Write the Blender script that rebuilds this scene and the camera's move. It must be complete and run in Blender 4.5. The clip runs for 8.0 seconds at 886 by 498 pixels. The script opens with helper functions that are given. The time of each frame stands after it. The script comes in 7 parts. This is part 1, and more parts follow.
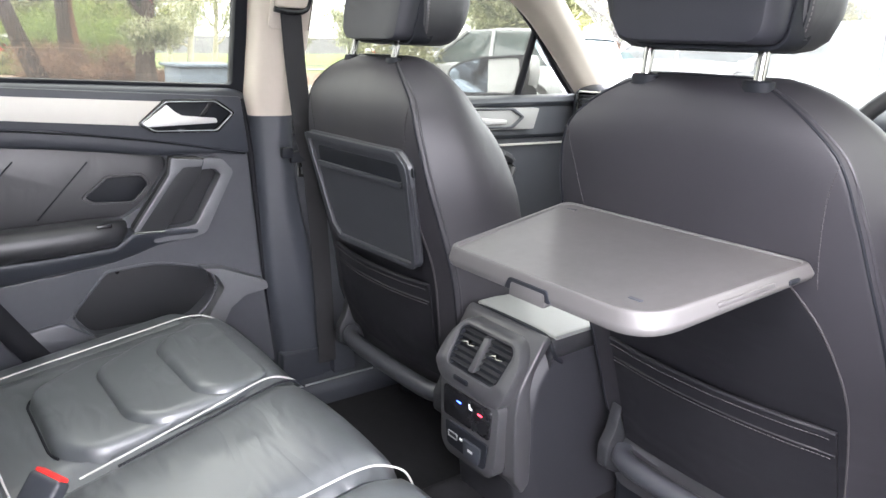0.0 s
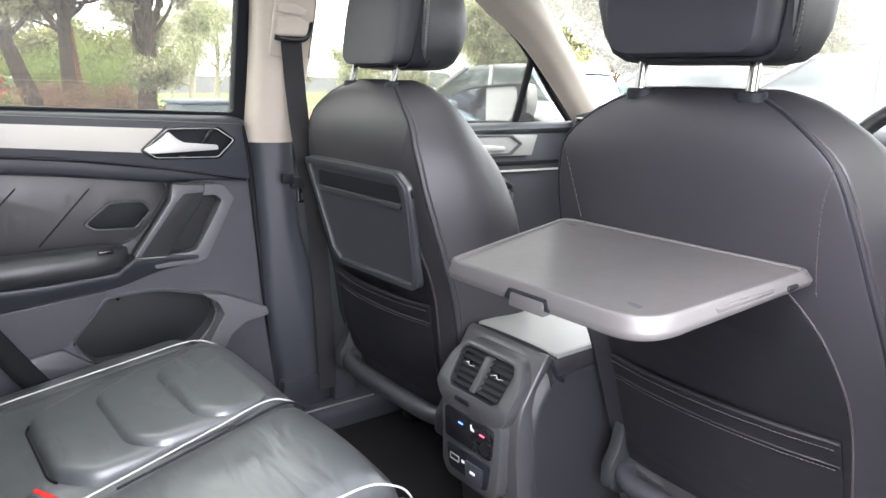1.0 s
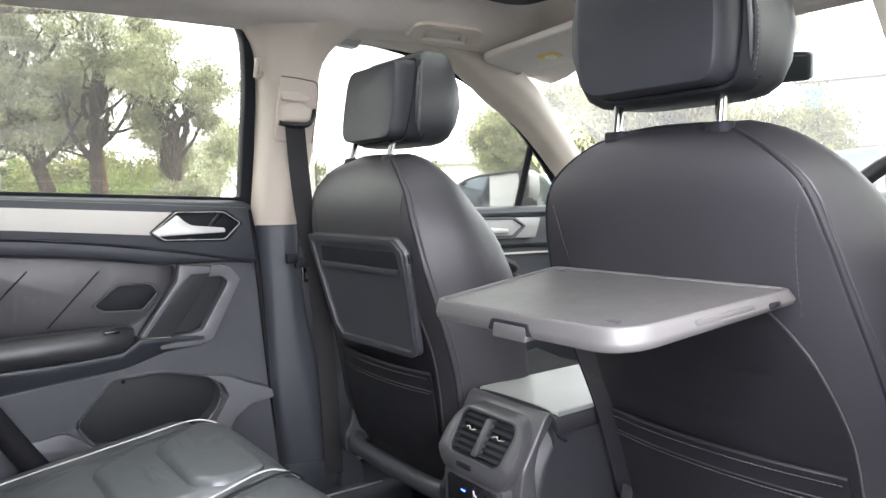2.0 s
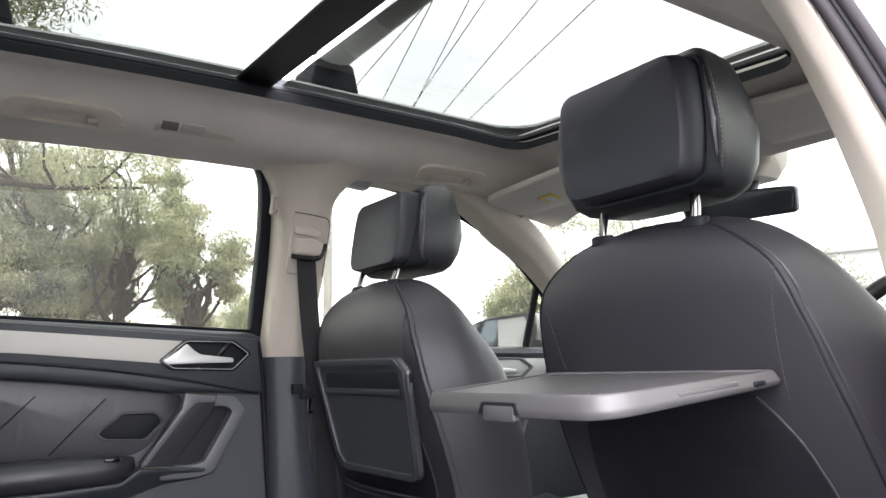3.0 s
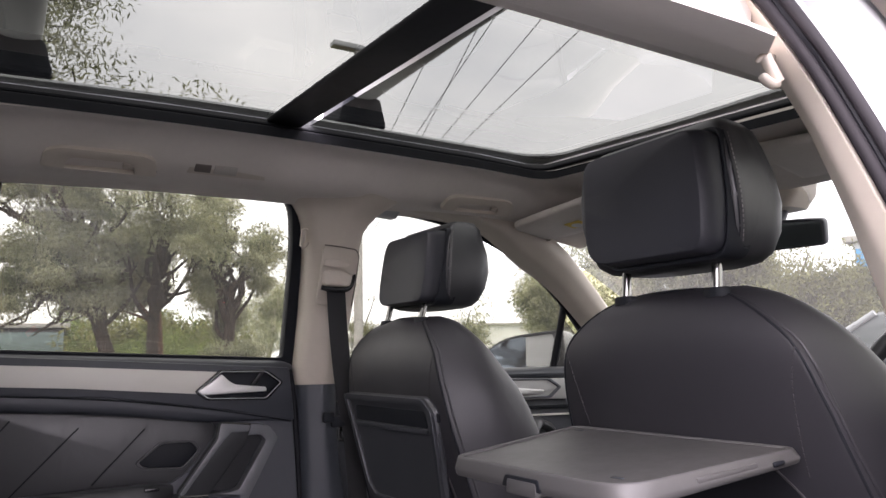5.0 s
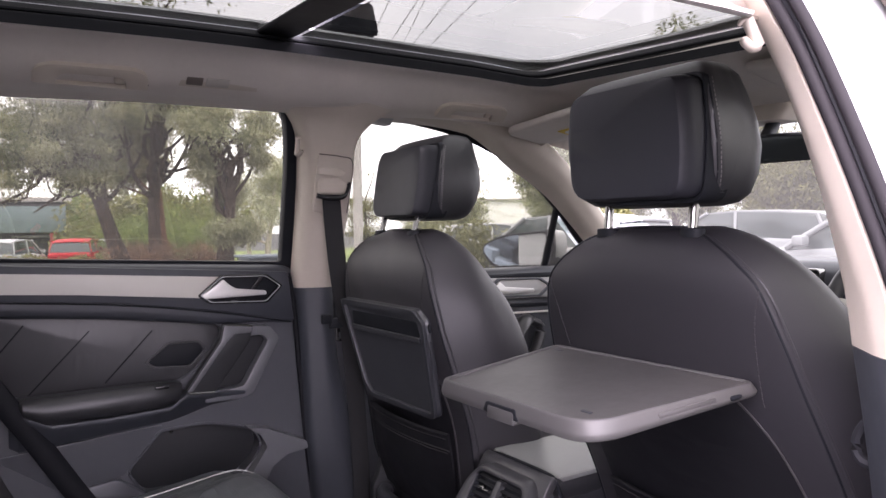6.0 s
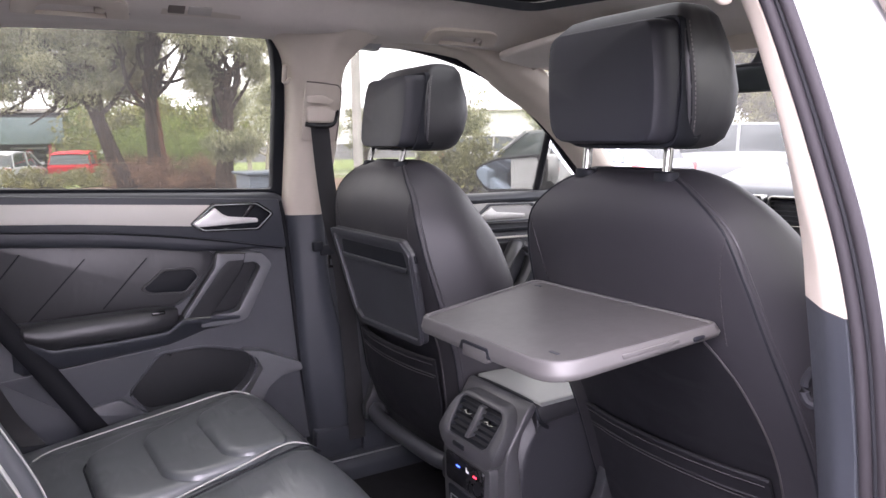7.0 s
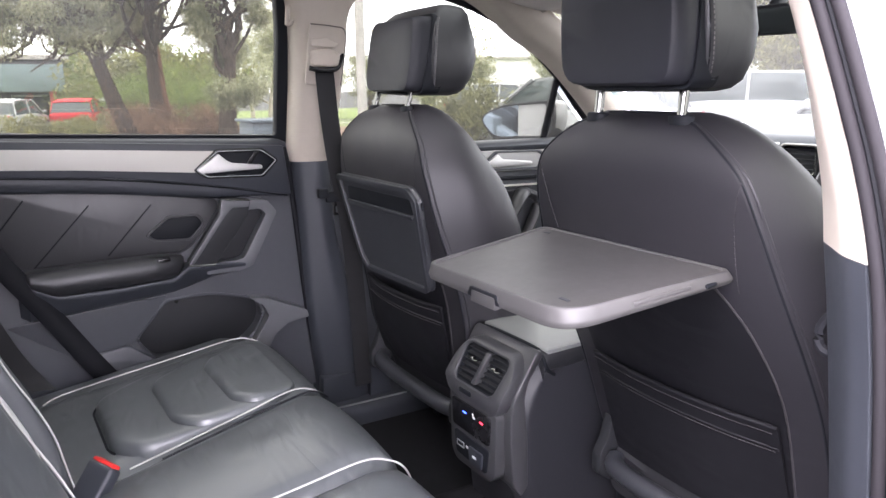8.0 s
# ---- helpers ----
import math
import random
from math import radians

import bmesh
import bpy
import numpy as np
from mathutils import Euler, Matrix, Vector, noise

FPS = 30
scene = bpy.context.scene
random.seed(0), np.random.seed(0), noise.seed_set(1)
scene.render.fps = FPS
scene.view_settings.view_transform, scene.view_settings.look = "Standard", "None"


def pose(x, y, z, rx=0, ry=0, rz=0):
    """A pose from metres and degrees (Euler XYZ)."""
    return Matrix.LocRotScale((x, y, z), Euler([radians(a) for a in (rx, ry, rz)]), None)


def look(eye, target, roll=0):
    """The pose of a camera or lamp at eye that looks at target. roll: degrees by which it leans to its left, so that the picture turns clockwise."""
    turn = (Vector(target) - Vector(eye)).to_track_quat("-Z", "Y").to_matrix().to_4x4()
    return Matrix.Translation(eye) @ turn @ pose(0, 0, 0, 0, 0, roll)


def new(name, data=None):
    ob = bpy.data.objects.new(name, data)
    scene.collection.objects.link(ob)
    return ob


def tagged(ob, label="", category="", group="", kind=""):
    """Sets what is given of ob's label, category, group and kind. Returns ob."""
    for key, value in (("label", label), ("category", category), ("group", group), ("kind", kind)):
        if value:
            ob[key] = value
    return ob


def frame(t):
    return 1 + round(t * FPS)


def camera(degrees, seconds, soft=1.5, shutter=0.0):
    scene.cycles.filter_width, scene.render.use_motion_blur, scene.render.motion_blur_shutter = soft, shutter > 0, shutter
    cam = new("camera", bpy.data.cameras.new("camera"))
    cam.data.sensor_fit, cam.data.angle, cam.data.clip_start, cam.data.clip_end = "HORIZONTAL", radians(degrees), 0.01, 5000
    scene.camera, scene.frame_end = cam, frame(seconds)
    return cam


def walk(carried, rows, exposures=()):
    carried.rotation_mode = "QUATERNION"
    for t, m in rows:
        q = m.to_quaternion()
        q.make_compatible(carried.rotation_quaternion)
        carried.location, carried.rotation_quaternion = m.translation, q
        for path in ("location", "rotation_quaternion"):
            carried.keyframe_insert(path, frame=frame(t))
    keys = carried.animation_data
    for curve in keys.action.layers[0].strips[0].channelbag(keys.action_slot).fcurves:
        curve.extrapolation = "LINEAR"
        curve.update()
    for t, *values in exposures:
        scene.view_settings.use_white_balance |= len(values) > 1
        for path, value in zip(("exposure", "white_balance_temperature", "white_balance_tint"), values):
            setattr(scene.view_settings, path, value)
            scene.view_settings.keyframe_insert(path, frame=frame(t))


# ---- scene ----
cam = camera(61.5, 8.0)
PATH = [
    (0, (0.887, -0.747, 1.181), (-0.663, 0.393, 0.633), 1.4),
    (0.5, (0.89, -0.749, 1.18), (-0.667, 0.392, 0.657), 1.2),
    (1, (0.897, -0.752, 1.157), (-0.674, 0.399, 0.701), 0.8),
    (1.2, (0.901, -0.75, 1.145), (-0.68, 0.403, 0.728), 0.6),
    (2.3, (0.965, -0.732, 1.027), (-0.689, 0.392, 1.031), -1.0),
    (2.5, (0.977, -0.736, 0.995), (-0.678, 0.381, 1.116), -0.5),
    (3, (0.99, -0.731, 0.975), (-0.658, 0.359, 1.285), -1.1),
    (3.5, (1.004, -0.729, 0.981), (-0.633, 0.335, 1.417), -1.5),
    (4, (1.004, -0.729, 0.982), (-0.637, 0.309, 1.459), -1.6),
    (4.2, (1.004, -0.732, 0.986), (-0.642, 0.299, 1.462), -1.5),
    (5.3, (1.04, -0.747, 1.103), (-0.668, 0.281, 1.266), -1.0),
    (5.5, (1.049, -0.749, 1.116), (-0.663, 0.282, 1.207), -0.9),
    (6, (1.07, -0.75, 1.149), (-0.644, 0.279, 1.091), -0.8),
    (6.5, (1.095, -0.744, 1.178), (-0.615, 0.277, 0.99), -0.9),
    (7, (1.102, -0.732, 1.19), (-0.598, 0.279, 0.896), -0.8),
    (7.5, (1.099, -0.73, 1.19), (-0.593, 0.269, 0.817), -0.8),
    (8, (1.087, -0.729, 1.182), (-0.599, 0.258, 0.756), -0.7),
]
walk(cam, [(t, look(eye, target, roll)) for t, eye, target, roll in PATH],
     exposures=[(0, 3.46, 6540, 18), (1.2, 3.35, 6520, 18), (2.5, 2.98, 6530, 16), (3.5, 2.22, 6660, 18), (4.2, 1.88, 6720, 19), (5.5, 1.98, 6720, 31), (6.5, 2.46, 6510, 33), (8, 2.82, 6480, 25)])

# world, sun and exposure
world = bpy.data.worlds.new("overcast_sky")
scene.world = world
world.use_nodes = True
wn, wl = world.node_tree.nodes, world.node_tree.links
wn.clear()
SUN_EL, SUN_ROT = radians(52), radians(150)


def node(tree, kind, **inputs):
    n = tree.nodes.new(kind)
    for k, v in inputs.items():
        n.inputs[k.replace("_", " ")].default_value = v
    return n


sky = wn.new("ShaderNodeTexSky")
sky.sky_type = "NISHITA"
sky.sun_disc = False
sky.sun_elevation, sky.sun_rotation = SUN_EL, SUN_ROT
sky.air_density, sky.dust_density, sky.ozone_density = 1.0, 6.0, 1.0
hs = node(world.node_tree, "ShaderNodeHueSaturation", Saturation=0.12, Value=1.0)
wl.new(sky.outputs["Color"], hs.inputs["Color"])
tc = wn.new("ShaderNodeTexCoord")
wmap = wn.new("ShaderNodeMapping")
wmap.inputs["Scale"].default_value = (1.0, 1.0, 2.2)
wl.new(tc.outputs["Generated"], wmap.inputs["Vector"])
cloud = node(world.node_tree, "ShaderNodeTexNoise", Scale=2.4, Detail=6.0, Roughness=0.55)
wl.new(wmap.outputs["Vector"], cloud.inputs["Vector"])
cramp = wn.new("ShaderNodeValToRGB")
cramp.color_ramp.elements[0].position, cramp.color_ramp.elements[0].color = 0.35, (20, 21.1, 22.8, 1)
cramp.color_ramp.elements[1].position, cramp.color_ramp.elements[1].color = 0.68, (29, 29.7, 30.6, 1)
wl.new(cloud.outputs["Fac"], cramp.inputs["Fac"])
wmix = wn.new("ShaderNodeMix")
wmix.data_type = "RGBA"
wmix.inputs["Factor"].default_value = 0.8
wl.new(hs.outputs["Color"], wmix.inputs["A"])
wl.new(cramp.outputs["Color"], wmix.inputs["B"])
bg = node(world.node_tree, "ShaderNodeBackground", Strength=0.12)
wl.new(wmix.outputs["Result"], bg.inputs["Color"])
wout = wn.new("ShaderNodeOutputWorld")
wl.new(bg.outputs["Background"], wout.inputs["Surface"])

sun_data = bpy.data.lights.new("sun", "SUN")
sun_data.energy, sun_data.angle, sun_data.color = 0.8, radians(28), (1.0, 0.96, 0.9)
sun = new("sun", sun_data)
sun.rotation_euler = (radians(90) - SUN_EL, 0, radians(35))


# materials
def material(name, color, rough=0.5, metal=0.0, spec=0.5, vary=0.12, scale=8.0, grain=0.0, grain_scale=400.0,
             coat=0.0, stain=0.0, stain_scale=2.0, cells=False, stretch=None, per_object=0.0, sheen=0.0, bump=0.002):
    """A procedural surface: colour that varies at two scales, and a fine relief."""
    m = bpy.data.materials.new(name)
    m.use_nodes = True
    t = m.node_tree
    p = t.nodes["Principled BSDF"]
    p.inputs["Roughness"].default_value = rough
    p.inputs["Metallic"].default_value = metal
    p.inputs["Specular IOR Level"].default_value = spec
    p.inputs["Coat Weight"].default_value = coat
    p.inputs["Sheen Weight"].default_value = sheen
    co = t.nodes.new("ShaderNodeTexCoord")
    vec = co.outputs["Object"]
    if stretch:
        mp = t.nodes.new("ShaderNodeMapping")
        mp.inputs["Scale"].default_value = stretch
        t.links.new(vec, mp.inputs["Vector"])
        vec = mp.outputs["Vector"]
    nz = node(t, "ShaderNodeTexNoise", Scale=scale, Detail=5.0, Roughness=0.6)
    t.links.new(vec, nz.inputs["Vector"])
    fine = node(t, "ShaderNodeTexNoise", Scale=scale * 11, Detail=3.0)
    t.links.new(vec, fine.inputs["Vector"])
    add = t.nodes.new("ShaderNodeMath")
    add.operation = "MULTIPLY_ADD"
    add.inputs[1].default_value, add.inputs[2].default_value = 0.35, 0.0
    t.links.new(fine.outputs["Fac"], add.inputs[0])
    sm = t.nodes.new("ShaderNodeMath")
    t.links.new(nz.outputs["Fac"], sm.inputs[0])
    t.links.new(add.outputs[0], sm.inputs[1])
    fac = sm.outputs[0]
    if per_object:
        oi = t.nodes.new("ShaderNodeObjectInfo")
        po = t.nodes.new("ShaderNodeMath")
        po.operation = "MULTIPLY_ADD"
        po.inputs[1].default_value = per_object
        t.links.new(oi.outputs["Random"], po.inputs[0])
        t.links.new(fac, po.inputs[2])
        fac = po.outputs[0]
    ramp = t.nodes.new("ShaderNodeValToRGB")
    ramp.color_ramp.elements[0].position, ramp.color_ramp.elements[1].position = 0.4, 0.95
    ramp.color_ramp.elements[0].color = (*[c * (1 - vary) for c in color], 1)
    ramp.color_ramp.elements[1].color = (*[min(1, c * (1 + vary)) for c in color], 1)
    t.links.new(fac, ramp.inputs["Fac"])
    col = ramp.outputs["Color"]
    if stain:
        sn = node(t, "ShaderNodeTexNoise", Scale=stain_scale, Detail=8.0, Roughness=0.7)
        t.links.new(vec, sn.inputs["Vector"])
        sr = t.nodes.new("ShaderNodeValToRGB")
        sr.color_ramp.elements[0].position, sr.color_ramp.elements[1].position = 0.45, 0.7
        sr.color_ramp.elements[0].color = (1, 1, 1, 1)
        sr.color_ramp.elements[1].color = (1 - stain, 1 - stain, 1 - stain, 1)
        t.links.new(sn.outputs["Fac"], sr.inputs["Fac"])
        mx = t.nodes.new("ShaderNodeMix")
        mx.data_type, mx.blend_type = "RGBA", "MULTIPLY"
        mx.inputs["Factor"].default_value = 1.0
        t.links.new(col, mx.inputs["A"])
        t.links.new(sr.outputs["Color"], mx.inputs["B"])
        col = mx.outputs["Result"]
    t.links.new(col, p.inputs["Base Color"])
    # roughness that varies with wear
    rr = t.nodes.new("ShaderNodeMapRange")
    rr.inputs["From Min"].default_value, rr.inputs["From Max"].default_value = 0.4, 0.95
    rr.inputs["To Min"].default_value, rr.inputs["To Max"].default_value = max(0, rough - 0.06), min(1, rough + 0.06)
    t.links.new(fac, rr.inputs["Value"])
    t.links.new(rr.outputs["Result"], p.inputs["Roughness"])
    if grain:
        if cells:
            g = node(t, "ShaderNodeTexVoronoi", Scale=grain_scale)
            src = g.outputs["Distance"]
        else:
            g = node(t, "ShaderNodeTexNoise", Scale=grain_scale, Detail=4.0)
            src = g.outputs["Fac"]
        t.links.new(vec, g.inputs["Vector"])
        bp = node(t, "ShaderNodeBump", Strength=grain, Distance=bump)
        t.links.new(src, bp.inputs["Height"])
        t.links.new(bp.outputs["Normal"], p.inputs["Normal"])
    return m


def leather(name, color, rough=0.42, wrinkle=0.25, spec=0.45, slack_depth=0.005):
    """Soft hide: pores, and slack creases that gather here and there."""
    m = material(name, color, rough, vary=0.10, scale=5, grain=0.12, grain_scale=800, cells=True, spec=spec, bump=0.0006)
    t = m.node_tree
    p = t.nodes["Principled BSDF"]
    first = p.inputs["Normal"].links[0].from_node
    co = t.nodes.new("ShaderNodeTexCoord")
    mp = t.nodes.new("ShaderNodeMapping")
    mp.inputs["Scale"].default_value = (0.45, 1.6, 1.0)
    mp.inputs["Rotation"].default_value = (0, 0, 0.35)
    t.links.new(co.outputs["Object"], mp.inputs["Vector"])
    w = node(t, "ShaderNodeTexNoise", Scale=20.0, Detail=0.6, Distortion=0.6)
    t.links.new(mp.outputs["Vector"], w.inputs["Vector"])
    rp = t.nodes.new("ShaderNodeValToRGB")
    rp.color_ramp.elements[0].position, rp.color_ramp.elements[1].position = 0.36, 0.66
    t.links.new(w.outputs["Fac"], rp.inputs["Fac"])
    patch_noise = node(t, "ShaderNodeTexNoise", Scale=6.5, Detail=1.0)
    t.links.new(co.outputs["Object"], patch_noise.inputs["Vector"])
    where = t.nodes.new("ShaderNodeMapRange")
    where.inputs["From Min"].default_value, where.inputs["From Max"].default_value = 0.42, 0.60
    t.links.new(patch_noise.outputs["Fac"], where.inputs["Value"])
    slack = t.nodes.new("ShaderNodeMath")
    slack.operation = "MULTIPLY"
    t.links.new(rp.outputs["Color"], slack.inputs[0])
    t.links.new(where.outputs["Result"], slack.inputs[1])
    b2 = node(t, "ShaderNodeBump", Strength=wrinkle, Distance=slack_depth)
    t.links.new(slack.outputs[0], b2.inputs["Height"])
    t.links.new(b2.outputs["Normal"], first.inputs["Normal"])
    return m


def glass(name, tint, gloss=0.035, haze=0.0):
    """Clear tinted glass; haze is a pale scatter that stands in for glare on the pane."""
    m = bpy.data.materials.new(name)
    m.use_nodes = True
    t = m.node_tree
    t.nodes.clear()
    out = t.nodes.new("ShaderNodeOutputMaterial")
    tr = t.nodes.new("ShaderNodeBsdfTransparent")
    tr.inputs["Color"].default_value = (*tint, 1)
    gl = node(t, "ShaderNodeBsdfGlossy", Roughness=0.01)
    lw = node(t, "ShaderNodeLayerWeight", Blend=0.5)
    pw = t.nodes.new("ShaderNodeMath")
    pw.operation = "POWER"
    pw.inputs[1].default_value = 5.0
    t.links.new(lw.outputs["Facing"], pw.inputs[0])
    ma = t.nodes.new("ShaderNodeMath")
    ma.operation = "MULTIPLY_ADD"
    ma.inputs[1].default_value, ma.inputs[2].default_value = 0.7, gloss
    t.links.new(pw.outputs[0], ma.inputs[0])
    mx = t.nodes.new("ShaderNodeMixShader")
    t.links.new(ma.outputs[0], mx.inputs["Fac"])
    # pale scatter mixed in to imitate veiling glare
    scatter = node(t, "ShaderNodeBsdfTranslucent", Color=(0.9, 0.89, 0.86, 1))
    veil = t.nodes.new("ShaderNodeMixShader")
    veil.inputs["Fac"].default_value = haze
    t.links.new(tr.outputs["BSDF"], veil.inputs[1])
    t.links.new(scatter.outputs["BSDF"], veil.inputs[2])
    t.links.new((veil if haze else tr).outputs[0], mx.inputs[1])
    t.links.new(gl.outputs["BSDF"], mx.inputs[2])
    t.links.new(mx.outputs["Shader"], out.inputs["Surface"])
    return m


def leafy(name, c0, c1):
    m = bpy.data.materials.new(name)
    m.use_nodes = True
    t = m.node_tree
    p = t.nodes["Principled BSDF"]
    p.inputs["Roughness"].default_value = 0.6
    geo = t.nodes.new("ShaderNodeNewGeometry")
    co = t.nodes.new("ShaderNodeTexCoord")
    nz = node(t, "ShaderNodeTexNoise", Scale=1.5, Detail=2.0)
    t.links.new(co.outputs["Object"], nz.inputs["Vector"])
    ad = t.nodes.new("ShaderNodeMath")
    ad.operation = "MULTIPLY_ADD"
    ad.inputs[1].default_value = 0.30
    t.links.new(geo.outputs["Random Per Island"], ad.inputs[0])
    sb = t.nodes.new("ShaderNodeMath")
    sb.operation = "MULTIPLY_ADD"
    sb.inputs[1].default_value, sb.inputs[2].default_value = 2.0, -0.65
    t.links.new(nz.outputs["Fac"], sb.inputs[0])
    t.links.new(sb.outputs[0], ad.inputs[2])
    rp = t.nodes.new("ShaderNodeValToRGB")
    rp.color_ramp.elements[0].position, rp.color_ramp.elements[1].position = 0.15, 0.85
    rp.color_ramp.elements[0].color, rp.color_ramp.elements[1].color = (*c0, 1), (*c1, 1)
    t.links.new(ad.outputs[0], rp.inputs["Fac"])
    t.links.new(rp.outputs["Color"], p.inputs["Base Color"])
    tl = t.nodes.new("ShaderNodeBsdfTranslucent")
    t.links.new(rp.outputs["Color"], tl.inputs["Color"])
    mx = t.nodes.new("ShaderNodeMixShader")
    mx.inputs["Fac"].default_value = 0.36
    t.links.new(p.outputs["BSDF"], mx.inputs[1])
    t.links.new(tl.outputs["BSDF"], mx.inputs[2])
    t.links.new(mx.outputs["Shader"], t.nodes["Material Output"].inputs["Surface"])
    return m


def glowing(name, color, strength):
    m = bpy.data.materials.new(name)
    m.use_nodes = True
    p = m.node_tree.nodes["Principled BSDF"]
    p.inputs["Base Color"].default_value = (*color, 1)
    p.inputs["Emission Color"].default_value = (*color, 1)
    p.inputs["Emission Strength"].default_value = strength
    return m


BLACK_HIDE = leather("black_leather", (0.026, 0.0265, 0.030), 0.42, 0.10, 0.75)
SEAT_HIDE = leather("bench_leather", (0.083, 0.091, 0.097), 0.35, 0.24, 1.0, 0.011)
COVER_HIDE = leather("headrest_cover_leather", (0.019, 0.020, 0.026), 0.50, 0.03, 0.4)
BACK_HIDE = leather("seat_back_leatherette", (0.0225, 0.0215, 0.026), 0.50, 0.09, 0.56)
# black vinyl whose colour also holds the shade under the seat-back table
SHADED_POCKET_HIDE = leather("shaded_pocket_vinyl", (0.0100, 0.0100, 0.0125), 0.50, 0.30, 0.32)
# grey leather made paler to hold the sheen on the lid's top
LIT_LID_HIDE = leather("lit_armrest_leather", (0.24, 0.25, 0.24), 0.36, 0.05, 0.9)
PLASTIC = material("charcoal_plastic", (0.073, 0.076, 0.087), 0.42, grain=0.2, grain_scale=900, vary=0.08, spec=0.55, bump=0.0006)
# charcoal lightened to carry the sky's glint on the door handle
LIT_CHARCOAL = material("lit_charcoal_plastic", (0.125, 0.128, 0.138), 0.38, grain=0.15, grain_scale=1000, vary=0.06, spec=0.6, bump=0.0004)
PLASTIC_SOFT = material("soft_black_plastic", (0.037, 0.041, 0.051), 0.45, grain=0.25, grain_scale=1200, vary=0.08, spec=0.55, bump=0.0005)
PLASTIC_DARK = material("deep_black_plastic", (0.009, 0.0105, 0.0145), 0.6, vary=0.1, spec=0.25)
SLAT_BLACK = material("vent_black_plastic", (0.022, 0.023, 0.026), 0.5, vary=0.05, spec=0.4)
PLASTIC_GLOSS = material("smooth_black_plastic", (0.012, 0.012, 0.014), 0.25, vary=0.08)
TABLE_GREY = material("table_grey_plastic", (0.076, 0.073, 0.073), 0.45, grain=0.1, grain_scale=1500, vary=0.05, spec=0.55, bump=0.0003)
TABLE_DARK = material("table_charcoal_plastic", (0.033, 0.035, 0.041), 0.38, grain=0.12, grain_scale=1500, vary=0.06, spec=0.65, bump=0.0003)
CONSOLE_DARK = material("console_black_plastic", (0.024, 0.0245, 0.029), 0.45, grain=0.2, grain_scale=1000, vary=0.08, spec=0.45, bump=0.0005)
CONSOLE_GREY = material("console_grey_plastic", (0.048, 0.048, 0.052), 0.36, grain=0.10, grain_scale=1200, vary=0.06, spec=0.65, bump=0.0003)
STRIP_GREY = material("brushed_grey_trim", (0.36, 0.355, 0.345), 0.42, metal=0.2, vary=0.05, scale=8)
SATIN = material("satin_chrome", (0.72, 0.71, 0.69), 0.38, metal=0.45, vary=0.03)
SEAL_GREY = material("grey_purple_rubber", (0.019, 0.017, 0.020), 0.7, vary=0.08, spec=0.2)
TAUPE = material("taupe_door_edge", (0.16, 0.135, 0.12), 0.6, vary=0.1)
SILVER = material("satin_silver_trim", (0.66, 0.635, 0.585), 0.42, metal=0.0, vary=0.012, scale=6)
CHROME = material("chrome", (0.34, 0.34, 0.33), 0.14, metal=1.0, vary=0.03)
BEIGE = material("beige_pillar_plastic", (0.585, 0.52, 0.448), 0.5, grain=0.2, grain_scale=900, vary=0.05, bump=0.0005)
LAMP_LENS = material("frosted_lamp_lens", (0.52, 0.49, 0.45), 0.25, vary=0.03)
HEADCLOTH = material("beige_headliner_cloth", (0.68, 0.625, 0.575), 0.9, grain=0.25, grain_scale=1600, vary=0.06, sheen=0.2)
RUBBER = material("black_rubber", (0.010, 0.0105, 0.0135), 0.65, vary=0.1, spec=0.2)
WEBBING = material("seat_belt_webbing", (0.016, 0.016, 0.018), 0.75, grain=0.4, grain_scale=700, stretch=(1, 1, 3))
CARPET = material("black_carpet", (0.013, 0.013, 0.015), 0.95, grain=0.6, grain_scale=500, vary=0.35, scale=30, spec=0.15)
PIPING = material("pale_grey_piping", (0.50, 0.50, 0.48), 0.5, vary=0.05)
STITCH_PALE = material("pale_grey_stitch", (0.16, 0.15, 0.15), 0.7)
HEM_THREAD = material("silver_grey_thread", (0.042, 0.040, 0.042), 0.7, spec=0.25)
THREAD = material("grey_thread", (0.050, 0.047, 0.050), 0.75, spec=0.25)
PAINT_WHITE = material("white_car_paint", (0.41, 0.42, 0.425), 0.36, coat=0.4, vary=0.02)
RED_BUTTON = material("red_button_plastic", (0.75, 0.035, 0.03), 0.4, vary=0.05)
LABEL_WHITE = material("white_print", (0.75, 0.75, 0.75), 0.6)
LABEL_YELLOW = material("yellow_sticker", (0.75, 0.55, 0.10), 0.5)
GLOW_BLUE = glowing("blue_indicator", (0.04, 0.10, 0.9), 1.5)
GLOW_RED = glowing("red_indicator", (0.9, 0.03, 0.05), 1.5)
SIDE_GLASS = glass("side_glass", (0.425, 0.436, 0.404), haze=0.012)
ROOF_GLASS = glass("tinted_roof_glass", (0.080, 0.086, 0.077))
SCREEN_GLASS = glass("windscreen_glass", (0.245, 0.263, 0.240), haze=0.024)
# dark colour stands in for the dim cabin reflected in the mirror
DARK_MIRROR = material("dark_reflection_mirror", (0.10, 0.115, 0.12), 0.15, metal=0.6, vary=0.0)
# blue tint stands in for the dim, bluish reflection in the door mirrors
BLUE_MIRROR = material("blue_reflection_mirror", (0.30, 0.36, 0.43), 0.03, metal=1.0, vary=0.0)

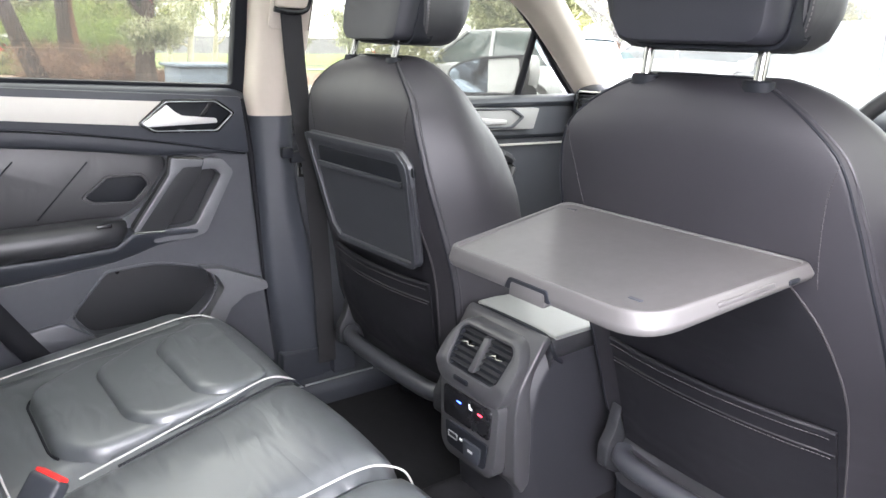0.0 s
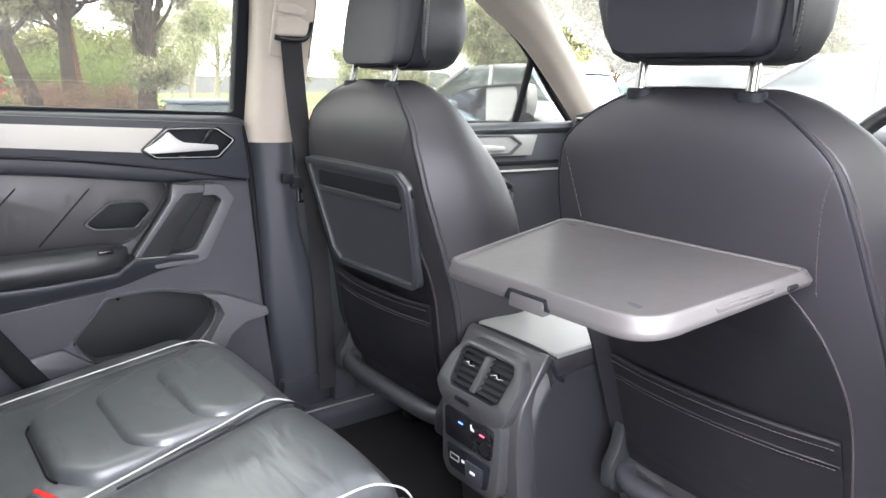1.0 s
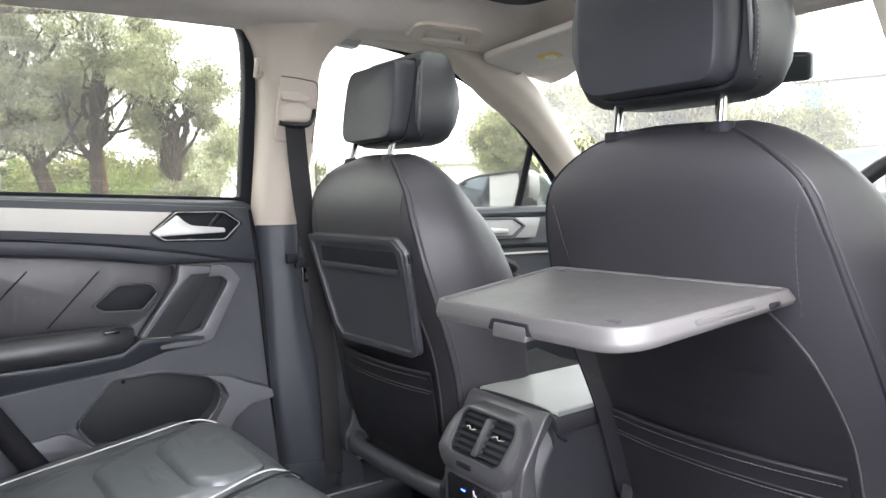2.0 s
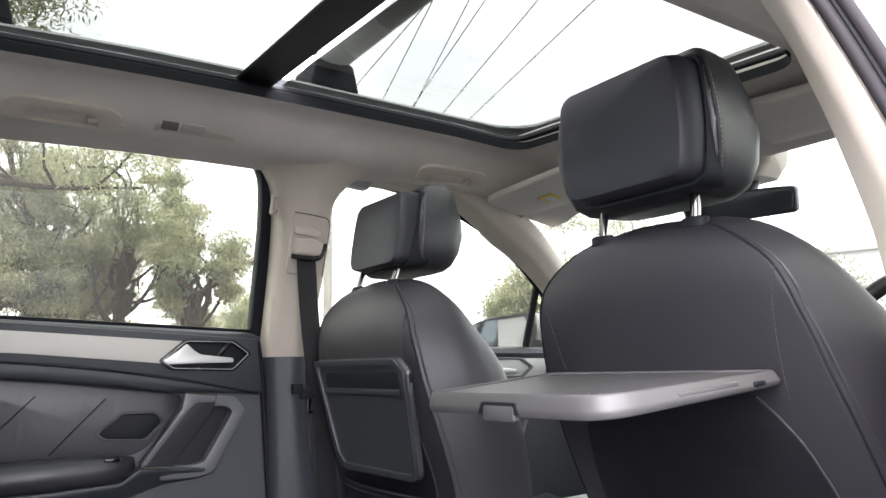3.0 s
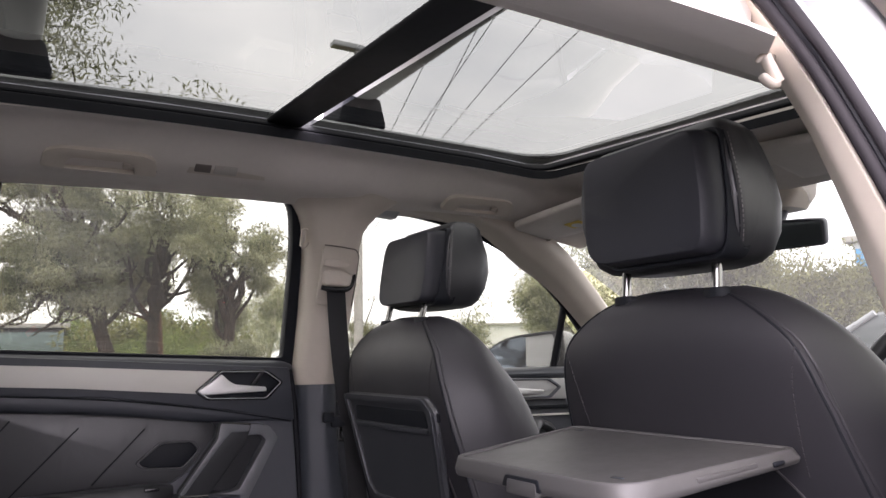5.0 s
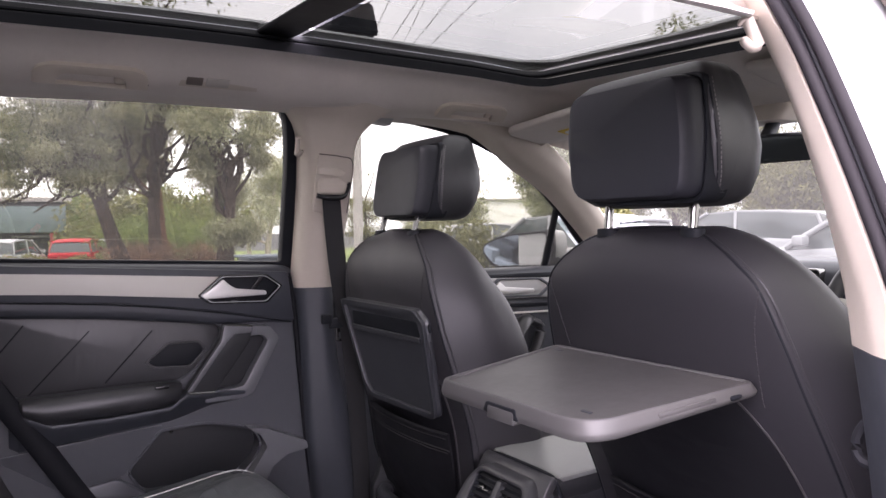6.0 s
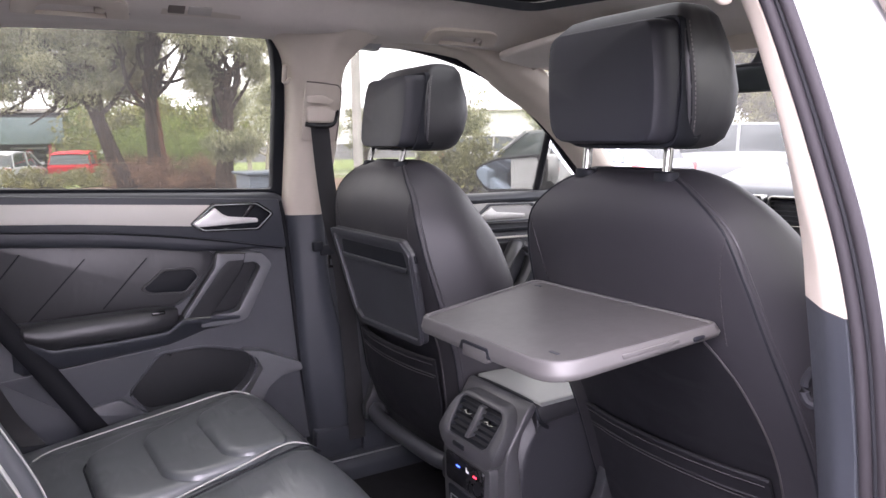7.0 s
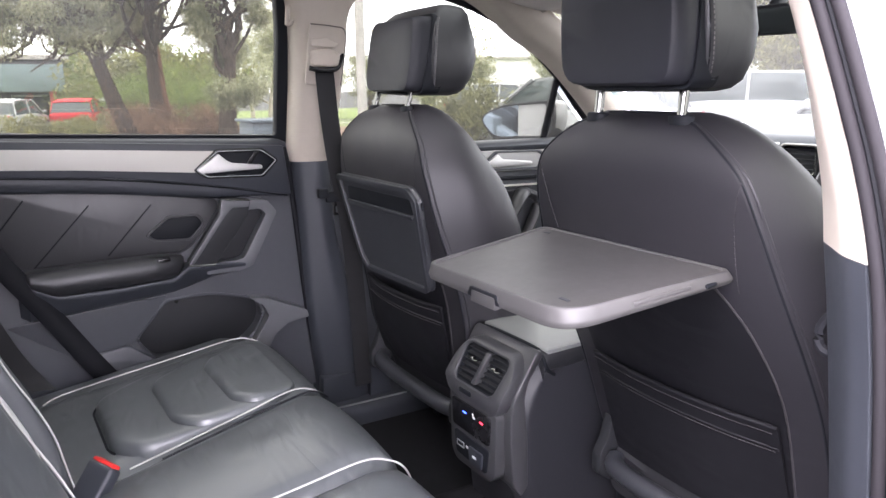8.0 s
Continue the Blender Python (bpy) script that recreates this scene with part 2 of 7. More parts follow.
BARK = material("furrowed_bark", (0.088, 0.064, 0.050), 0.95, grain=1.0, grain_scale=10, vary=0.75, scale=5, stretch=(4, 4, 0.35), bump=0.09, spec=0.2)
BARK_RED = material("red_brown_bark", (0.17, 0.088, 0.055), 0.95, grain=1.0, grain_scale=9, vary=0.5, scale=4, stretch=(4, 4, 0.4), bump=0.06, spec=0.2)
BARK_PALE = material("pale_gum_bark", (0.42, 0.38, 0.33), 0.8, grain=0.5, grain_scale=9, vary=0.2, scale=4)
LEAF_GREY = leafy("grey_green_leaves", (0.15, 0.165, 0.095), (0.54, 0.54, 0.35))
LEAF_GREEN = leafy("fresh_green_leaves", (0.06, 0.10, 0.022), (0.21, 0.25, 0.07))
LEAF_DRY = leafy("dry_brown_twigs", (0.15, 0.085, 0.055), (0.37, 0.225, 0.145))
LEAF_SHRUB = leafy("olive_shrub_leaves", (0.10, 0.105, 0.045), (0.25, 0.245, 0.09))
ASPHALT = material("asphalt", (0.055, 0.055, 0.056), 0.9, grain=0.6, grain_scale=120, vary=0.25, scale=0.6, stain=0.3, stain_scale=0.25)
GRASS = material("mown_lawn", (0.16, 0.21, 0.055), 0.95, grain=0.8, grain_scale=60, vary=0.35, scale=0.7)
MULCH = material("bark_mulch", (0.17, 0.105, 0.07), 0.95, grain=1.0, grain_scale=40, vary=0.5, scale=6)
CONCRETE = material("concrete_path", (0.42, 0.40, 0.37), 0.9, grain=0.4, grain_scale=60, vary=0.12, scale=1.5, stain=0.2)
PAINT_RED = material("red_car_paint", (0.42, 0.016, 0.020), 0.5, coat=0.0, vary=0.04, spec=0.15)
PAINT_PALE = material("white_parked_car_paint", (0.30, 0.31, 0.32), 0.38, coat=0.3, vary=0.03)
PAINT_SILVER = material("silver_car_paint", (0.45, 0.46, 0.48), 0.35, metal=0.4, coat=0.5, vary=0.04)
CAR_GLASS = material("dark_car_glass", (0.03, 0.045, 0.045), 0.06, vary=0.1, spec=0.8)
TYRE = material("tyre_rubber", (0.02, 0.02, 0.02), 0.85)
TAIL_RED = material("tail_lamp_red", (0.55, 0.02, 0.02), 0.2, coat=0.5)
WALL_TEAL = material("pale_teal_cladding", (0.14, 0.19, 0.20), 0.7, vary=0.08, scale=1.5, stain=0.15)
# shade under the shop's canopy is put into this dark wall colour
WALL_DARK = material("shaded_shopfront", (0.06, 0.06, 0.065), 0.5, vary=0.3, scale=0.8)
POST_RED = material("red_painted_post", (0.40, 0.05, 0.04), 0.5)
WALL_WHITE = material("white_rendered_wall", (0.72, 0.72, 0.70), 0.8, vary=0.06, scale=0.8, stain=0.12)
WALL_BLUE = material("bright_blue_panel", (0.05, 0.30, 0.60), 0.5, vary=0.08)
BOX_GREY = material("blue_grey_paint", (0.075, 0.098, 0.125), 0.55, vary=0.08)
STEEL = material("galvanised_steel", (0.42, 0.43, 0.43), 0.45, metal=0.7, vary=0.1)
RACK_SILVER = material("satin_aluminium_bar", (0.66, 0.66, 0.64), 0.38, metal=0.15, vary=0.06, scale=5)
CABLE = material("cable_black", (0.03, 0.03, 0.03), 0.7)


# shape helpers
ORIGIN = {}


def thing(name, at, label, category, group="", kind=""):
    """An empty at the thing's base, which parents its parts."""
    ob = new(name)
    ob.empty_display_size = 0.05
    ob.location = at
    ORIGIN[ob] = Vector(at)
    return tagged(ob, label, category, group, kind)


def part(name, bm, mat, parent=None, label="", flat=False, sharp=38):
    """Links a bmesh, in world coordinates, as one mesh object under a thing or a part."""
    base = ORIGIN.get(parent, Vector((0, 0, 0)))
    bmesh.ops.translate(bm, verts=bm.verts, vec=-base)
    bmesh.ops.recalc_face_normals(bm, faces=bm.faces)
    me = bpy.data.meshes.new(name)
    bm.to_mesh(me)
    bm.free()
    for poly in me.polygons:
        poly.use_smooth = not flat
    if not flat:
        me.set_sharp_from_angle(angle=radians(sharp))
    me.materials.append(mat)
    ob = new(name, me)
    if parent:
        ob.parent = parent
        ORIGIN[ob] = base
    if label:
        ob["label"] = label
    return ob


def structure(name, bm, mat, label, category, **kw):
    return tagged(part(name, bm, mat, None, **kw), label, category, kind="structure")


def merge(bm, extra, m=None):
    me = bpy.data.meshes.new("scratch")
    extra.to_mesh(me)
    extra.free()
    if m is not None:
        me.transform(m)
    bm.from_mesh(me)
    bpy.data.meshes.remove(me)
    return bm


def bevelled(bm, size, seg=2, angle=20):
    if size > 0:
        edges = [e for e in bm.edges if len(e.link_faces) == 2 and e.calc_face_angle(0) > radians(angle)]
        bmesh.ops.bevel(bm, geom=edges, offset=size, segments=seg, affect="EDGES", profile=0.5, clamp_overlap=True)
    return bm


def box(x0, x1, y0, y1, z0, z1, r=0.004, seg=2, into=None, m=None):
    bm = bmesh.new()
    bmesh.ops.create_cube(bm, size=1)
    bmesh.ops.scale(bm, vec=(x1 - x0, y1 - y0, z1 - z0), verts=bm.verts)
    bmesh.ops.translate(bm, vec=((x0 + x1) / 2, (y0 + y1) / 2, (z0 + z1) / 2), verts=bm.verts)
    bevelled(bm, r, seg)
    if into is not None or m is not None:
        return merge(into if into is not None else bmesh.new(), bm, m)
    return bm


def rounded(pts, r, seg=5):
    """A closed 2D outline with its corners rounded by r (a number, or one for each corner)."""
    out, n = [], len(pts)
    for i in range(n):
        rad = r[i] if isinstance(r, (list, tuple)) else r
        p = Vector(pts[i])
        a, b = Vector(pts[i - 1]) - p, Vector(pts[(i + 1) % n]) - p
        d = min(rad, a.length * 0.48, b.length * 0.48)
        if d < 1e-5:
            out.append(tuple(p))
            continue
        p0, p1 = p + a.normalized() * d, p + b.normalized() * d
        for k in range(seg + 1):
            t = k / seg
            out.append(tuple((1 - t) ** 2 * p0 + 2 * t * (1 - t) * p + t * t * p1))
    return out


def axis_point(plane, u, v, w):
    return {"x": (w, u, v), "y": (u, w, v), "z": (u, v, w)}[plane]


def prism(pts, plane, a, b, r=0.003, seg=2, into=None, m=None, lean=None):
    """A closed outline in one plane, pushed from a to b along that plane's axis. lean(u, v) shifts it along the axis."""
    bm = bmesh.new()
    lo, hi = [], []
    for u, v in pts:
        s = lean(u, v) if lean else 0
        lo.append(bm.verts.new(axis_point(plane, u, v, a + s)))
        hi.append(bm.verts.new(axis_point(plane, u, v, b + s)))
    n = len(pts)
    bm.faces.new(lo)
    bm.faces.new(hi)
    for i in range(n):
        bm.faces.new((lo[i], lo[(i + 1) % n], hi[(i + 1) % n], hi[i]))
    bmesh.ops.recalc_face_normals(bm, faces=bm.faces)
    bevelled(bm, r, seg, 45)
    if into is not None or m is not None:
        return merge(into if into is not None else bmesh.new(), bm, m)
    return bm


def ring_prism(outer, inner, plane, a, b, r=0.002, into=None, lean=None, m=None):
    """A frame: two outlines with the same number of points, pushed from a to b."""
    bm = bmesh.new()
    rows = []
    for pts, w in ((outer, a), (outer, b), (inner, b), (inner, a)):
        rows.append([bm.verts.new(axis_point(plane, u, v, w + (lean(u, v) if lean else 0))) for u, v in pts])
    n = len(outer)
    for k in range(4):
        p, q = rows[k], rows[(k + 1) % 4]
        for i in range(n):
            bm.faces.new((p[i], p[(i + 1) % n], q[(i + 1) % n], q[i]))
    bmesh.ops.recalc_face_normals(bm, faces=bm.faces)
    bevelled(bm, r, 2, 50)
    if into is not None or m is not None:
        return merge(into if into is not None else bmesh.new(), bm, m)
    return bm


def loft(rings, caps=True, into=None):
    """A skin over rings of points, each with the same number."""
    bm = into if into is not None else bmesh.new()
    rows = [[bm.verts.new(p) for p in ring] for ring in rings]
    n = len(rows[0])
    for p, q in zip(rows, rows[1:]):
        for i in range(n):
            bm.faces.new((p[i], p[(i + 1) % n], q[(i + 1) % n], q[i]))
    if caps:
        bm.faces.new(rows[0])
        bm.faces.new(rows[-1])
    return bm


def sheet(rows, into=None):
    """An open skin over rows of points."""
    bm = into if into is not None else bmesh.new()
    vs = [[bm.verts.new(p) for p in row] for row in rows]
    for p, q in zip(vs, vs[1:]):
        for i in range(len(p) - 1):
            bm.faces.new((p[i], p[i + 1], q[i + 1], q[i]))
    return bm


def thick(bm, d):
    """Gives an open skin a thickness, on the side away from its normals."""
    bmesh.ops.recalc_face_normals(bm, faces=bm.faces)
    bmesh.ops.solidify(bm, geom=bm.faces[:], thickness=d)
    return bm


def smooth_path(pts, per=6):
    """Catmull-Rom through points of any dimension."""
    p = [Vector(q) for q in pts]
    out = []
    for i in range(len(p) - 1):
        a, b, c, d = p[max(i - 1, 0)], p[i], p[i + 1], p[min(i + 2, len(p) - 1)]
        for k in range(per):
            t = k / per
            out.append(0.5 * ((2 * b) + (c - a) * t + (2 * a - 5 * b + 4 * c - d) * t * t + (3 * b - a - 3 * c + d) * t ** 3))
    out.append(p[-1])
    return out


def tube(path, r, seg=8, into=None, closed=False, flat=(1.0, 1.0)):
    """A round bar along a path; r is a number or one for each point; flat squeezes its section."""
    pts = [Vector(p) for p in path]
    rings, up = [], Vector((0.0, 0.0, 1.0))
    n = len(pts)
    for i, p in enumerate(pts):
        if closed:
            d = pts[(i + 1) % n] - pts[i - 1]
        else:
            d = pts[min(i + 1, n - 1)] - pts[max(i - 1, 0)]
        d.normalize()
        side = d.cross(up)
        if side.length < 1e-3:
            side = d.cross(Vector((0, 1, 0)))
        side.normalize()
        top = side.cross(d).normalized()
        rad = r[i] if isinstance(r, (list, tuple)) else r
        rings.append([p + rad * (math.cos(a) * side * flat[0] + math.sin(a) * top * flat[1])
                      for a in (2 * math.pi * k / seg for k in range(seg))])
    if closed:
        rings.append(rings[0])
    return loft(rings, caps=not closed, into=into)


def curve_at(keys, z):
    """Values at z from rows of (z, ...), smoothly."""
    zs = [k[0] for k in keys]
    if z <= zs[0]:
        return keys[0][1:]
    if z >= zs[-1]:
        return keys[-1][1:]
    i = max(j for j in range(len(zs) - 1) if zs[j] <= z)
    t = (z - zs[i]) / (zs[i + 1] - zs[i])
    a, b, c, d = keys[max(i - 1, 0)], keys[i], keys[i + 1], keys[min(i + 2, len(keys) - 1)]
    out = []
    for k in range(1, len(b)):
        m0 = (c[k] - a[k]) / max(c[0] - a[0], 1e-6) * (c[0] - b[0])
        m1 = (d[k] - b[k]) / max(d[0] - b[0], 1e-6) * (c[0] - b[0])
        out.append((2 * t ** 3 - 3 * t * t + 1) * b[k] + (t ** 3 - 2 * t * t + t) * m0 + (-2 * t ** 3 + 3 * t * t) * c[k] + (t ** 3 - t * t) * m1)
    return out


def dashes(path, length, gap, r, into=None):
    """A row of stitches along a path."""
    bm = into if into is not None else bmesh.new()
    pts = [Vector(p) for p in path]
    far = [0.0]
    for a, b in zip(pts, pts[1:]):
        far.append(far[-1] + (b - a).length)

    def along(s):
        for i in range(len(pts) - 1):
            if s <= far[i + 1]:
                return pts[i].lerp(pts[i + 1], (s - far[i]) / max(far[i + 1] - far[i], 1e-9))
        return pts[-1]

    s = 0.0
    while s + length < far[-1]:
        tube([along(s), along(s + length)], r, 5, into=bm)
        s += length + gap
    return bm


def inset(pts, d):
    """A closed 2D outline moved inwards by d."""
    area = sum(pts[i - 1][0] * pts[i][1] - pts[i][0] * pts[i - 1][1] for i in range(len(pts)))
    sign = 1.0 if area > 0 else -1.0
    out = []
    for i in range(len(pts)):
        p, a_, b_ = Vector(pts[i]), Vector(pts[i - 1]), Vector(pts[(i + 1) % len(pts)])
        e0, e1 = p - a_, b_ - p
        if e0.length < 1e-7 or e1.length < 1e-7:
            out.append(tuple(p))
            continue
        n0, n1 = Vector((-e0.y, e0.x)).normalized() * sign, Vector((-e1.y, e1.x)).normalized() * sign
        n = n0 + n1
        n = n / max(n.dot(n) * 0.5, 0.5)
        out.append(tuple(p + n * d))
    return out


# ---------------------------------------------------------------- the car's shell
OPEN_X, OPEN_Y0, OPEN_Y1 = 0.366, -1.05, 0.390


COVE = ((0.0, 0.0), (0.385, 0.0), (0.41, 0.006), (0.44, 0.034), (0.47, 0.062), (0.52, 0.088), (0.56, 0.102), (0.60, 0.125))


COVE_RIGHT = ((0.0, 0.0), (0.385, 0.0), (0.45, 0.036), (0.52, 0.066), (0.60, 0.1005))


def roof_z(x, y):
    """Height of the inner roof lining."""
    ax = abs(x)
    side = -curve_at(COVE if x < 0 else COVE_RIGHT, ax)[0] - 0.050 * (x + 0.38) + 0.026 * max(0.0, min(1.0, (-x - 0.50) / 0.095))
    along = -0.020 * max(0, y + 0.25) - 0.16 * max(0, y - 0.40) ** 1.2 - 0.035 * max(0, -0.5 - y)
    return 1.516 + side + along


def loop_rect(hx, y0, y1, r, n_side=10, n_arc=8):
    """Points round a rounded rectangle, with a matching outward direction key for each."""
    pts = []
    corners = ((hx, y1, 0), (-hx, y1, 90), (-hx, y0, 180), (hx, y0, 270))
    for i, (cx, cy, a0) in enumerate(corners):
        sx, sy = (1 if cx > 0 else -1), (1 if cy > (y0 + y1) / 2 else -1)
        ox, oy = cx - sx * r, cy - sy * r
        for k in range(n_arc + 1):
            a = radians(a0 + 90 * k / n_arc)
            pts.append((ox + r * math.cos(a), oy + r * math.sin(a), i, k / n_arc))
        nx, ny, na = corners[(i + 1) % 4]
        ex, ey = ox + r * math.cos(radians(a0 + 90)), oy + r * math.sin(radians(a0 + 90))
        s2x, s2y = (1 if nx > 0 else -1), (1 if ny > (y0 + y1) / 2 else -1)
        fx, fy = nx - s2x * r + r * math.cos(radians(na)), ny - s2y * r + r * math.sin(radians(na))
        for k in range(1, n_side):
            pts.append((ex + (fx - ex) * k / n_side, ey + (fy - ey) * k / n_side, -1, i))
    return pts


def outer_match(p, hx, y0, y1, ohx, oy0, oy1):
    """The point of the outer rectangle that belongs to a point of the inner loop."""
    x, y, corner, t = p
    if corner < 0:
        return {0: (x, oy1), 1: (-ohx, y), 2: (x, oy0), 3: (ohx, y)}[t]
    sx, sy = ((1, 1), (-1, 1), (-1, -1), (1, -1))[corner]
    ox, oy = sx * ohx, (oy1 if sy > 0 else oy0)
    bx, by = p[0], p[1]
    first = (ox, by) if corner in (0, 2) else (bx, oy)
    second = (bx, oy) if corner in (0, 2) else (ox, by)
    if t < 0.5:
        return tuple(Vector(first).lerp(Vector((ox, oy)), t * 2))
    return tuple(Vector((ox, oy)).lerp(Vector(second), t * 2 - 1))


def roof_skin(lift, hole_r, grow, ohx, oy0, oy1, steps=14):
    loop = loop_rect(OPEN_X + grow, OPEN_Y0 - grow, OPEN_Y1 + grow, hole_r)
    rows = []
    for s in range(steps + 1):
        f = s / steps
        row = []
        for p in loop:
            q = outer_match(p, OPEN_X, OPEN_Y0, OPEN_Y1, ohx, oy0, oy1)
            x, y = p[0] + (q[0] - p[0]) * f, p[1] + (q[1] - p[1]) * f
            row.append((x, y, roof_z(x, y) + lift))
        rows.append(row + [row[0]])
    return sheet(rows)


lining = roof_skin(0.0, 0.055, 0.0, 0.595, -1.45, 0.70)
structure("ceiling", thick(lining, 0.012), HEADCLOTH, "beige woven cloth roof lining round the glass roof", "ceiling")

skin = roof_skin(0.052, 0.085, 0.034, 0.62, -1.55, 0.74)
structure("roof", thick(skin, 0.006), PAINT_WHITE, "white painted steel car roof with a glass opening", "roof")

# the lining runs on over the rail above the open doorway
rows = []
for y in np.linspace(-1.42, -0.10, 34):
    z0 = roof_z(0.595, y) - 0.0135
    out = 0.012 + 0.078 * max(0.0, min(1.0, (-0.125 - y) / 0.10))
    rows.append([(0.560, y, z0 + 0.0245), (0.578, y, z0 + 0.011)] + [(0.595 + out * f, y, z0 - 0.40 * out * f) for f in (0.0, 0.25, 0.5, 0.75, 1.0)])
structure("rail_trim", thick(sheet(rows), 0.003), HEADCLOTH, "beige cloth trim along the rail over the doorway", "trim")

# raised front edge of the opening: black surround, beam and two panes
glass_roof = thing("glass_roof", (0, -0.3, 1.55), "dark tinted two-pane panoramic glass roof in a black surround", "glass roof")


def flat_loop(hx, y0, y1, r):
    return [(p[0], p[1]) for p in loop_rect(hx, y0, y1, r)]


def tilt_roof(u, v):
    return -0.020 * max(0, v + 0.25) - 0.05 * max(0, v - 0.25) - 0.02 * max(0, -0.5 - v) - 0.050 * (u + 0.38)


part("surround", ring_prism(flat_loop(0.414, -1.070, 0.418, 0.10), flat_loop(0.392, -1.047, 0.394, 0.045), "z", 1.520, 1.546, 0.004, lean=tilt_roof), SLAT_BLACK, glass_roof)
part("inner_lip", ring_prism(flat_loop(0.408, -1.065, 0.412, 0.10), flat_loop(0.3655, -1.049, 0.3895, 0.0545), "z", 1.5165, 1.5245, 0.003, lean=tilt_roof), RUBBER, glass_roof)
skirt = [p for p in flat_loop(0.3645, -1.048, 0.3885, 0.0535) if p[0] < 0.30 or p[1] > 0.33]
part("lip_skirt", thick(sheet([[(x, y, z + tilt_roof(x, y)) for x, y in skirt] for z in (1.5195, 1.5135, 1.5075, 1.5030)]), 0.0012), RUBBER, glass_roof, "black rubber edging of the lining")
part("rail_groove", ring_prism(flat_loop(0.405, -1.06, 0.408, 0.09), flat_loop(0.384, -1.044, 0.389, 0.046), "z", 1.530, 1.536, 0.002, lean=tilt_roof), RUBBER, glass_roof)
beam = prism(rounded([(-0.294, 1.538), (-0.222, 1.536), (-0.222, 1.5455), (-0.297, 1.5455)], 0.006), "x", -0.392, 0.392, 0.003)
for vert in beam.verts:
    vert.co.z -= 0.050 * (vert.co.x + 0.38)
part("beam", beam, SLAT_BLACK, glass_roof)
for y0, y1, nm in ((-0.20, 0.395, "front_pane"), (-1.05, -0.285, "rear_pane")):
    rows = [[(x, y, 1.5475 + tilt_roof(x, y)) for x in (-0.399, 0, 0.399)] for y in np.linspace(y0, y1, 8)]
    pane = part(nm, sheet(rows), ROOF_GLASS, glass_roof)

# roof rack seen through the panes
rack = thing("roof_rack", (0, -0.4, 1.63), "grey aluminium roof bars on black feet across the car roof", "roof rack")
for yy in (-0.045, -0.735):
    part("crossbar", tube([(x, yy, 1.668) for x in np.linspace(-0.56, 0.56, 9)], 0.030, 14, flat=(1.35, 0.5)), RACK_SILVER, rack, "brushed aluminium crossbar")
    for sx in (-1, 1):
        foot = prism(rounded([(yy - 0.062, 1.59), (yy + 0.062, 1.59), (yy + 0.045, 1.662), (yy - 0.045, 1.662)], 0.012), "x", sx * 0.535 - 0.062, sx * 0.535 + 0.062, 0.008)
        part("foot", foot, PLASTIC_DARK, rack, "black plastic foot")

# floor pan, sills and tunnel
fl = box(-0.74, 0.74, -1.9, 1.3, 0.24, 0.30, 0.01)
structure("floor", fl, CARPET, "black carpeted car floor in the footwells", "floor")
tun = prism(rounded([(-0.15, 0.29), (-0.115, 0.36), (-0.09, 0.385), (0.09, 0.385), (0.115, 0.36), (0.15, 0.29)], 0.02), "y", -1.0, 1.2, 0.004)
structure("floor_tunnel", tun, CARPET, "black carpeted tunnel along the car floor", "floor")
structure("sill_strip", tube([(-0.640, -0.12, 0.3545), (-0.640, 0.16, 0.3545)], 0.0025, 6), STEEL, "thin bright strip on the door sill", "trim")
for sx in (-1, 1):
    sill = prism(rounded([(sx * 0.62, 0.29), (sx * 0.624, 0.338), (sx * 0.640, 0.354), (sx * 0.80, 0.362), (sx * 0.83, 0.25)], 0.012), "y", -1.0, 1.2, 0.004)
    structure("sill_trim", sill, PLASTIC_SOFT, "black plastic sill trim along the door opening", "trim")
    rocker = prism(rounded([(sx * 0.80, 0.24), (sx * 0.79, 0.42), (sx * 0.87, 0.40), (sx * 0.90, 0.22)], 0.02), "y", -1.0, 1.3, 0.004)
    structure("rocker_panel", rocker, PAINT_WHITE, "white painted sill panel of the car", "car body")


RIGHT_EDGE = ((0.28, 0.775), (0.60, 0.772), (0.84, 0.764), (1.04, 0.740), (1.16, 0.702), (1.275, 0.656), (1.38, 0.610), (1.47, 0.575))


def side_x(z, s=-1):
    """Half width of the cabin's trim at height z."""
    if s > 0:
        return curve_at(RIGHT_EDGE, z)[0]
    return 0.712 if z < 1.0 else 0.712 - 0.33 * (z - 1.0)


def pillar_ring(s, z, y0, y1, depth, d_out=0.05):
    """A pillar's rounded section: its face towards the cabin lies at side_x(z)."""
    x = side_x(z, s)
    if s > 0:
        depth, y0, y1 = 0.076 - 0.079 * min(0.24, max(0.0, z - 1.04)), min(y0, -0.122), min(y1, 0.0)
        d_out = 0.007
    xi0, xi1 = x - depth * 0.15, x - depth
    pts = [(x + d_out, y0 - 0.004), (x, y0), (xi0 - 0.012, y0 + 0.012), (xi1, (y0 * 0.4 + y1 * 0.6)), (xi1 + 0.004, y1 - 0.01), (xi1 + 0.014, y1), (x + d_out, y1 + 0.01)]
    return [(s * u, v, z) for u, v in rounded(pts, 0.012, 4)]


B_KEYS = ((0.28, -0.055, 0.075, 0.035), (0.40, -0.068, 0.068, 0.035), (0.60, -0.090, 0.04, 0.033), (0.80, -0.100, -0.005, 0.033), (1.004, -0.110, -0.020, 0.036),
          (1.10, -0.112, -0.010, 0.040), (1.20, -0.115, -0.004, 0.042), (1.30, -0.122, -0.006, 0.042), (1.355, -0.131, -0.002, 0.042), (1.385, -0.140, 0.014, 0.048), (1.41, -0.156, 0.040, 0.062), (1.43, -0.176, 0.070, 0.085), (1.47, -0.22, 0.12, 0.12))


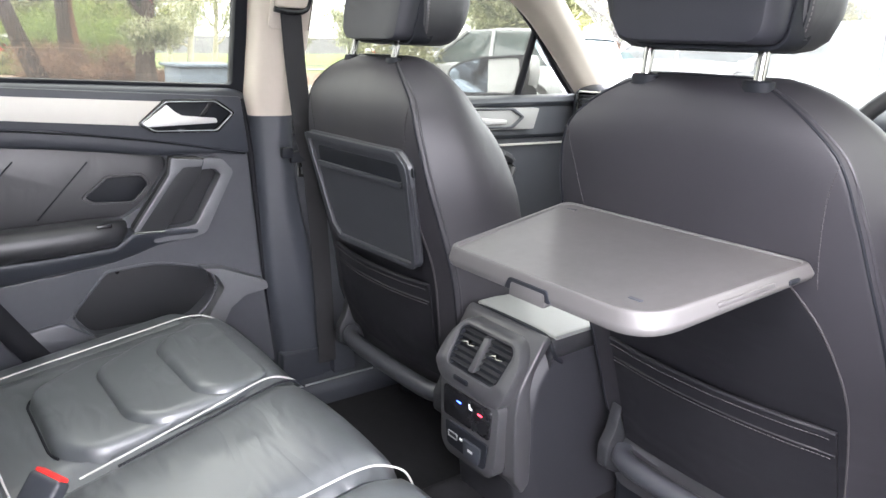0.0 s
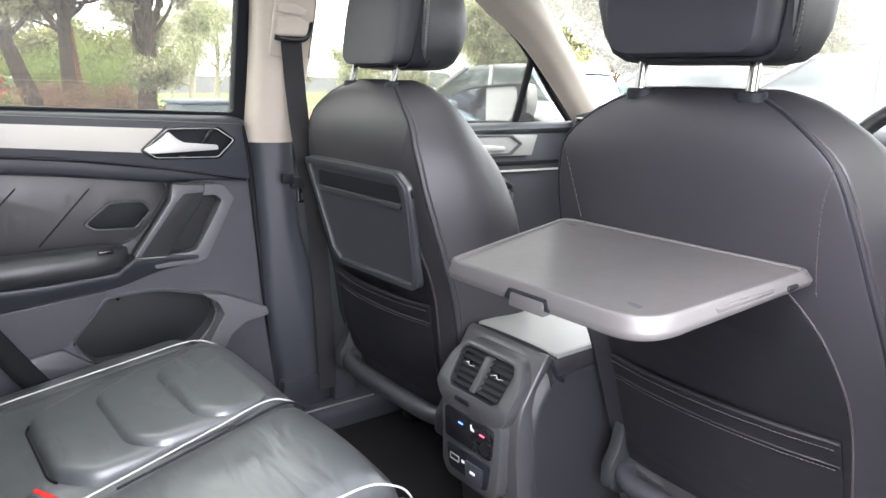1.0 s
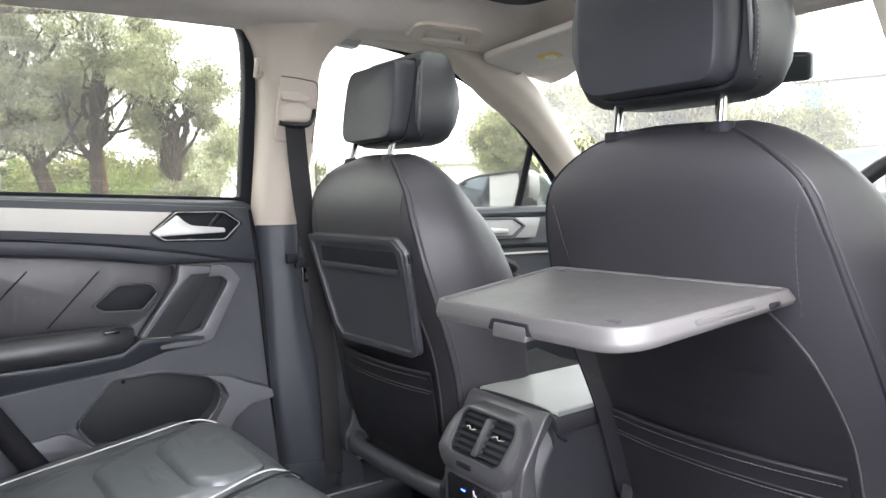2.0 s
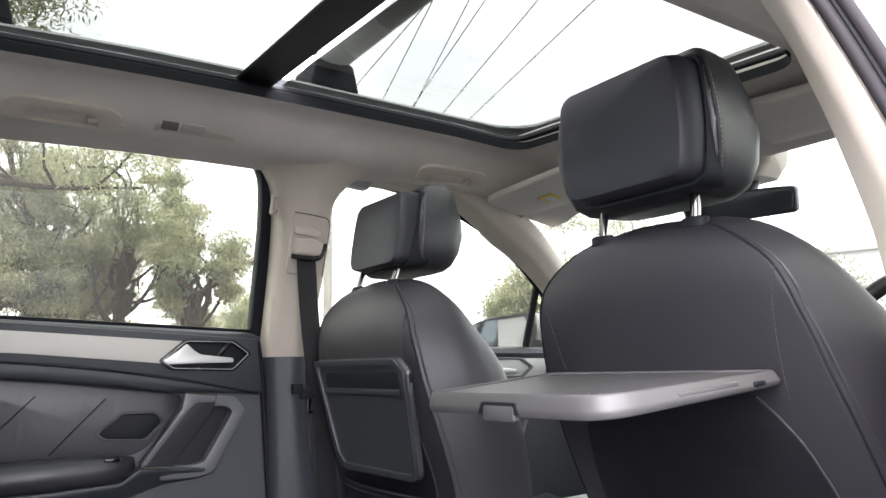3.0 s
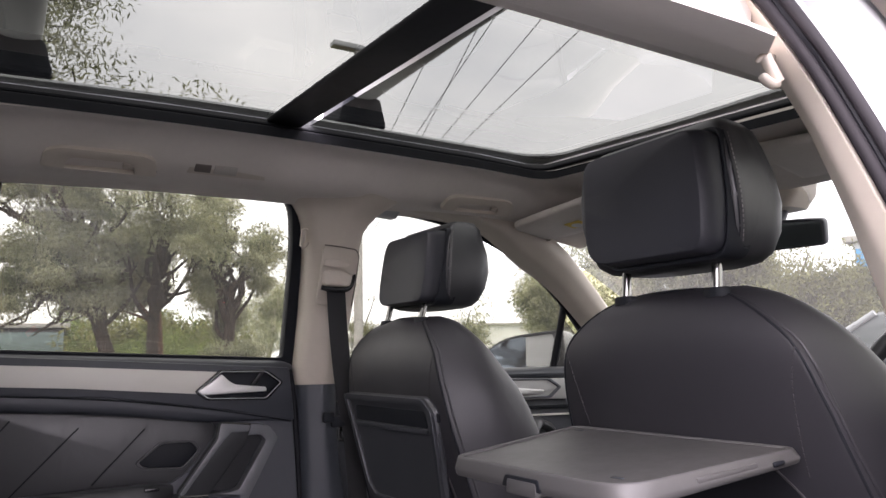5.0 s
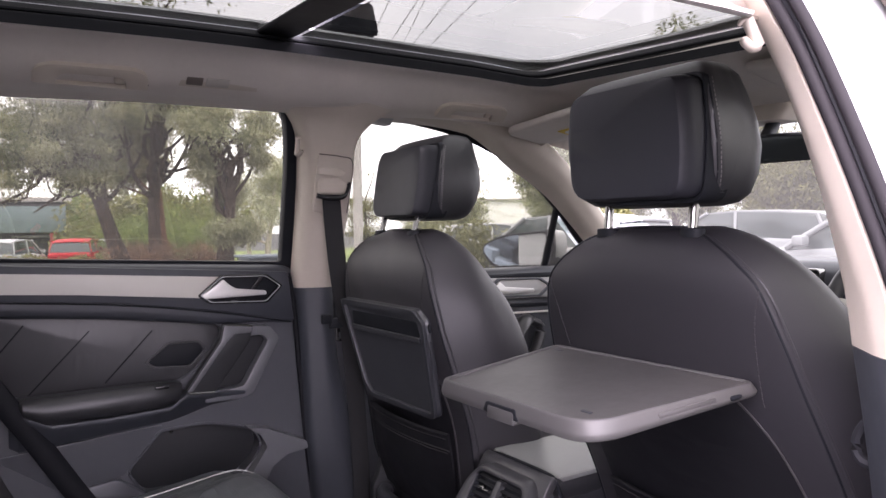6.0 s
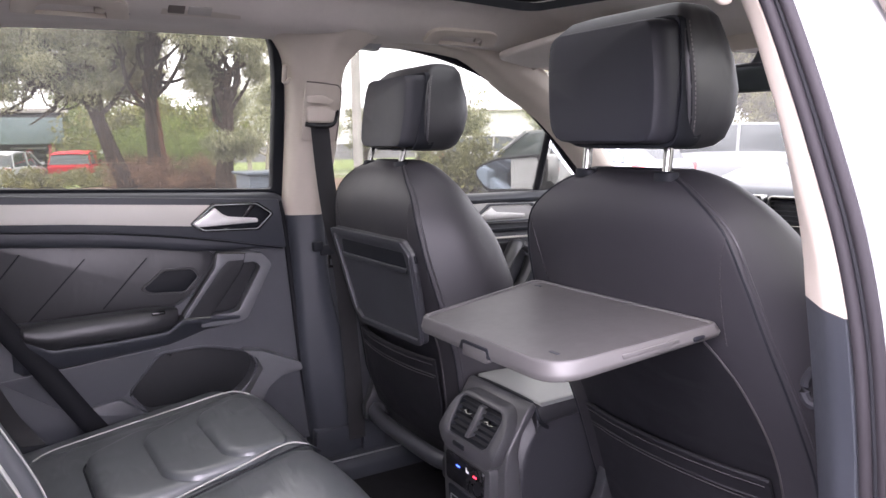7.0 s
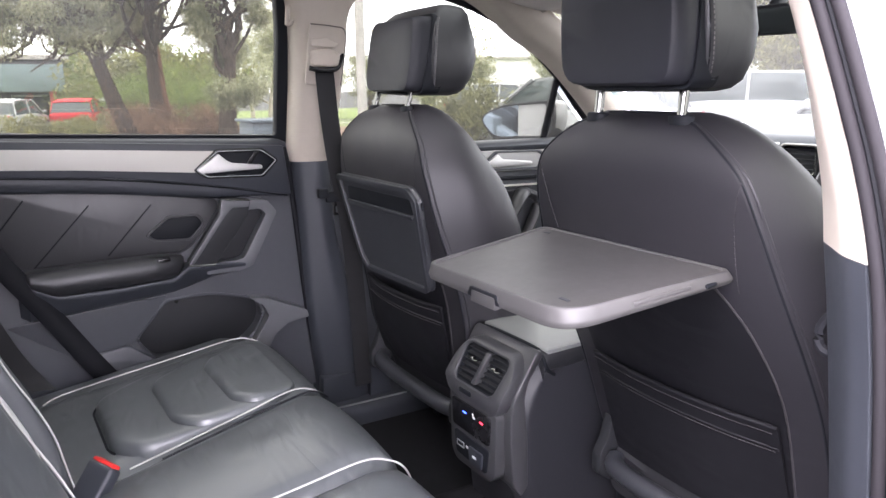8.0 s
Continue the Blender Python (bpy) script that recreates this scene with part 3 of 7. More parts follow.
def b_pillar(s):
    cut = 1.033 if s > 0 else 1.003
    low = loft([pillar_ring(s, z, *curve_at(B_KEYS, z)) for z in np.linspace(0.28, cut, 16)])
    structure("pillar_trim_lower", low, PLASTIC_SOFT, "black textured plastic trim of the lower door pillar", "pillar trim")
    up = loft([pillar_ring(s, z, *curve_at(B_KEYS, z)) for z in np.linspace(cut + 0.0006, 1.47, 26)])
    structure("pillar_trim_upper", up, BEIGE, "beige plastic trim of the upper door pillar", "pillar trim")


b_pillar(-1)
structure("kick_panel", prism(rounded([(-0.075, 0.340), (-0.070, 0.430), (0.034, 0.430), (0.040, 0.340)], 0.005), "x", -0.705, -0.672, 0.003), PLASTIC_SOFT, "black plastic panel at the foot of the door pillar", "trim")
structure("kick_panel", prism(rounded([(0.062, 0.340), (0.058, 0.47), (0.075, 0.47), (0.12, 0.40), (0.125, 0.340)], 0.006), "x", -0.705, -0.664, 0.003), PLASTIC_SOFT, "black plastic panel ahead of the door pillar", "trim")
b_pillar(1)



# the open right doorway: rubber seal, white painted jamb and the closed front door's edge
def jamb_x(z):
    return side_x(z, 1) + 0.004


def jamb_y(z):
    return min(curve_at(B_KEYS, z)[0], -0.122) - 0.002


path = [(jamb_x(z) + 0.0125, jamb_y(z) - 0.003, z) for z in np.linspace(0.42, 1.40, 14)]
path += [(0.600, -0.21, 1.455), (0.590, -0.30, 1.475), (0.588, -0.55, 1.478), (0.59, -0.9, 1.46), (0.60, -1.2, 1.40)]
structure("door_seal", tube(smooth_path(path, 4), 0.0058, 10), SEAL_GREY, "dark grey rubber seal round the open doorway", "door seal")
# dark filler strip stands in for the shaded gap between the seals
path_mid = [(p[0] + 0.0065, p[1] + 0.005, p[2] + 0.003) for p in path]
structure("door_seal", tube(smooth_path(path_mid, 4), 0.0052, 8), RUBBER, "black strip for the shaded gap between the doorway's seals", "door seal")
path2 = [(p[0] + 0.0132, p[1] + 0.003, p[2] + 0.006) for p in path]
structure("door_seal", tube(smooth_path(path2, 4), 0.0056, 10), SEAL_GREY, "black rubber outer seal round the open doorway", "door seal")
rows = []
for z in np.linspace(0.40, 1.40, 22):
    x, y = jamb_x(z), jamb_y(z)
    w = 0.16 if z < 0.9 else max(0.062, 0.16 - 0.245 * (z - 0.9))
    rows.append([(x, y + 0.012, z), (x + 0.03, y + 0.010, z), (x + w * 0.5, y + 0.03, z), (x + w * 0.85, y + 0.034, z), (x + w, y + 0.05, z), (x + w, y + 0.11, z)])
for f, (x, y, z) in enumerate(((0.60, -0.21, 1.47), (0.59, -0.30, 1.492), (0.588, -0.55, 1.496), (0.59, -0.9, 1.48), (0.60, -1.2, 1.42))):
    rows.append([(x, y, z), (x + 0.03, y, z + 0.004), (x + 0.075, y, z + 0.015), (x + 0.10, y, z + 0.03), (x + 0.11, y, z + 0.05), (x + 0.09, y, z + 0.09)])
structure("door_jamb", thick(sheet(rows), 0.004), PAINT_WHITE, "white painted steel jamb of the open rear doorway", "door jamb")
edge_rows = []
for z in np.linspace(0.42, 1.46, 18):
    w = 0.16 if z < 0.9 else max(0.062, 0.16 - 0.245 * (z - 0.9))
    x, y = jamb_x(z) + w, jamb_y(z) + 0.07
    edge_rows.append([(x + 0.005, y, z), (x + 0.035, y - 0.012, z), (x + 0.05, y + 0.02, z), (x + 0.03, y + 0.08, z), (x + 0.005, y + 0.06, z)])
# taupe stands in for the edge's seals and paint in shade
structure("front_door_edge", loft(edge_rows), TAUPE, "window frame edge of the closed front door, taupe for its shade", "door")

# the roof lining turns up to the seal over the open doorway
rows = [[(0.592, y, roof_z(0.592, y) + 0.002), (0.603, y, roof_z(0.592, y) + 0.012), (0.606, y, 1.40), (0.602, y, 1.44), (0.592, y, 1.470)] for y in np.linspace(-1.40, -0.14, 16)]
structure("door_header_trim", thick(sheet(rows), 0.004), HEADCLOTH, "beige cloth edge of the roof lining over the doorway", "trim")

# left side roof rail and outer body above the belt
for s in (-1, 1):
    if s < 0:
        rail = [(s * 0.60, 0.10, 1.452), (s * 0.592, -0.3, 1.476), (s * 0.592, -0.9, 1.468), (s * 0.60, -1.3, 1.40)]
        structure("roof_side_rail", tube(smooth_path(rail, 5), 1.0, 10, flat=(0.045, 0.05)), PAINT_WHITE, "white painted roof side rail of the car", "car body")

# rear quarter, tailgate and parcel end close the cabin behind
for s in (-1, 1):
    ahead = [(-0.47, 0.28), (-0.51, 0.40), (-0.59, 0.52), (-0.775, 0.81), (-0.815, 0.88)] if s < 0 else [(-0.70, 0.28), (-0.79, 0.80)]
    q = prism(rounded([(-1.95, 0.28)] + ahead + [(-0.82, 1.09), (-1.95, 1.09)], 0.02), "x", s * (0.726 if s < 0 else 0.76), s * 0.80, 0.006,
              lean=lambda u, v: s * (side_x(v) - 0.712))
    structure("quarter_trim", q, PLASTIC_SOFT, "charcoal plastic trim over the rear wheel arch", "trim")
    post = prism(rounded([(-0.95, 1.06), (-0.80, 1.06), (-0.85, 1.44), (-0.98, 1.44)], 0.01), "x", s * 0.75, s * 0.79, 0.006, lean=lambda u, v: s * (side_x(v) - 0.712))
    structure("rear_pillar_trim", post, BEIGE, "beige plastic trim of the rear pillar", "pillar trim")
back = prism(rounded([(-0.74, 0.30), (0.74, 0.30), (0.74, 1.02), (-0.74, 1.02)], 0.05), "y", -1.98, -1.94, 0.006)
structure("tailgate_trim", back, PLASTIC_SOFT, "charcoal plastic lining of the closed tailgate", "trim")
rows = [[(x, -1.955, z) for x in np.linspace(-0.66, 0.66, 5)] for z in (1.0, 1.2, 1.45)]
structure("tailgate_window", sheet(rows), ROOF_GLASS, "dark tinted tailgate window", "window")
for s in (-1, 1):
    rows = [[(s * (side_x(z) + 0.045), y, z) for y in (-0.93, -1.4, -1.955)] for z in (1.07, 1.25, 1.46)]
    structure("quarter_window", sheet(rows), ROOF_GLASS, "dark tinted rear quarter window", "window")
top_back = box(-0.60, 0.60, -1.97, -1.44, 1.43, 1.46, 0.01)
structure("rear_roof_lining", top_back, HEADCLOTH, "beige cloth lining over the luggage space", "ceiling")


# ---------------------------------------------------------------- doors
def hexagon(points, r=0.006):
    return rounded(points, r, 3)



def scaled(pts, f, g=None):
    cu = sum(p[0] for p in pts) / len(pts)
    cv = sum(p[1] for p in pts) / len(pts)
    return [(cu + (u - cu) * f, cv + (v - cv) * (g or f)) for u, v in pts]


def pane_lean(s):
    return lambda u, v: s * -0.40 * max(0.0, v - 1.04)


def rear_door(s, state):
    d = thing("rear_door", (s * 0.76, -0.42, 0.35), state + " rear car door with charcoal trim and a satin silver strip", "car door")
    # the large lower card
    card = [(-0.775, 1.10), (-0.775, 0.83), (-0.61, 0.53), (-0.53, 0.40), (-0.065, 0.40), (-0.088, 0.60), (-0.117, 0.93), (-0.135, 1.05)]
    part("door_card", prism(rounded(card, 0.015), "x", s * 0.786, s * 0.80, 0.004), PLASTIC_SOFT, d, "charcoal grained door card")
    # raised moulding that frames the padded recess above and the map pocket below
    recess = [(-0.80, 0.800), (-0.392, 0.800), (-0.352, 0.822), (-0.312, 0.874), (-0.292, 0.902), (-0.298, 0.925), (-0.36, 0.935)]
    hole = [(-0.436, 0.690), (-0.512, 0.606), (-0.470, 0.545), (-0.262, 0.545), (-0.212, 0.590), (-0.203, 0.632), (-0.222, 0.664), (-0.256, 0.674), (-0.330, 0.694)]
    rim = rounded(hole, [0.01, 0.02, 0.02, 0.02, 0.03, 0.02, 0.02, 0.02, 0.03], 3)
    outer = [(-0.80, 0.800)] + rounded(recess, [0, 0.01, 0.03, 0.03, 0.03, 0.02, 0], 4)[1:] + [(-0.36, 0.960), (-0.125, 0.935), (-0.117, 0.93), (-0.088, 0.60), (-0.065, 0.40), (-0.53, 0.40), (-0.61, 0.53), (-0.775, 0.78)]
    cut = min(range(len(outer)), key=lambda i: (outer[i][0] + 0.53) ** 2 + (outer[i][1] - 0.40) ** 2)
    k0 = min(range(len(rim)), key=lambda i: (rim[i][0] + 0.470) ** 2 + (rim[i][1] - 0.545) ** 2)
    ring = [rim[(k0 + i) % len(rim)] for i in range(len(rim) + 1)]
    keyhole = outer[:cut + 1] + [(u + 1e-5 * i, v) for i, (u, v) in enumerate(ring)] + [(outer[cut][0] - 2e-4, outer[cut][1])] + outer[cut + 1:]
    part("door_moulding", prism(keyhole, "x", s * 0.728, s * 0.790, 0.0), PLASTIC, d, "charcoal grained moulding round the map pocket", sharp=30)
    part("pocket_edge", tube([(s * 0.728, u, v) for u, v in rim], 0.004, 6, closed=True), PLASTIC, d)
    part("outer_skin", prism(rounded([(-0.82, 1.07), (-0.82, 0.80), (-0.55, 0.30), (-0.04, 0.30), (-0.09, 1.05)], 0.02), "x", s * 0.86, s * 0.90, 0.01), PAINT_WHITE, d, "white painted outer panel")
    # upper band: sill roll, silver strip, lower crease
    roll = tube(smooth_path([(s * 0.742, y, 1.071 - 0.047 * (y + 0.75)) for y in np.linspace(-0.80, -0.15, 9)] + [(s * 0.742, -0.125, 1.035)], 3), 1.0, 12, flat=(0.026, 0.019))
    part("sill_roll", roll, PLASTIC_SOFT, d, "dark grey soft sill under the glass")
    band = [(-0.78, 1.085), (-0.78, 1.008), (-0.52, 0.990), (-0.30, 0.957), (-0.116, 0.920), (-0.130, 1.045), (-0.30, 1.056)]
    part("upper_band", prism(rounded(band, 0.008), "x", s * 0.712, s * 0.74, 0.005), PLASTIC_SOFT, d, "dark grey upper trim band")
    strip = [(-0.785, 1.0675), (-0.785, 1.025), (-0.60, 1.014), (-0.345, 0.992), (-0.292, 1.039), (-0.60, 1.058)]
    part("silver_strip", prism(hexagon(strip, 0.003), "x", s * 0.7065, s * 0.72, 0.002), SILVER, d, "satin silver trim strip")
    bez = [(-0.352, 0.997), (-0.297, 1.044), (-0.187, 1.042), (-0.147, 1.012), (-0.186, 0.972), (-0.325, 0.977)]
    part("handle_bezel", ring_prism(hexagon(bez), hexagon(scaled(bez, 0.90, 0.80)), "x", s * 0.702, s * 0.72, 0.002), PLASTIC_GLOSS, d, "gloss black hexagonal bezel")
    part("bezel_line", ring_prism(hexagon(scaled(bez, 0.95, 0.90)), hexagon(scaled(bez, 0.925, 0.85)), "x", s * 0.7005, s * 0.704, 0.0005), STEEL, d, "thin bright line round the bezel")
    part("handle_recess", prism(hexagon(scaled(bez, 0.90, 0.80)), "x", s * 0.7095, s * 0.72, 0.001), PLASTIC_DARK, d, "black handle recess")
    lever = [(-0.343, 0.999), (-0.322, 1.012), (-0.293, 1.034), (-0.276, 1.018), (-0.262, 1.010), (-0.190, 1.002), (-0.188, 0.992), (-0.335, 0.989)]
    part("door_lever", prism(hexagon(lever, 0.004), "x", s * 0.700, s * 0.709, 0.002), SATIN, d, "satin chrome door lever")
    part("recess_bar", prism(hexagon([(-0.235, 0.998), (-0.205, 1.035), (-0.193, 1.035), (-0.222, 0.998)], 0.002), "x", s * 0.703, s * 0.708, 0.001), PLASTIC_GLOSS, d)
    # recessed leatherette field with diagonal grooves
    insert = [(-0.80, 0.992), (-0.55, 0.975), (-0.34, 0.945), (-0.275, 0.935), (-0.275, 0.79), (-0.78, 0.79)]
    part("insert_pad", prism(rounded(insert, 0.02), "x", s * 0.748, s * 0.79, 0.004), BLACK_HIDE, d, "black leatherette insert with diagonal seams")
    for y0, z0, y1, z1 in ((-0.830, 0.80, -0.705, 0.952), (-0.700, 0.80, -0.578, 0.930), (-0.548, 0.81, -0.446, 0.920)):
        part("diagonal_seam", tube([(s * 0.7476, y0, z0), (s * 0.7476, y1, z1)], 0.0017, 6), PLASTIC_DARK, d)
    lip_rows = []
    for y in np.linspace(-0.80, -0.125, 22):
        top = curve_at(((-0.80, 1.010), (-0.52, 0.987), (-0.30, 0.955), (-0.116, 0.919)), y)[0]
        drop = curve_at(((-0.80, 0.034), (-0.36, 0.032), (-0.28, 0.026), (-0.20, 0.012), (-0.12, 0.003)), y)[0]
        lip_rows.append([(s * 0.7165, y, top + 0.004), (s * 0.7155, y, top - drop * 0.35), (s * 0.7175, y, top - drop * 0.8), (s * 0.724, y, top - drop), (s * 0.760, y, top - drop - 0.001), (s * 0.760, y, top + 0.004)])
    part("upper_lip", loft(lip_rows), PLASTIC_SOFT, d, "soft charcoal lip over the padded recess", sharp=50)
    part("upper_crease", tube([(s * 0.7160, y, curve_at(((-0.80, 1.010), (-0.52, 0.987), (-0.30, 0.955), (-0.116, 0.919)), y)[0] - 0.001) for y in np.linspace(-0.80, -0.125, 22)], 0.0022, 6), PLASTIC_DARK, d)
    spk = [(-0.466, 0.846), (-0.412, 0.890), (-0.340, 0.889), (-0.324, 0.866), (-0.362, 0.826), (-0.448, 0.832)]
    part("speaker_rim", ring_prism(hexagon(spk, 0.008), hexagon(scaled(spk, 0.90, 0.85), 0.008), "x", s * 0.742, s * 0.752, 0.003), BLACK_HIDE, d)
    part("speaker_grille", prism(hexagon(scaled(spk, 0.9, 0.85), 0.008), "x", s * 0.7455, s * 0.752, 0.002), PLASTIC_DARK, d, "black perforated speaker grille")
    # armrest
    rings = []
    for y, zt, zb, out in ((-0.726, 0.800, 0.782, 0.045), (-0.712, 0.803, 0.765, 0.066), (-0.67, 0.805, 0.742, 0.072), (-0.60, 0.806, 0.745, 0.072), (-0.46, 0.808, 0.747, 0.070), (-0.41, 0.806, 0.752, 0.060), (-0.392, 0.800, 0.768, 0.04)):
        sec = rounded([(0.752, zt - 0.004), (0.735 - out * 0.8, zt), (0.735 - out, (zt + zb) / 2), (0.735 - out * 0.75, zb), (0.752, zb - 0.006)], 0.016, 4)
        rings.append([(s * u, y, v) for u, v in sec])
    part("armrest_pad", loft(rings), BLACK_HIDE, d, "padded black armrest")
    low = []
    for y, zt, zb, out in ((-0.738, 0.790, 0.700, 0.030), (-0.72, 0.780, 0.690, 0.052), (-0.66, 0.748, 0.694, 0.056), (-0.55, 0.748, 0.704, 0.056), (-0.42, 0.754, 0.714, 0.054), (-0.385, 0.778, 0.722, 0.052), (-0.33, 0.778, 0.738, 0.050), (-0.25, 0.770, 0.745, 0.044), (-0.225, 0.768, 0.755, 0.03)):
        sec = rounded([(0.735, zt), (0.735 - out, zt - 0.002), (0.735 - out, zt - 0.012), (0.735 - out * 0.55, zb), (0.735, zb - 0.004)], 0.006, 3)
        low.append([(s * u, y, v) for u, v in sec])
    part("armrest_base", loft(low), PLASTIC_SOFT, d, "dark grey armrest base", sharp=28)
    part("switch", box(s * 0.685 - 0.012, s * 0.685 + 0.012, -0.455, -0.425, 0.796, 0.803, 0.002), PLASTIC_GLOSS, d, "black window switch")
    # six-sided pull handle; the light on its facets is put into a paler grey
    slab = [(-0.294, 0.928), (-0.230, 0.921), (-0.242, 0.883), (-0.322, 0.776), (-0.384, 0.780), (-0.300, 0.893)]
    part("grip", prism(rounded(slab, 0.006, 2), "x", s * 0.674, s * 0.722, 0.009, 3), SLAT_BLACK, d, "black pull grip with a bright edge", sharp=25)
    facet = [(-0.300, 0.927), (-0.234, 0.920), (-0.237, 0.906), (-0.276, 0.906), (-0.294, 0.888), (-0.374, 0.782), (-0.386, 0.782), (-0.306, 0.893)]
    part("grip_edge", prism(rounded(facet, 0.003, 2), "x", s * 0.6725, s * 0.690, 0.004, 2), LIT_CHARCOAL, d, "facet along the grip, lightened for its sky glint", sharp=25)
    rim_out = [(-0.232, 0.920), (-0.186, 0.916), (-0.162, 0.886), (-0.230, 0.757), (-0.262, 0.748), (-0.345, 0.748)]
    rim_in = [(-0.236, 0.896), (-0.204, 0.896), (-0.190, 0.882), (-0.250, 0.779), (-0.272, 0.774), (-0.345, 0.776)]
    part("grip_loop", ring_prism(rounded(rim_out, 0.008, 3), rounded(rim_in, 0.006, 3), "x", s * 0.692, s * 0.735, 0.009), LIT_CHARCOAL, d, "charcoal handle surround, lightened for its lit facet", sharp=25)
    # black plate stands in for the shade behind the grip
    part("grip_well", prism(rounded([(-0.268, 0.905), (-0.20, 0.90), (-0.178, 0.875), (-0.245, 0.765), (-0.36, 0.765)], 0.015), "x", s * 0.7255, s * 0.737, 0.002), SLAT_BLACK, d, "hollow behind the grip, its shade put into a black plate")
    part("bright_tip", tube([(s * 0.674, -0.386, 0.779), (s * 0.676, -0.324, 0.775)], 0.0016, 5), CHROME, d, "thin chrome line")
    part("bright_tip", tube([(s * 0.675, -0.294, 0.928), (s * 0.676, -0.232, 0.9215)], 0.0016, 5), CHROME, d, "thin chrome line")
    # map pocket; a black back plate stands in for the shade inside it
    part("map_pocket", prism(rounded([(-0.53, 0.72), (-0.19, 0.72), (-0.19, 0.52), (-0.53, 0.52)], 0.01), "x", s * 0.776, s * 0.787, 0.002), SLAT_BLACK, d, "map pocket, its deep shade put into a black plate")
    part("pocket_screw", tube([(s * 0.7715, -0.405, 0.672), (s * 0.776, -0.405, 0.672)], 0.004, 8), PLASTIC_GLOSS, d)
    lip = [(-0.245, 0.676), (-0.20, 0.668), (-0.098, 0.622), (-0.094, 0.603), (-0.150, 0.596), (-0.185, 0.572), (-0.225, 0.50), (-0.27, 0.50), (-0.235, 0.565), (-0.198, 0.622), (-0.212, 0.652)]
    part("pocket_brace", prism(rounded(lip, 0.006), "x", s * 0.690, s * 0.737, 0.008, 3), LIT_CHARCOAL, d, "grey plastic pocket brace", sharp=30)
    front_lip = [(-0.64, 0.585), (-0.53, 0.60), (-0.50, 0.575), (-0.47, 0.553), (-0.25, 0.548), (-0.22, 0.50), (-0.20, 0.42), (-0.52, 0.42)]
    part("pocket_front", prism(rounded(front_lip, 0.015), "x", s * 0.712, s * 0.737, 0.010, 3), PLASTIC, d, "grey plastic pocket front")
    lower = [(-0.77, 0.68), (-0.43, 0.705), (-0.52, 0.60), (-0.64, 0.585)]
    part("lower_field", prism(rounded(lower, 0.01), "x", s * 0.722, s * 0.737, 0.004), PLASTIC, d)
    # rubber seal down the rear edge, slanting over the wheel arch
    seal = [(s * 0.690, -0.800, 0.890), (s * 0.690, -0.747, 0.804), (s * 0.698, -0.693, 0.719), (s * 0.712, -0.60, 0.562), (s * 0.714, -0.49, 0.40)]
    part("edge_seal", tube(smooth_path(seal, 4), 1.0, 10, flat=(0.014, 0.024)), RUBBER, d, "black rubber edge seal")
    fseal = [(s * 0.722, -0.127, 1.04), (s * 0.720, -0.112, 0.93), (s * 0.720, -0.086, 0.60), (s * 0.720, -0.058, 0.40)]
    part("edge_seal", tube(smooth_path(fseal, 4), 0.007, 8), RUBBER, d, "black rubber edge seal")
    # window: pane in a black frame that leans in
    win = rounded([(-0.775, 1.098), (-0.136, 1.069), (-0.150, 1.330), (-0.172, 1.449), (-0.74, 1.462)], [0.01, 0.01, 0.12, 0.062, 0.05], 8)
    big = rounded([(-0.83, 1.070), (-0.094, 1.040), (-0.105, 1.340), (-0.130, 1.480), (-0.80, 1.495)], [0.01, 0.01, 0.12, 0.08, 0.05], 8)
    part("window_frame", ring_prism(big, win, "x", s * 0.755, s * 0.790, 0.004, lean=pane_lean(s)), PLASTIC_DARK, d, "black window frame")
    part("window_pane", prism(scaled(win, 1.01), "x", s * 0.772, s * 0.775, 0.0, lean=pane_lean(s)), SIDE_GLASS, d, "clear side window pane")
    part("drip_seal", tube([(s * (0.768), y, 1.075 - 0.046 * (y + 0.62)) for y in np.linspace(-0.79, -0.14, 8)], 0.006, 8), RUBBER, d)
    return d


rear_door(-1, "closed")
# the other rear door stands wide open on its front hinges
opened = rear_door(1, "wide open")
hinge = Vector((0.89, -0.085, 0.0))
turn = Matrix.Rotation(radians(80), 4, "Z")
opened.location = hinge + turn @ (Vector(opened.location) - hinge)
opened.rotation_euler = (0, 0, radians(80))


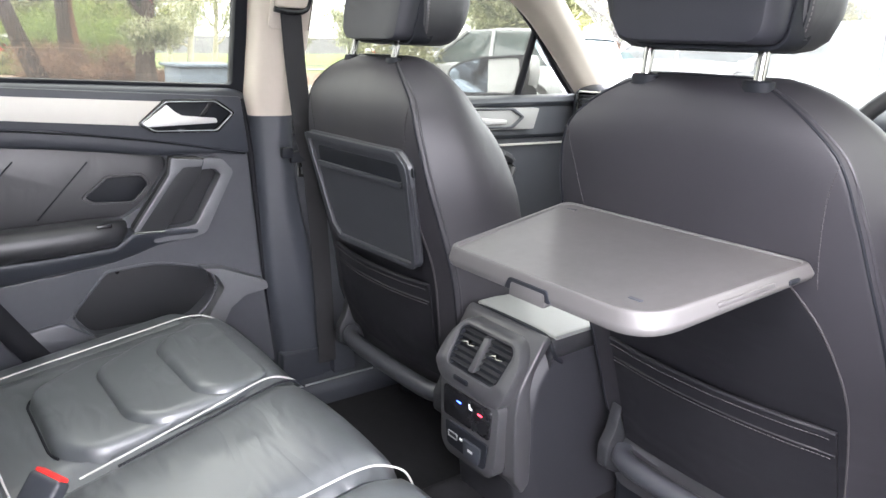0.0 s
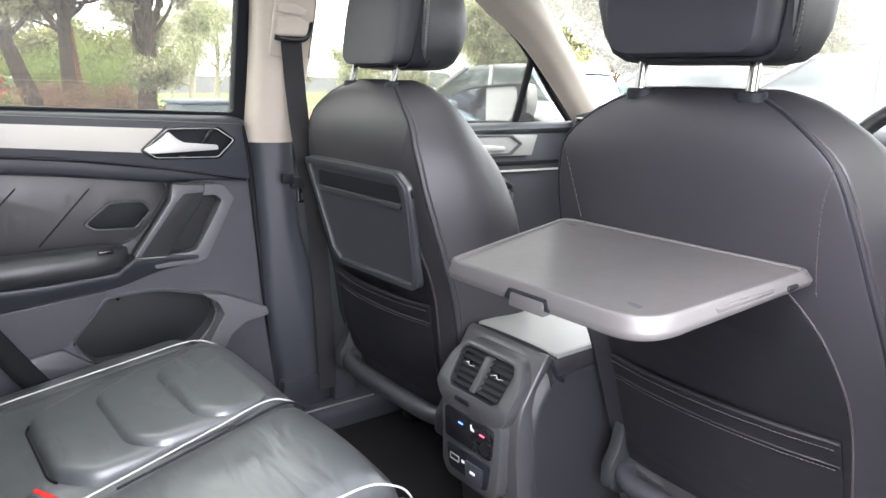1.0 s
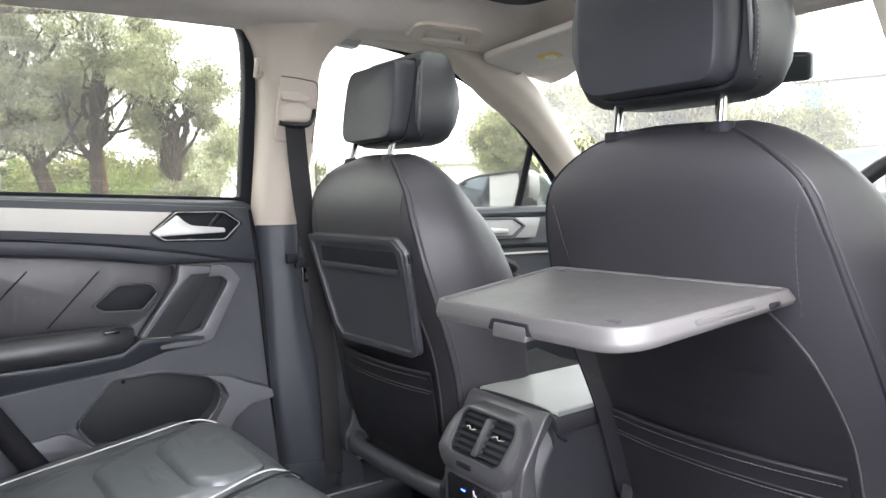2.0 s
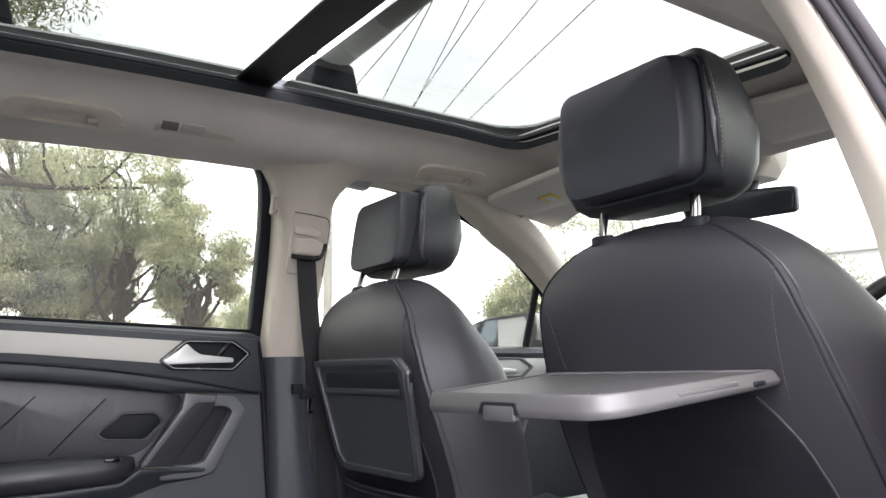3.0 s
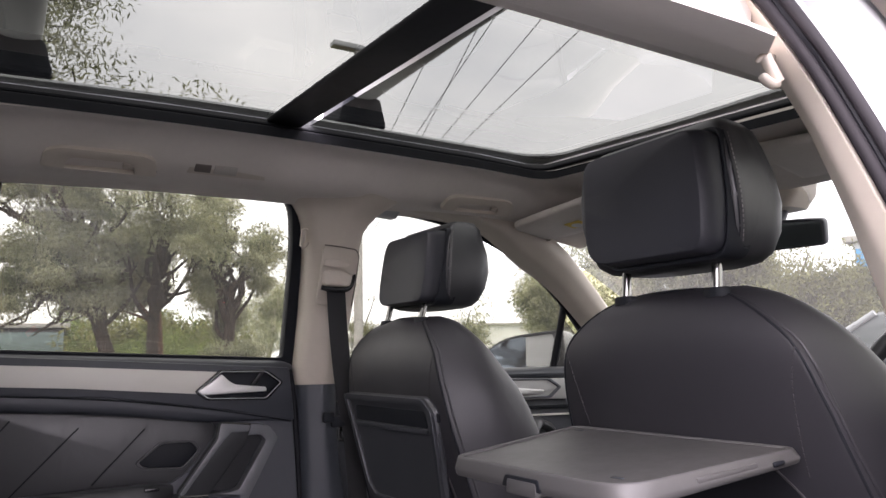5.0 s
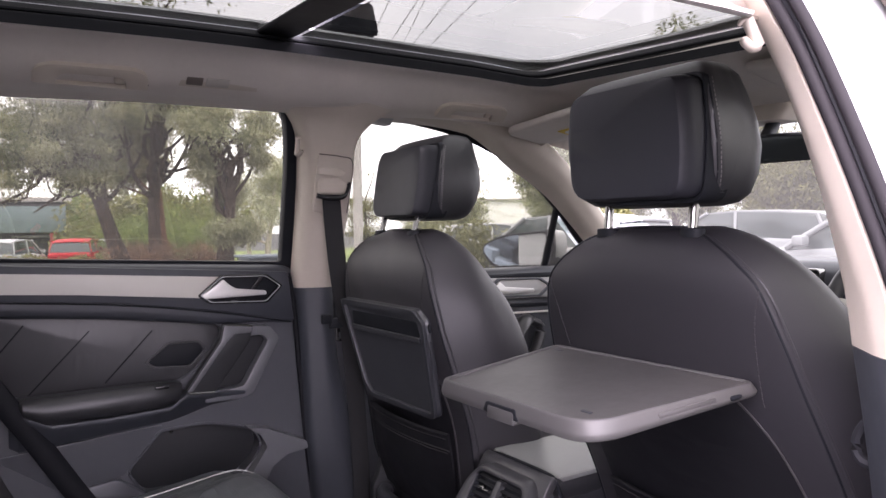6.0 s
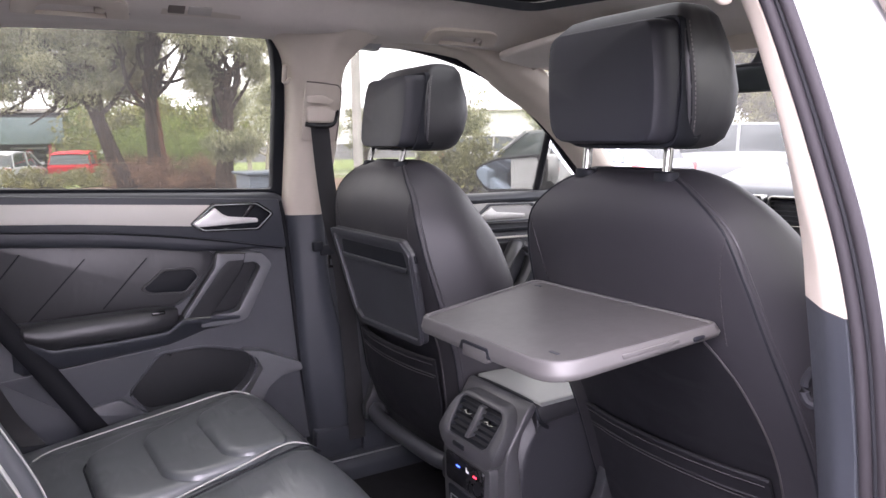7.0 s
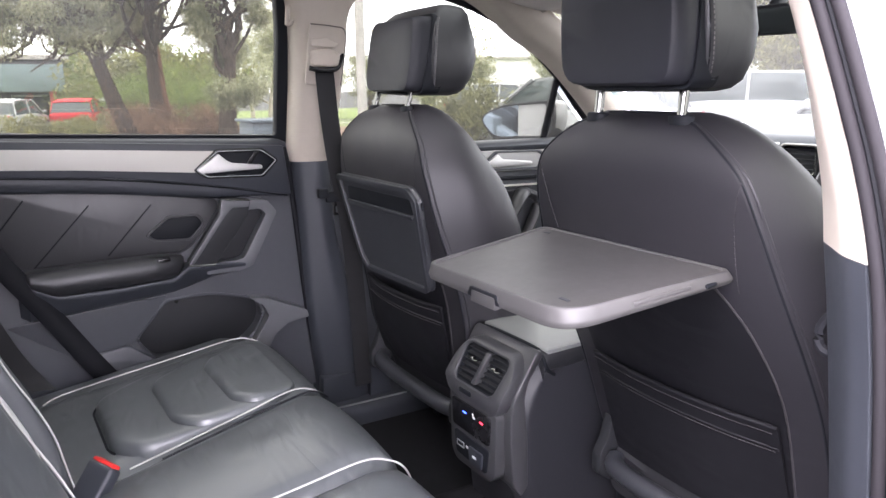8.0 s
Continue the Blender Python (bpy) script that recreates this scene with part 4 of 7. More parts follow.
def front_door(s):
    d = thing("front_door", (s * 0.76, 0.55, 0.35), "closed front car door with charcoal trim and a silver strip", "car door")
    part("door_card", prism(rounded([(-0.035, 1.02), (-0.01, 0.40), (1.05, 0.40), (1.05, 0.95), (0.95, 1.0)], 0.02), "x", s * 0.73, s * 0.80, 0.005), PLASTIC, d, "charcoal grained door card")
    part("outer_skin", prism(rounded([(0.0, 1.02), (0.0, 0.30), (1.25, 0.30), (1.25, 0.95)], 0.02), "x", s * 0.86, s * 0.90, 0.01), PAINT_WHITE, d, "white painted outer panel")
    part("sill_roll", tube(smooth_path([(s * 0.745, y, 1.012 - 0.006 * y) for y in np.linspace(0.03, 0.95, 9)], 3), 1.0, 12, flat=(0.028, 0.018)), PLASTIC_SOFT, d, "grey soft sill under the glass")
    strip = [(0.0, 1.000), (0.0, 0.955), (0.46, 0.938), (0.74, 0.932), (0.76, 0.990), (0.52, 0.998)]
    part("silver_strip", prism(hexagon(strip, 0.003), "x", s * 0.708, s * 0.74, 0.002), STRIP_GREY, d, "satin silver trim strip")
    bez = [(0.455, 0.962), (0.50, 0.998), (0.66, 0.994), (0.70, 0.968), (0.66, 0.938), (0.475, 0.942)]
    part("handle_bezel", ring_prism(hexagon(bez), hexagon(scaled(bez, 0.90, 0.80)), "x", s * 0.702, s * 0.735, 0.002), PLASTIC, d, "grey hexagonal bezel")
    part("handle_recess", prism(hexagon(scaled(bez, 0.9, 0.8)), "x", s * 0.712, s * 0.735, 0.001), PLASTIC_DARK, d)
    lever = [(0.465, 0.962), (0.505, 0.988), (0.525, 0.972), (0.63, 0.962), (0.63, 0.952), (0.475, 0.952)]
    part("door_lever", prism(hexagon(lever, 0.004), "x", s * 0.698, s * 0.712, 0.002), SATIN, d, "satin chrome door lever")
    part("lower_line", prism([(0.04, 0.93), (0.04, 0.92), (0.95, 0.90), (0.95, 0.91)], "x", s * 0.718, s * 0.735, 0.002), PLASTIC_DARK, d)
    part("lower_line", prism([(0.04, 0.905), (0.04, 0.90), (0.95, 0.88), (0.95, 0.885)], "x", s * 0.718, s * 0.735, 0.001), SILVER, d, "thin bright line")
    part("insert_pad", prism(rounded([(0.10, 0.89), (0.62, 0.875), (0.55, 0.72), (0.10, 0.72)], 0.02), "x", s * 0.725, s * 0.74, 0.004), BLACK_HIDE, d, "black leatherette insert")
    grip = [(s * 0.700, 0.60, 0.872), (s * 0.672, 0.565, 0.862), (s * 0.668, 0.51, 0.775), (s * 0.672, 0.475, 0.715)]
    part("grip", tube(smooth_path(grip, 4), 1.0, 10, flat=(0.024, 0.016)), CONSOLE_GREY, d, "grey pull grip")
    loop = [(s * 0.705, 0.60, 0.872), (s * 0.705, 0.655, 0.845), (s * 0.70, 0.63, 0.775), (s * 0.695, 0.575, 0.715), (s * 0.69, 0.49, 0.705)]
    part("grip_loop", tube(smooth_path(loop, 4), 1.0, 10, flat=(0.018, 0.014)), CONSOLE_GREY, d, "grey handle surround")
    part("armrest", box(min(s * 0.64, s * 0.735), max(s * 0.64, s * 0.735), 0.27, 0.52, 0.64, 0.70, 0.018, 3), BLACK_HIDE, d, "padded black armrest")
    # window with its slanting front edge, and the fixed quarter light
    win = rounded([(0.002, 1.028), (0.715, 1.020), (0.715, 1.205), (0.60, 1.278), (0.44, 1.355), (0.27, 1.405), (0.07, 1.425), (0.008, 1.37)], [0.01, 0.01, 0.02, 0.1, 0.1, 0.1, 0.06, 0.05], 5)
    quarter = rounded([(0.735, 1.020), (0.925, 1.016), (0.735, 1.165)], 0.012, 4)
    part("window_pane", prism(scaled(win, 1.01), "x", s * 0.772, s * 0.775, 0.0, lean=pane_lean(s)), SIDE_GLASS, d, "clear side window pane")
    part("quarter_light", prism(scaled(quarter, 1.03), "x", s * 0.772, s * 0.775, 0.0, lean=pane_lean(s)), SIDE_GLASS, d, "clear fixed quarter light")
    lx = lambda z: s * (0.772 - 0.40 * max(0.0, z - 1.04))
    edge = [(0.95, 1.022), (0.84, 1.11), (0.715, 1.213), (0.60, 1.288), (0.44, 1.365), (0.27, 1.413), (0.08, 1.433), (0.005, 1.41), (-0.008, 1.30), (-0.008, 1.03)]
    part("frame_seal", tube(smooth_path([(lx(z) - s * 0.004, y, z) for y, z in edge], 5), 1.0, 8, flat=(0.012, 0.014)), RUBBER, d, "black rubber frame seal")
    part("divider", tube([(lx(1.02), 0.725, 1.02), (lx(1.20), 0.725, 1.205)], 0.011, 8), RUBBER, d, "black window divider bar")
    return d


front_door(-1)
front_door(1)

# windscreen pillars, header, windscreen and scuttle
for s in (-1, 1):
    a = [(s * 0.575, 0.06, 1.462), (s * 0.570, 0.26, 1.452), (s * 0.580, 0.44, 1.415), (s * 0.612, 0.62, 1.338), (s * 0.650, 0.76, 1.245), (s * 0.690, 0.90, 1.135), (s * 0.725, 1.06, 1.00)]
    ap = smooth_path(a, 5)
    rings = []
    for i, p in enumerate(ap):
        f = i / (len(ap) - 1)
        wi, h = 0.085 - 0.03 * f, 0.052
        e = max(0.0, min(1.0, (p.y - 0.34) / 0.16))
        sec = rounded([(-wi * (0.55 + 0.30 * e), -h * (1.0 + 0.85 * e)), (-wi * 0.05 * e + wi * 0.45 * (1 - e), -h * (0.8 + 0.55 * e)), (wi * 0.42, -h * 0.45), (wi * 0.48, h * 0.4), (0.0, h), (-wi * 0.6, h * 0.6)], 0.016, 4)
        rings.append([(p.x - s * 0.002 + (-s) * u, p.y, p.z + v * (0.9)) for u, v in sec])
    structure("windscreen_pillar", loft(rings), BEIGE, "beige plastic trim of the windscreen pillar", "pillar trim")
hdr = prism(rounded([(0.60, 1.462), (0.72, 1.405), (0.735, 1.435), (0.66, 1.50)], 0.012), "x", -0.60, 0.60, 0.004)
structure("windscreen_header", hdr, HEADCLOTH, "beige lining over the top of the windscreen", "trim")
rows = [[(x, 0.70 + 0.85 * f - 0.10 * (x / 0.7) ** 2, 1.435 - 0.47 * f - 0.02 * (x / 0.7) ** 2) for x in np.linspace(-0.68, 0.68, 11)] for f in np.linspace(0, 1, 6)]
ws = structure("windscreen", sheet(rows), SCREEN_GLASS, "clear raked windscreen of the car", "windscreen")


# ---------------------------------------------------------------- front seats
BACK_KEYS = ((0.44, 0.205, 0.35, 0.235), (0.50, 0.185, 0.34, 0.255), (0.57, 0.160, 0.33, 0.266), (0.65, 0.135, 0.315, 0.262), (0.75, 0.100, 0.290, 0.266), (0.85, 0.052, 0.255, 0.266),
             (0.93, 0.014, 0.222, 0.262), (1.00, -0.012, 0.195, 0.252), (1.05, -0.026, 0.160, 0.230), (1.09, -0.030, 0.128, 0.202), (1.12, -0.024, 0.098, 0.166), (1.138, -0.010, 0.076, 0.130), (1.146, 0.010, 0.056, 0.096))
# half width of the flat rear panel, out to the corner seam
SEAM_KEYS = ((0.44, 0.205), (0.58, 0.228), (0.70, 0.232), (0.80, 0.234), (0.90, 0.226), (0.97, 0.214), (1.02, 0.203), (1.073, 0.184), (1.10, 0.156), (1.128, 0.110), (1.146, 0.060))


def back_section(z):
    """The backrest's outline at one height: a flat rear, a crisp corner at the seam, and a slanting side panel."""
    yb, yf, hw = curve_at(BACK_KEYS, z)
    cs = curve_at(SEAM_KEYS, z)[0]
    yc = yb + (yf - yb) * 0.52
    k = min(1.0, max(0.0, (z - 0.90) / 0.16))
    k = k * k * (3 - 2 * k)
    flare = 1.0 + (0.02 - 0.36 * k)
    half = [(cs * 0.5, yb + 0.0025), (cs, yb + 0.013), (hw, yc), (hw * (1 + flare) / 2, yb + (yf - yb) * 0.88), (hw * flare * 0.72, yf)]
    pts = half + [(-u, v) for u, v in reversed(half)]
    r = [0.05, 0.007, 0.035, 0.03, 0.04]
    return rounded(pts, r + r[::-1], 5)


def back_y(dx, z, out=0.0):
    """Depth of the backrest's rear skin at an offset from its middle."""
    yb, yf, hw = curve_at(BACK_KEYS, z)
    cs = curve_at(SEAM_KEYS, z)[0]
    a = abs(dx)
    if a <= cs * 0.5:
        y = yb + 0.0025 * (a / (cs * 0.5)) ** 2
    elif a <= cs:
        y = yb + 0.0025 + 0.0105 * (a / cs - 0.5) * 2
    else:
        y = yb + 0.013 + ((yf - yb) * 0.52 - 0.013) * min(1.0, (a - cs) / max(hw - cs, 1e-4))
    return y - out


def on_back(cx, yo, pts, out=0.0, per=6):
    return [(cx + p[0], yo + back_y(p[0], p[1], out), p[1]) for p in smooth_path([(q[0], q[1]) for q in pts], per)]


def table_outline(opened):
    if opened:
        return rounded([(-0.186, 0.006), (0.184, 0.006), (0.163, -0.243), (-0.138, -0.243)], [0.016, 0.016, 0.046, 0.014], 8)
    return rounded([(-0.186, 0.006), (0.152, 0.006), (0.180, -0.020), (0.163, -0.243), (-0.118, -0.243), (-0.146, -0.212)], [0.010, 0.010, 0.010, 0.022, 0.010, 0.010], 6)


def folding_table(parent, m, opened, main):
    """A seat-back table, built level with its hinge at the origin, then laid by m."""
    out = table_outline(opened)

    def laid(bm):
        """The open table thins towards its hinge; then it takes its place."""
        if opened:
            for vert in bm.verts:
                vert.co.z *= 0.56 + 1.15 * min(0.243, max(0.0, -vert.co.y))
        return merge(bmesh.new(), bm, m)

    rings = []
    for f, z in ((0.88, -0.0240), (0.972, -0.0285), (0.984, -0.0280), (0.992, -0.0260), (1.0, -0.0195), (0.998, -0.0170), (0.977, -0.0040), (0.971, -0.0012), (0.963, 0.0), (0.945, 0.0), (0.940, -0.0008), (0.935, -0.0034), (0.928, -0.0038)):
        rings.append([(u, v, z) for u, v in scaled(out, f)])
    t = part("folding_table", laid(loft(rings)), main, parent, "grey plastic folding table, folded out level" if opened else "dark plastic folding table, hanging folded down")
    bm = bmesh.new()
    # dark block, a little proud, stands in for the shade in the latch's notch
    prism(rounded([(-0.030, -0.0262), (0.042, -0.0262), (0.036, -0.0105), (-0.022, -0.0105)], 0.0035), "y", -0.2438, -0.225, 0.001, into=bm)
    notch = part("latch_recess", laid(bm), PLASTIC_DARK, t, "dark block for the shaded recess of the release latch")
    bm = bmesh.new()
    prism(rounded([(-0.022, -0.0345), (0.034, -0.0345), (0.034, -0.0145), (-0.018, -0.0145)], 0.004), "y", -0.2448, -0.222, 0.003, into=bm)
    part("latch", laid(bm), main, notch, "grey release latch")
    for mu, mv in ((-0.148, -0.020), (0.118, -0.205)) if opened else ():
        bm = bmesh.new()
        box(mu - 0.008, mu + 0.008, mv - 0.0025, mv + 0.0025, -0.004, -0.0022, 0.0006, 1, into=bm)
        part("catch_mark", laid(bm), PLASTIC_SOFT, t)
    for sx in (1,):
        bm = bmesh.new()
        prism([(0.155, -0.150), (0.1705, -0.150), (0.1775, -0.065), (0.160, -0.065)], "z", -0.0175, -0.0085, 0.002, into=bm)
        part("side_clip", laid(bm), main, t)
        bm = bmesh.new()
        box(0.166, 0.1825, -0.046, -0.026, -0.023, -0.013, 0.004, into=bm)
        part("hinge_pin", laid(bm), PLASTIC_DARK, t)
    for sx in (-0.10, 0.10) if opened else ():
        bm = bmesh.new()
        box(sx - 0.012, sx + 0.012, -0.045, 0.05, -0.055, -0.03, 0.006, into=bm)
        part("hinge_arm", laid(bm), PLASTIC_DARK, t, "black hinge arm")
    if not opened:
        bm = bmesh.new()
        ring_prism(scaled(out, 0.995), inset(scaled(out, 0.995), 0.013), "z", -0.004, 0.010, 0.004, into=bm)
        part("rim", laid(bm), main, t, "raised rim with a soft sheen")
        bm = bmesh.new()
        prism(rounded([(-0.150, -0.058), (0.150, -0.058), (0.145, -0.022), (-0.145, -0.022)], 0.008), "z", -0.006, -0.0028, 0.001, into=bm)
        part("slot", laid(bm), PLASTIC_DARK, t, "black recessed slot")
        bm = bmesh.new()
        prism(rounded([(-0.152, -0.070), (0.150, -0.070), (0.152, -0.058), (-0.154, -0.058)], 0.004), "z", -0.006, 0.006, 0.003, into=bm)
        part("ledge", laid(bm), main, t)
    return t


HEAD_REAR_FRONT = ((1.176, 0.085, 0.020, 0.075), (1.180, 0.106, 0.000, 0.088), (1.190, 0.120, -0.010, 0.098), (1.215, 0.130, -0.018, 0.108), (1.25, 0.135, -0.025, 0.110), (1.285, 0.133, -0.028, 0.101),
                   (1.317, 0.127, -0.028, 0.085), (1.338, 0.118, -0.022, 0.078), (1.351, 0.104, -0.010, 0.067), (1.357, 0.078, 0.006, 0.055))
HEAD_KEYS = tuple((z, hw, (a + b) / 2, (b - a) / 2) for z, hw, a, b in HEAD_REAR_FRONT)


def headrest(parent, cx, yo, push=0.0, drop=0.0, back=0.0):
    """A boxy pad on two posts: flat rear with crisp corners, rounded front, and a boxed cover let into its rear."""
    foot_y, yo = yo - back, yo + push
    rings = []
    for z, hw, yc, hd in HEAD_KEYS:
        sec = rounded([(-hw * 0.96, yc + hd * 0.45), (-hw, yc - hd), (hw, yc - hd), (hw * 0.96, yc + hd * 0.45), (hw * 0.62, yc + hd), (-hw * 0.62, yc + hd)],
                      [0.05, 0.014, 0.014, 0.05, 0.06, 0.06], 6)
        rings.append([(cx + u, yo + v, z - drop) for u, v in sec])
    h = part("headrest", loft(rings), BLACK_HIDE, parent, "padded black leather headrest", sharp=50)
    cover = rounded([(-0.078, 1.184), (0.116, 1.184), (0.124, 1.25), (0.117, 1.330), (-0.072, 1.330), (-0.080, 1.26)], [0.034, 0.020, 0.06, 0.016, 0.024, 0.05], 5)
    rings = []
    for fx, fz, y in ((1.0, 1.0, 0.008), (1.0, 1.0, -0.044), (0.997, 0.996, -0.0520), (0.968, 0.972, -0.0625), (0.955, 0.962, -0.0652), (0.935, 0.945, -0.0664), (0.80, 0.82, -0.0678), (0.60, 0.62, -0.0686), (0.30, 0.30, -0.0690)):
        rings.append([(cx - 0.066 + (u + 0.066) * fx, yo + y - 0.05 * (v - 1.26), 1.257 - drop + (v - 1.257) * fz) for u, v in cover])
    part("headrest_cover", loft(rings), COVER_HIDE, h, "smooth black boxed rear cover", sharp=24)
    # proud dark ring stands in for the shaded groove round the cover
    groove = ring_prism(scaled(cover, 1.035, 1.075), scaled(cover, 1.005), "y", yo - 0.031, yo + 0.012, 0.003)
    bmesh.ops.translate(groove, vec=(cx, 0, -drop), verts=groove.verts)
    part("cover_shade_ring", groove, PLASTIC_DARK, h)
    for sx in (-0.0755, 0.0755):
        part("post", tube([(cx + sx, foot_y + 0.006, 1.140), (cx + sx, foot_y + 0.012, 1.20)], 0.0064, 14), CHROME, h, "chrome headrest post")
        part("post_collar", tube([(cx + sx, foot_y + 0.006, 1.132), (cx + sx, foot_y + 0.006, 1.1425), (cx + sx, foot_y + 0.006, 1.1440), (cx + sx, foot_y + 0.006, 1.1445)], [0.0185, 0.018, 0.016, 0.009], 20, flat=(1.0, 0.7)), PLASTIC_DARK, h, "black post collar")
    keys = HEAD_KEYS[2:8]
    edge = []
    for z in np.linspace(1.198, 1.330, 22):
        hw, yc, hd = curve_at(keys, z)
        edge.append((cx + hw - 0.0044, yo + yc - hd + 0.0044, z - drop))
    part("stitching", dashes([(x + 0.0026, y + 0.0040, z) for x, y, z in edge], 0.0035, 0.0022, 0.0008), STITCH_PALE, h)
    part("seam", tube(edge, 0.0012, 5), PLASTIC_DARK, h)
    return h


def front_seat(cx, yo, opened, label, lift_y=0.0, upright=0.0, table_at=(0.0, 0.0), seat_head=(0.0, 0.0, 0.0)):
    s = thing("front_seat", (cx, yo + 0.45, 0.33), label, "car seat", "front seats")
    zs = [0.44 + (1.146 - 0.44) * (1 - (1 - k / 40) ** 1.35) for k in range(41)]
    rings = [[(cx + u, yo + v, z) for u, v in back_section(z)] for z in zs]
    part("backrest", loft(rings), BACK_HIDE, s, "black leather backrest with seams")
    # seams run over the shoulders and down the back
    crest = [(-0.07, 1.144), (-0.03, 1.1458), (0.03, 1.1458), (0.07, 1.144)]
    part("seam", tube(on_back(cx, yo, crest, 0.0006), 0.0017, 6), PLASTIC_DARK, s)
    for sx in (-1, 1):
        main = [(sx * (curve_at(SEAM_KEYS, z)[0] - 0.0008), z) for z in np.linspace(0.50, 1.1445, 60)]
        part("seam", tube([(cx + u, yo + back_y(u, z, -0.0008), z) for u, z in main], 0.0017, 6), PLASTIC_DARK, s)
        fold = [(sx * (curve_at(SEAM_KEYS, z)[0] + 0.0035), z) for z in np.linspace(0.50, 1.140, 60)]
        part("seam_fold", tube([(cx + u, yo + back_y(u, z, -0.0012), z) for u, z in fold], 0.0024, 8), BACK_HIDE, s)
        second = [(sx * 0.184, 1.072), (sx * 0.174, 1.03), (sx * 0.167, 0.97), (sx * 0.164, 0.93)]
        part("stitching", dashes(on_back(cx, yo, second, 0.0006), 0.005, 0.0025, 0.0008), THREAD, s)
        third = [(sx * 0.128, 0.935), (sx * 0.148, 0.91), (sx * 0.168, 0.87), (sx * 0.184, 0.80), (sx * 0.184, 0.72), (sx * 0.176, 0.56)]
        part("seam_cord", tube(on_back(cx, yo, third, 0.0006), 0.0013, 6), THREAD, s)
    # vinyl panel between the cords behind the map pocket, darkened for the table's shade
    rows = []
    for z in np.linspace(0.555, 0.935, 19):
        hw = curve_at(((0.555, 0.174), (0.72, 0.183), (0.80, 0.183), (0.87, 0.167), (0.91, 0.147), (0.935, 0.127)), z)[0]
        rows.append([(cx + dx, yo + back_y(dx, z, 0.0004 + 0.0016 * (1 - abs(dx / hw) ** 6)), z) for dx in np.linspace(-hw, hw, 17)])
    part("back_panel", thick(sheet(rows), 0.002), SHADED_POCKET_HIDE, s, "black vinyl lower back panel, darkened for the table's shade")
    # map pocket with a stitched hem
    rows = []
    for z in np.linspace(0.545, 0.737, 8):
        rows.append([(cx + dx, yo + back_y(dx, z, 0.008 + 0.010 * max(0, 1 - (dx / 0.16) ** 2) * (z - 0.5) / 0.2), z) for dx in np.linspace(-0.176, 0.176, 15)])
    part("map_pocket", thick(sheet(rows), 0.004), SHADED_POCKET_HIDE, s, "black leather map pocket, darkened for the table's shade")
    hem = [(cx + dx, yo + back_y(dx, 0.737, 0.011 + 0.0115 * max(0, 1 - (dx / 0.16) ** 2)), 0.738) for dx in np.linspace(-0.176, 0.176, 21)]
    part("hem", tube(hem, 0.0035, 8), SHADED_POCKET_HIDE, s)
    for z, o in ((0.729, 0.0150), (0.700, 0.0150)):
        st = [(cx + dx, yo + back_y(dx, z, o + 0.010 * max(0, 1 - (dx / 0.16) ** 2) * (z - 0.5) / 0.2), z) for dx in np.linspace(-0.174, 0.174, 31)]
        part("stitching", dashes(st, 0.004, 0.002, 0.0009), HEM_THREAD, s)
        if z < 0.71:
            part("hem", tube([(x, y + 0.002, w + 0.0045) for x, y, w in st], 0.0026, 6), SHADED_POCKET_HIDE, s)
    bar = [(cx - 0.180, yo + 0.165, 0.520), (cx - 0.150, yo + 0.146, 0.512), (cx, yo + 0.142, 0.510), (cx + 0.16, yo + 0.146, 0.512), (cx + 0.19, yo + 0.165, 0.520)]
    part("lower_bar", tube(smooth_path(bar, 5), 0.018, 14), TABLE_DARK, s, "leather-wrapped lower cross bar")
    for sx in (-1, 1):
        part("bar_bracket", prism(rounded([(yo + 0.222, 0.61), (yo + 0.160, 0.60), (yo + 0.148, 0.555), (yo + 0.132, 0.530), (yo + 0.132, 0.492), (yo + 0.165, 0.470), (yo + 0.222, 0.50)], 0.008), "x", cx + sx * 0.198 - 0.012, cx + sx * 0.198 + 0.012, 0.006), SLAT_BLACK, s, "black plastic bar bracket")
    # cushion and base
    rings = []
    for y, zt, hw in ((0.17, 0.52, 0.20), (0.20, 0.56, 0.235), (0.30, 0.575, 0.255), (0.50, 0.60, 0.26), (0.66, 0.625, 0.255), (0.71, 0.60, 0.235), (0.725, 0.56, 0.20)):
        sec = rounded([(-hw, 0.45), (hw, 0.45), (hw, zt + 0.015), (hw - 0.08, zt), (-hw + 0.08, zt), (-hw, zt + 0.015)], 0.03, 4)
        rings.append([(cx + u, yo + y, v) for u, v in sec])
    part("cushion", loft(rings), BLACK_HIDE, s, "black leather seat cushion")
    part("seat_base", box(cx - 0.225, cx + 0.225, yo + 0.20, yo + 0.66, 0.36, 0.46, 0.02, 3), PLASTIC_DARK, s, "black seat base")
    for sx in (-0.215, 0.215):
        part("slide_rail", box(cx + sx - 0.022, cx + sx + 0.022, yo + 0.24, yo + 0.78, 0.296, 0.345, 0.004), PLASTIC_DARK, s, "black slide rail")
        part("rail_post", box(cx + sx - 0.018, cx + sx + 0.018, yo + 0.22, yo + 0.27, 0.34, 0.45, 0.004), PLASTIC_DARK, s)
    headrest(s, cx, yo + lift_y, *seat_head)
    hinge_y = yo + 0.002
    if opened:
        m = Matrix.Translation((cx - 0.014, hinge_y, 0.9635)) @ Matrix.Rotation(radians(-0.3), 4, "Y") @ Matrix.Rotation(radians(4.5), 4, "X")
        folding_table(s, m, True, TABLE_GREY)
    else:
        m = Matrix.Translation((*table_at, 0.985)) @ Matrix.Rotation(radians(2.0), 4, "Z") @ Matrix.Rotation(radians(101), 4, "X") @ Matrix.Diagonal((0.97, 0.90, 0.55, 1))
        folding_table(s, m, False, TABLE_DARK)
